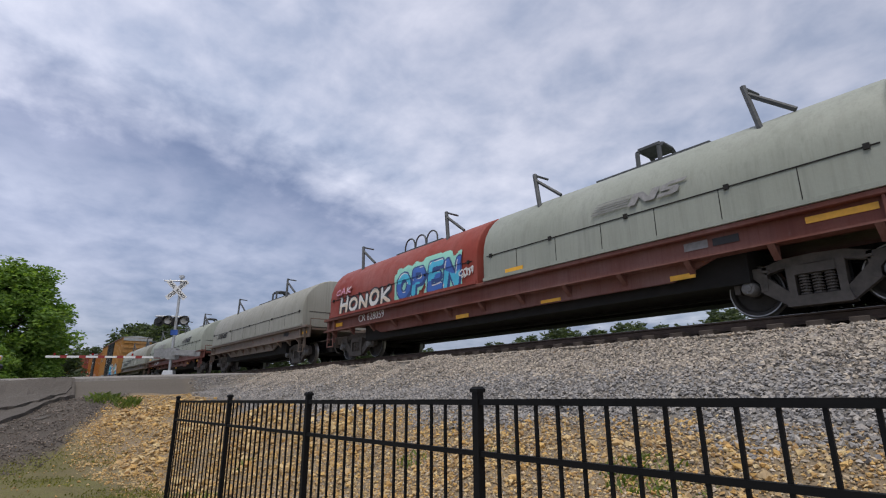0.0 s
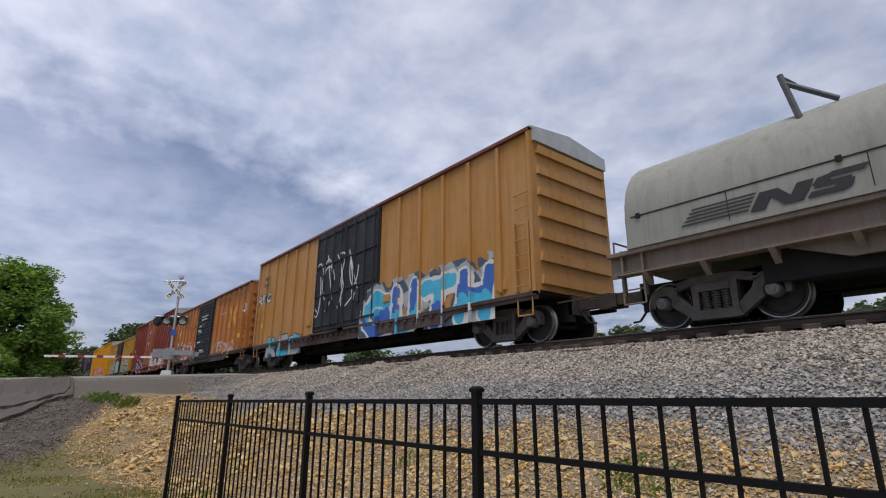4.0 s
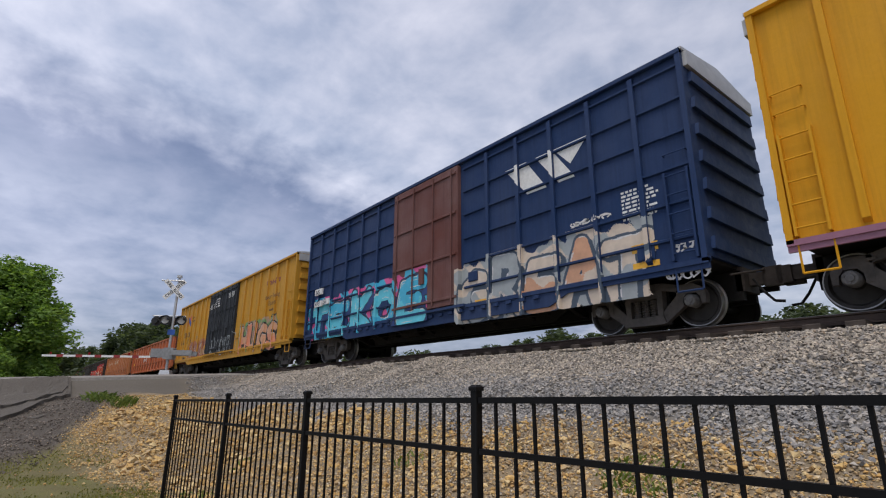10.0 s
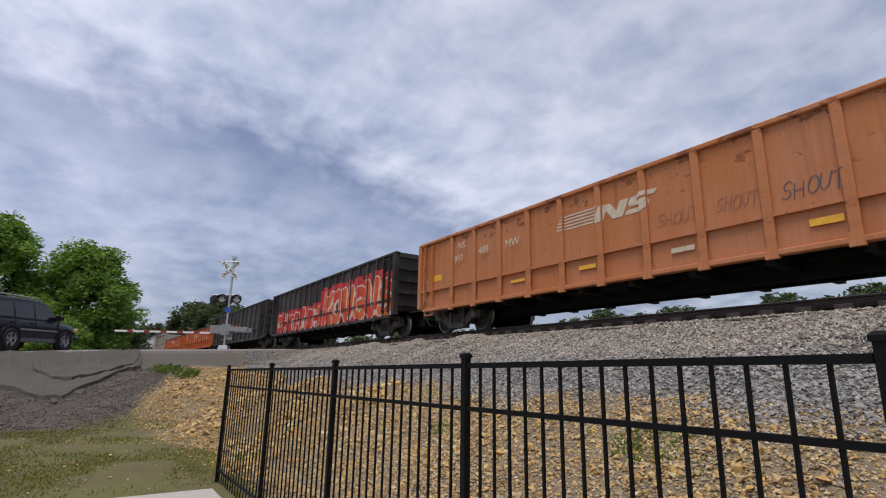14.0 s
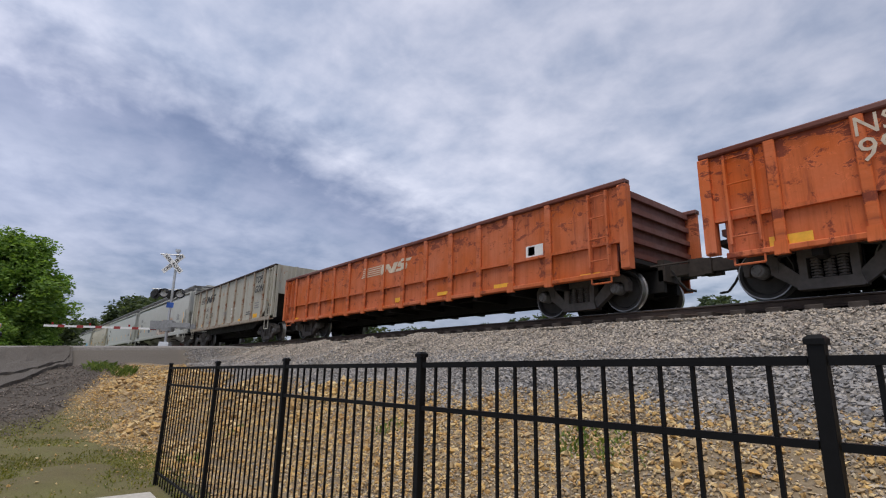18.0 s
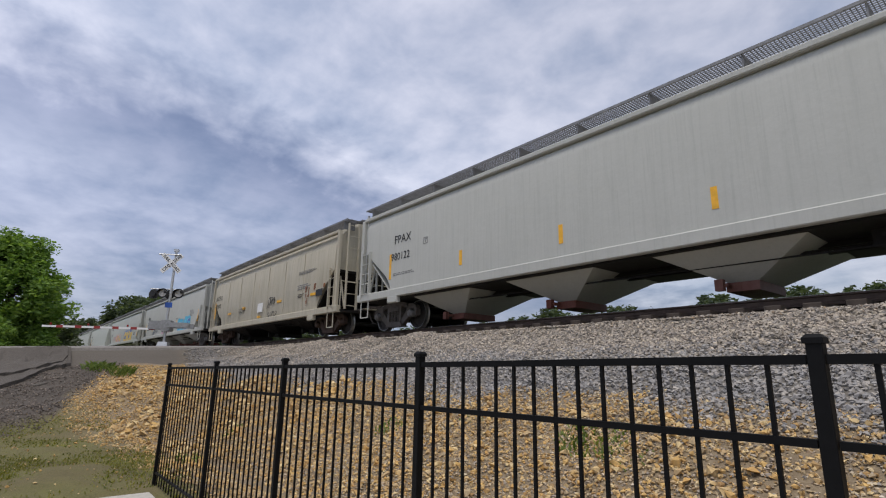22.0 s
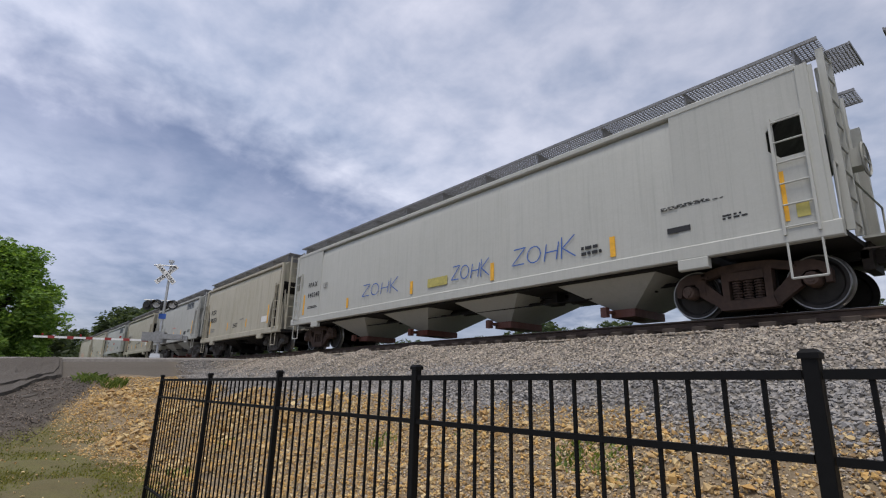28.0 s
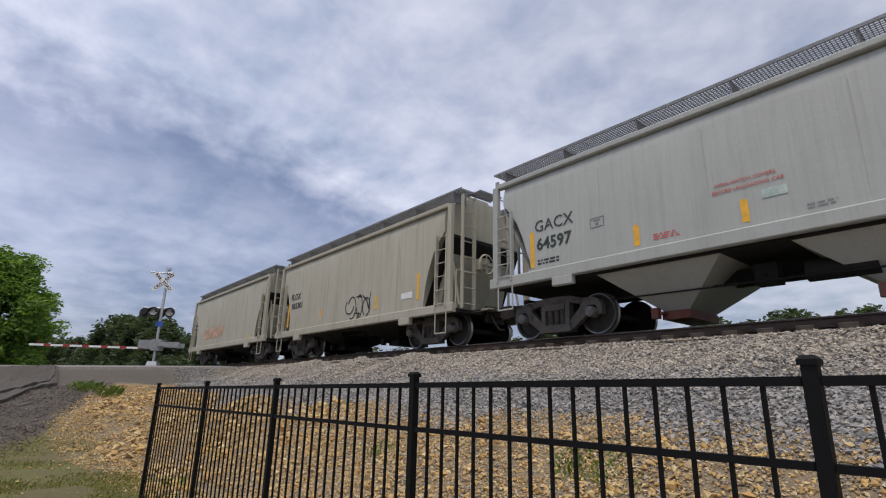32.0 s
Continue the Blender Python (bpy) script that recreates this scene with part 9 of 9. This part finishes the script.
part("blue_sign", G().cbox(0.064, 0.08, -0.16, 0.16, 1.95, 2.2, 0.01), BLUE, sig)
GALV = plain("dull_galvanised_steel", (0.27, 0.275, 0.28), 0.6, 0.3, 0.25, 8)
part("gate_box", G().cbox(-0.24, 0.24, -0.18, 0.26, 0.82, 1.34, 0.04), GALV, sig)
for x_ in (-0.45, 0.33):
    part("counterweight", G().cbox(x_, x_ + 0.12, 0.1, 1.15, 1.0, 1.22, 0.03), GALV, sig)
part("arm_bracket", G().xz([(-0.1, 0.9), (0.1, 0.9), (0.12, 1.3), (-0.12, 1.3)], -0.75, -0.2), GALV, sig)
arm = part("gate_arm", G().cbox(-0.02, 0.02, -5.35, -0.35, 0.875, 0.965, 0.006), SIGWHT, sig, "white gate arm with red stripes")
for i in range(6):
    y = -4.75 + i * 0.80
    part("red_stripe", G().xz([(-0.024, 0.858), (0.024, 0.858), (0.024, 0.982), (-0.024, 0.982)], y, y + 0.28), STRIPE, arm)
for y in (-5.0, -3.4, -1.7):
    part("arm_lamp", G().rod((0, y, 0.98), (0, y, 1.08), 0.04, 10), SIGRED, arm)

# ---- the waiting car ----
CARPAINT = Mat("dark_blue_car_paint").put(Base_Color=(0.006, 0.007, 0.012, 1), Roughness=0.35, Metallic=0.0, Specular_IOR_Level=0.25, Coat_Weight=0.15, Coat_Roughness=0.05).m
CARGLASS = Mat("dark_car_glass").put(Base_Color=(0.01, 0.012, 0.014, 1), Roughness=0.05, Metallic=0.0).m
TYRE = plain("tyre_rubber", (0.015, 0.015, 0.015), 0.8, 0, 0.2, 20)
RIM = plain("alloy_rim", (0.45, 0.46, 0.47), 0.3, 0.9, 0.1, 10, 0)
suv = thing("suv", "dark navy sport utility vehicle waiting at the level crossing", "car", Matrix.LocRotScale((-25.8, -2.62, 1.70), Euler((0, radians(-1.5), radians(150))), (1.04, 1.04, 1.04)))
SUVTRIM = plain("grey_lower_trim", (0.10, 0.105, 0.115), 0.5, 0, 0.1, 12, 0)
LAMPGLASS = Mat("headlight_glass").put(Base_Color=(0.55, 0.56, 0.56, 1), Roughness=0.12, Metallic=0.4).m


def lofted(rows):
    """Cross-sections along x: each a list of (y, z) on one half, from the sill to the middle of the top, mirrored."""
    g, m = G(), 2 * len(rows[0][1])
    for x, half in rows:
        g.v += [(x, -y, z) for y, z in half] + [(x, y, z) for y, z in reversed(half)]
    n = len(rows)
    g.f = [(i * m + j, i * m + (j + 1) % m, (i + 1) * m + (j + 1) % m, (i + 1) * m + j) for i in range(n - 1) for j in range(m)] + [tuple(range(m)), tuple(range((n - 1) * m, n * m))]
    return g


# lower body: bumper, bonnet, doors, tail
low = []
for x, w, z0, zs, zt in ((-2.42, 0.84, 0.52, 0.98, 1.04), (-2.36, 0.90, 0.42, 1.04, 1.10), (-2.0, 0.945, 0.36, 1.08, 1.14), (-1.0, 0.955, 0.34, 1.09, 1.14), (0.5, 0.955, 0.34, 1.09, 1.14), (1.0, 0.95, 0.36, 1.08, 1.15),
                         (1.25, 0.945, 0.36, 1.05, 1.14), (1.7, 0.93, 0.38, 1.01, 1.12), (2.1, 0.90, 0.40, 0.96, 1.06), (2.30, 0.86, 0.42, 0.90, 0.98), (2.42, 0.80, 0.46, 0.78, 0.84), (2.47, 0.74, 0.52, 0.66, 0.70)):
    low.append((x, [(w - 0.08, z0), (w - 0.01, z0 + 0.10), (w, (z0 + zs) / 2 + 0.08), (w - 0.015, zs - 0.07), (w - 0.06, zs), (w - 0.22, zt - 0.01), (0.0, zt)]))
b_ = part("body", lofted(low), CARPAINT, suv, smooth=True)
cabin = []
for x, w, wt, zt in ((-2.34, 0.86, 0.80, 1.16), (-2.26, 0.86, 0.70, 1.72), (-2.0, 0.87, 0.68, 1.86), (-1.2, 0.88, 0.69, 1.90), (-0.2, 0.88, 0.69, 1.90), (0.35, 0.88, 0.68, 1.86), (0.62, 0.88, 0.68, 1.74), (1.22, 0.88, 0.82, 1.17)):
    cabin.append((x, [(w, 1.08), (w, 1.12), (wt + 0.02, zt - 0.07), (wt - 0.06, zt - 0.01), (0.0, zt + 0.02)]))
part("cabin", lofted(cabin), CARPAINT, suv, smooth=True)
for s in (-1, 1):
    for q in (((-2.12, 1.17), (-1.32, 1.17), (-1.32, 1.70), (-2.06, 1.66)), ((-1.22, 1.17), (-0.30, 1.17), (-0.30, 1.73), (-1.22, 1.72)), ((-0.20, 1.17), (0.98, 1.17), (0.48, 1.69), (-0.20, 1.73))):
        wy = lambda z: 0.888 - 0.185 * (z - 1.12) / 0.71
        part("window", G().add([(x, s * (wy(z) + 0.006), z) for x, z in q] + [(x, s * (wy(z) - 0.02), z) for x, z in q], [(0, 1, 2, 3), (4, 5, 6, 7), (0, 1, 5, 4), (1, 2, 6, 5), (2, 3, 7, 6), (3, 0, 4, 7)]), CARGLASS, suv)
    part("side_trim", G().cbox(-1.0, 1.0, min(s * 0.945, s * 0.975), max(s * 0.945, s * 0.975), 0.72, 0.78, 0.01), RIM, suv, "pale side moulding")
    part("rocker", G().cbox(-1.0, 1.0, min(s * 0.90, s * 0.96), max(s * 0.90, s * 0.96), 0.30, 0.46, 0.02), SUVTRIM, suv)
    for x in (-0.25, -1.27, 0.98):
        part("door_gap", G().box(x - 0.006, x + 0.006, min(s * 0.93, s * 0.962), max(s * 0.93, s * 0.962), 0.48, 1.07), TYRE, suv)
    for x in (-0.42, -1.42):
        part("door_handle", G().cbox(x - 0.10, x + 0.10, min(s * 0.94, s * 0.985), max(s * 0.94, s * 0.985), 0.97, 1.01, 0.01), CARPAINT, suv)
    part("mirror", G().cbox(0.80, 1.00, min(s * 0.90, s * 1.12), max(s * 0.90, s * 1.12), 1.16, 1.36, 0.04), CARPAINT, suv)
    part("headlight", G().cbox(2.18, 2.40, min(s * 0.52, s * 0.87), max(s * 0.52, s * 0.87), 0.76, 0.94, 0.03), LAMPGLASS, suv)
    part("indicator", G().cbox(2.06, 2.28, min(s * 0.84, s * 0.905), max(s * 0.84, s * 0.905), 0.78, 0.90, 0.02), M["amber"], suv)
    for x in (-1.42, 1.45):
        wheel_ = part("wheel", G().turned([(0.25, -0.12), (0.36, -0.12), (0.39, -0.07), (0.39, 0.07), (0.36, 0.12), (0.25, 0.12)], (x, s * 0.90, 0.39), "y", 32), TYRE, suv, smooth=True)
        rim = G().turned([(0.255, s * 0.10), (0.235, s * 0.12), (0.215, s * 0.06)], (x, s * 0.90, 0.39), "y", 28).turned([(0.001, s * 0.09), (0.07, s * 0.085), (0.075, s * 0.03)], (x, s * 0.90, 0.39), "y", 14)
        for i in range(5):
            a = 1.2566 * i + 0.3
            d_, e_ = (math.cos(a), math.sin(a)), (-math.sin(a), math.cos(a))
            rim.add([(x + r_ * d_[0] + k * h_ * e_[0], s * (0.90 + dy_), 0.39 + r_ * d_[1] + k * h_ * e_[1]) for r_, h_ in ((0.05, 0.035), (0.235, 0.055)) for k, dy_ in ((-1, 0.03), (-1, 0.08), (1, 0.08), (1, 0.03))],
                    [(0, 1, 2, 3), (4, 7, 6, 5), (0, 4, 5, 1), (1, 5, 6, 2), (2, 6, 7, 3), (3, 7, 4, 0)])
        part("rim", rim, RIM, wheel_)
        part("brake_disc", G().turned([(0.001, s * 0.0), (0.21, s * 0.0), (0.21, s * -0.02)], (x, s * 0.90, 0.39), "y", 20), TYRE, wheel_)
        arch_ = G()
        for i in range(12):
            a0, a1 = radians(180 * i / 12), radians(180 * (i + 1) / 12)
            arch_.add([(x, s * 0.962, 0.36), (x + 0.43 * math.cos(a0), s * 0.962, 0.38 + 0.43 * math.sin(a0)), (x + 0.43 * math.cos(a1), s * 0.962, 0.38 + 0.43 * math.sin(a1))], [(0, 1, 2)])
        part("wheel_well", arch_, TYRE, suv)
        part("arch_flare", G().turned([(0.43, s * 0.955), (0.43, s * 0.985), (0.50, s * 0.975), (0.51, s * 0.94)], (x, 0, 0.40), "y", 32), CARPAINT, suv, smooth=True)
part("windscreen", G().add([(1.19, -0.78, 1.19), (1.19, 0.78, 1.19), (0.66, 0.62, 1.72), (0.66, -0.62, 1.72), (1.16, -0.78, 1.15), (1.16, 0.78, 1.15), (0.63, 0.62, 1.68), (0.63, -0.62, 1.68)], [(0, 1, 2, 3), (7, 6, 5, 4), (0, 4, 5, 1), (1, 5, 6, 2), (2, 6, 7, 3), (3, 7, 4, 0)]), CARGLASS, suv)
part("grille", G().cbox(2.40, 2.475, -0.48, 0.48, 0.66, 0.86, 0.03), TYRE, suv)
part("front_bumper", G().cbox(2.34, 2.54, -0.86, 0.86, 0.42, 0.62, 0.06), CARPAINT, suv)
for s in (-1, 1):
    part("roof_rail", G().path([(-1.9, s * 0.62, 1.87), (-1.8, s * 0.62, 1.95), (0.1, s * 0.62, 1.95), (0.25, s * 0.62, 1.87)], 0.022), RIM, suv)


# ---- the run of the train ----
def motions():
    for c_, mid_ in zip(CARS, CENTRE):
        walk(c_, [(t, pose(s_ + mid_, TRACK_Y, RAIL_Z)) for t, s_ in RUN])


motions()
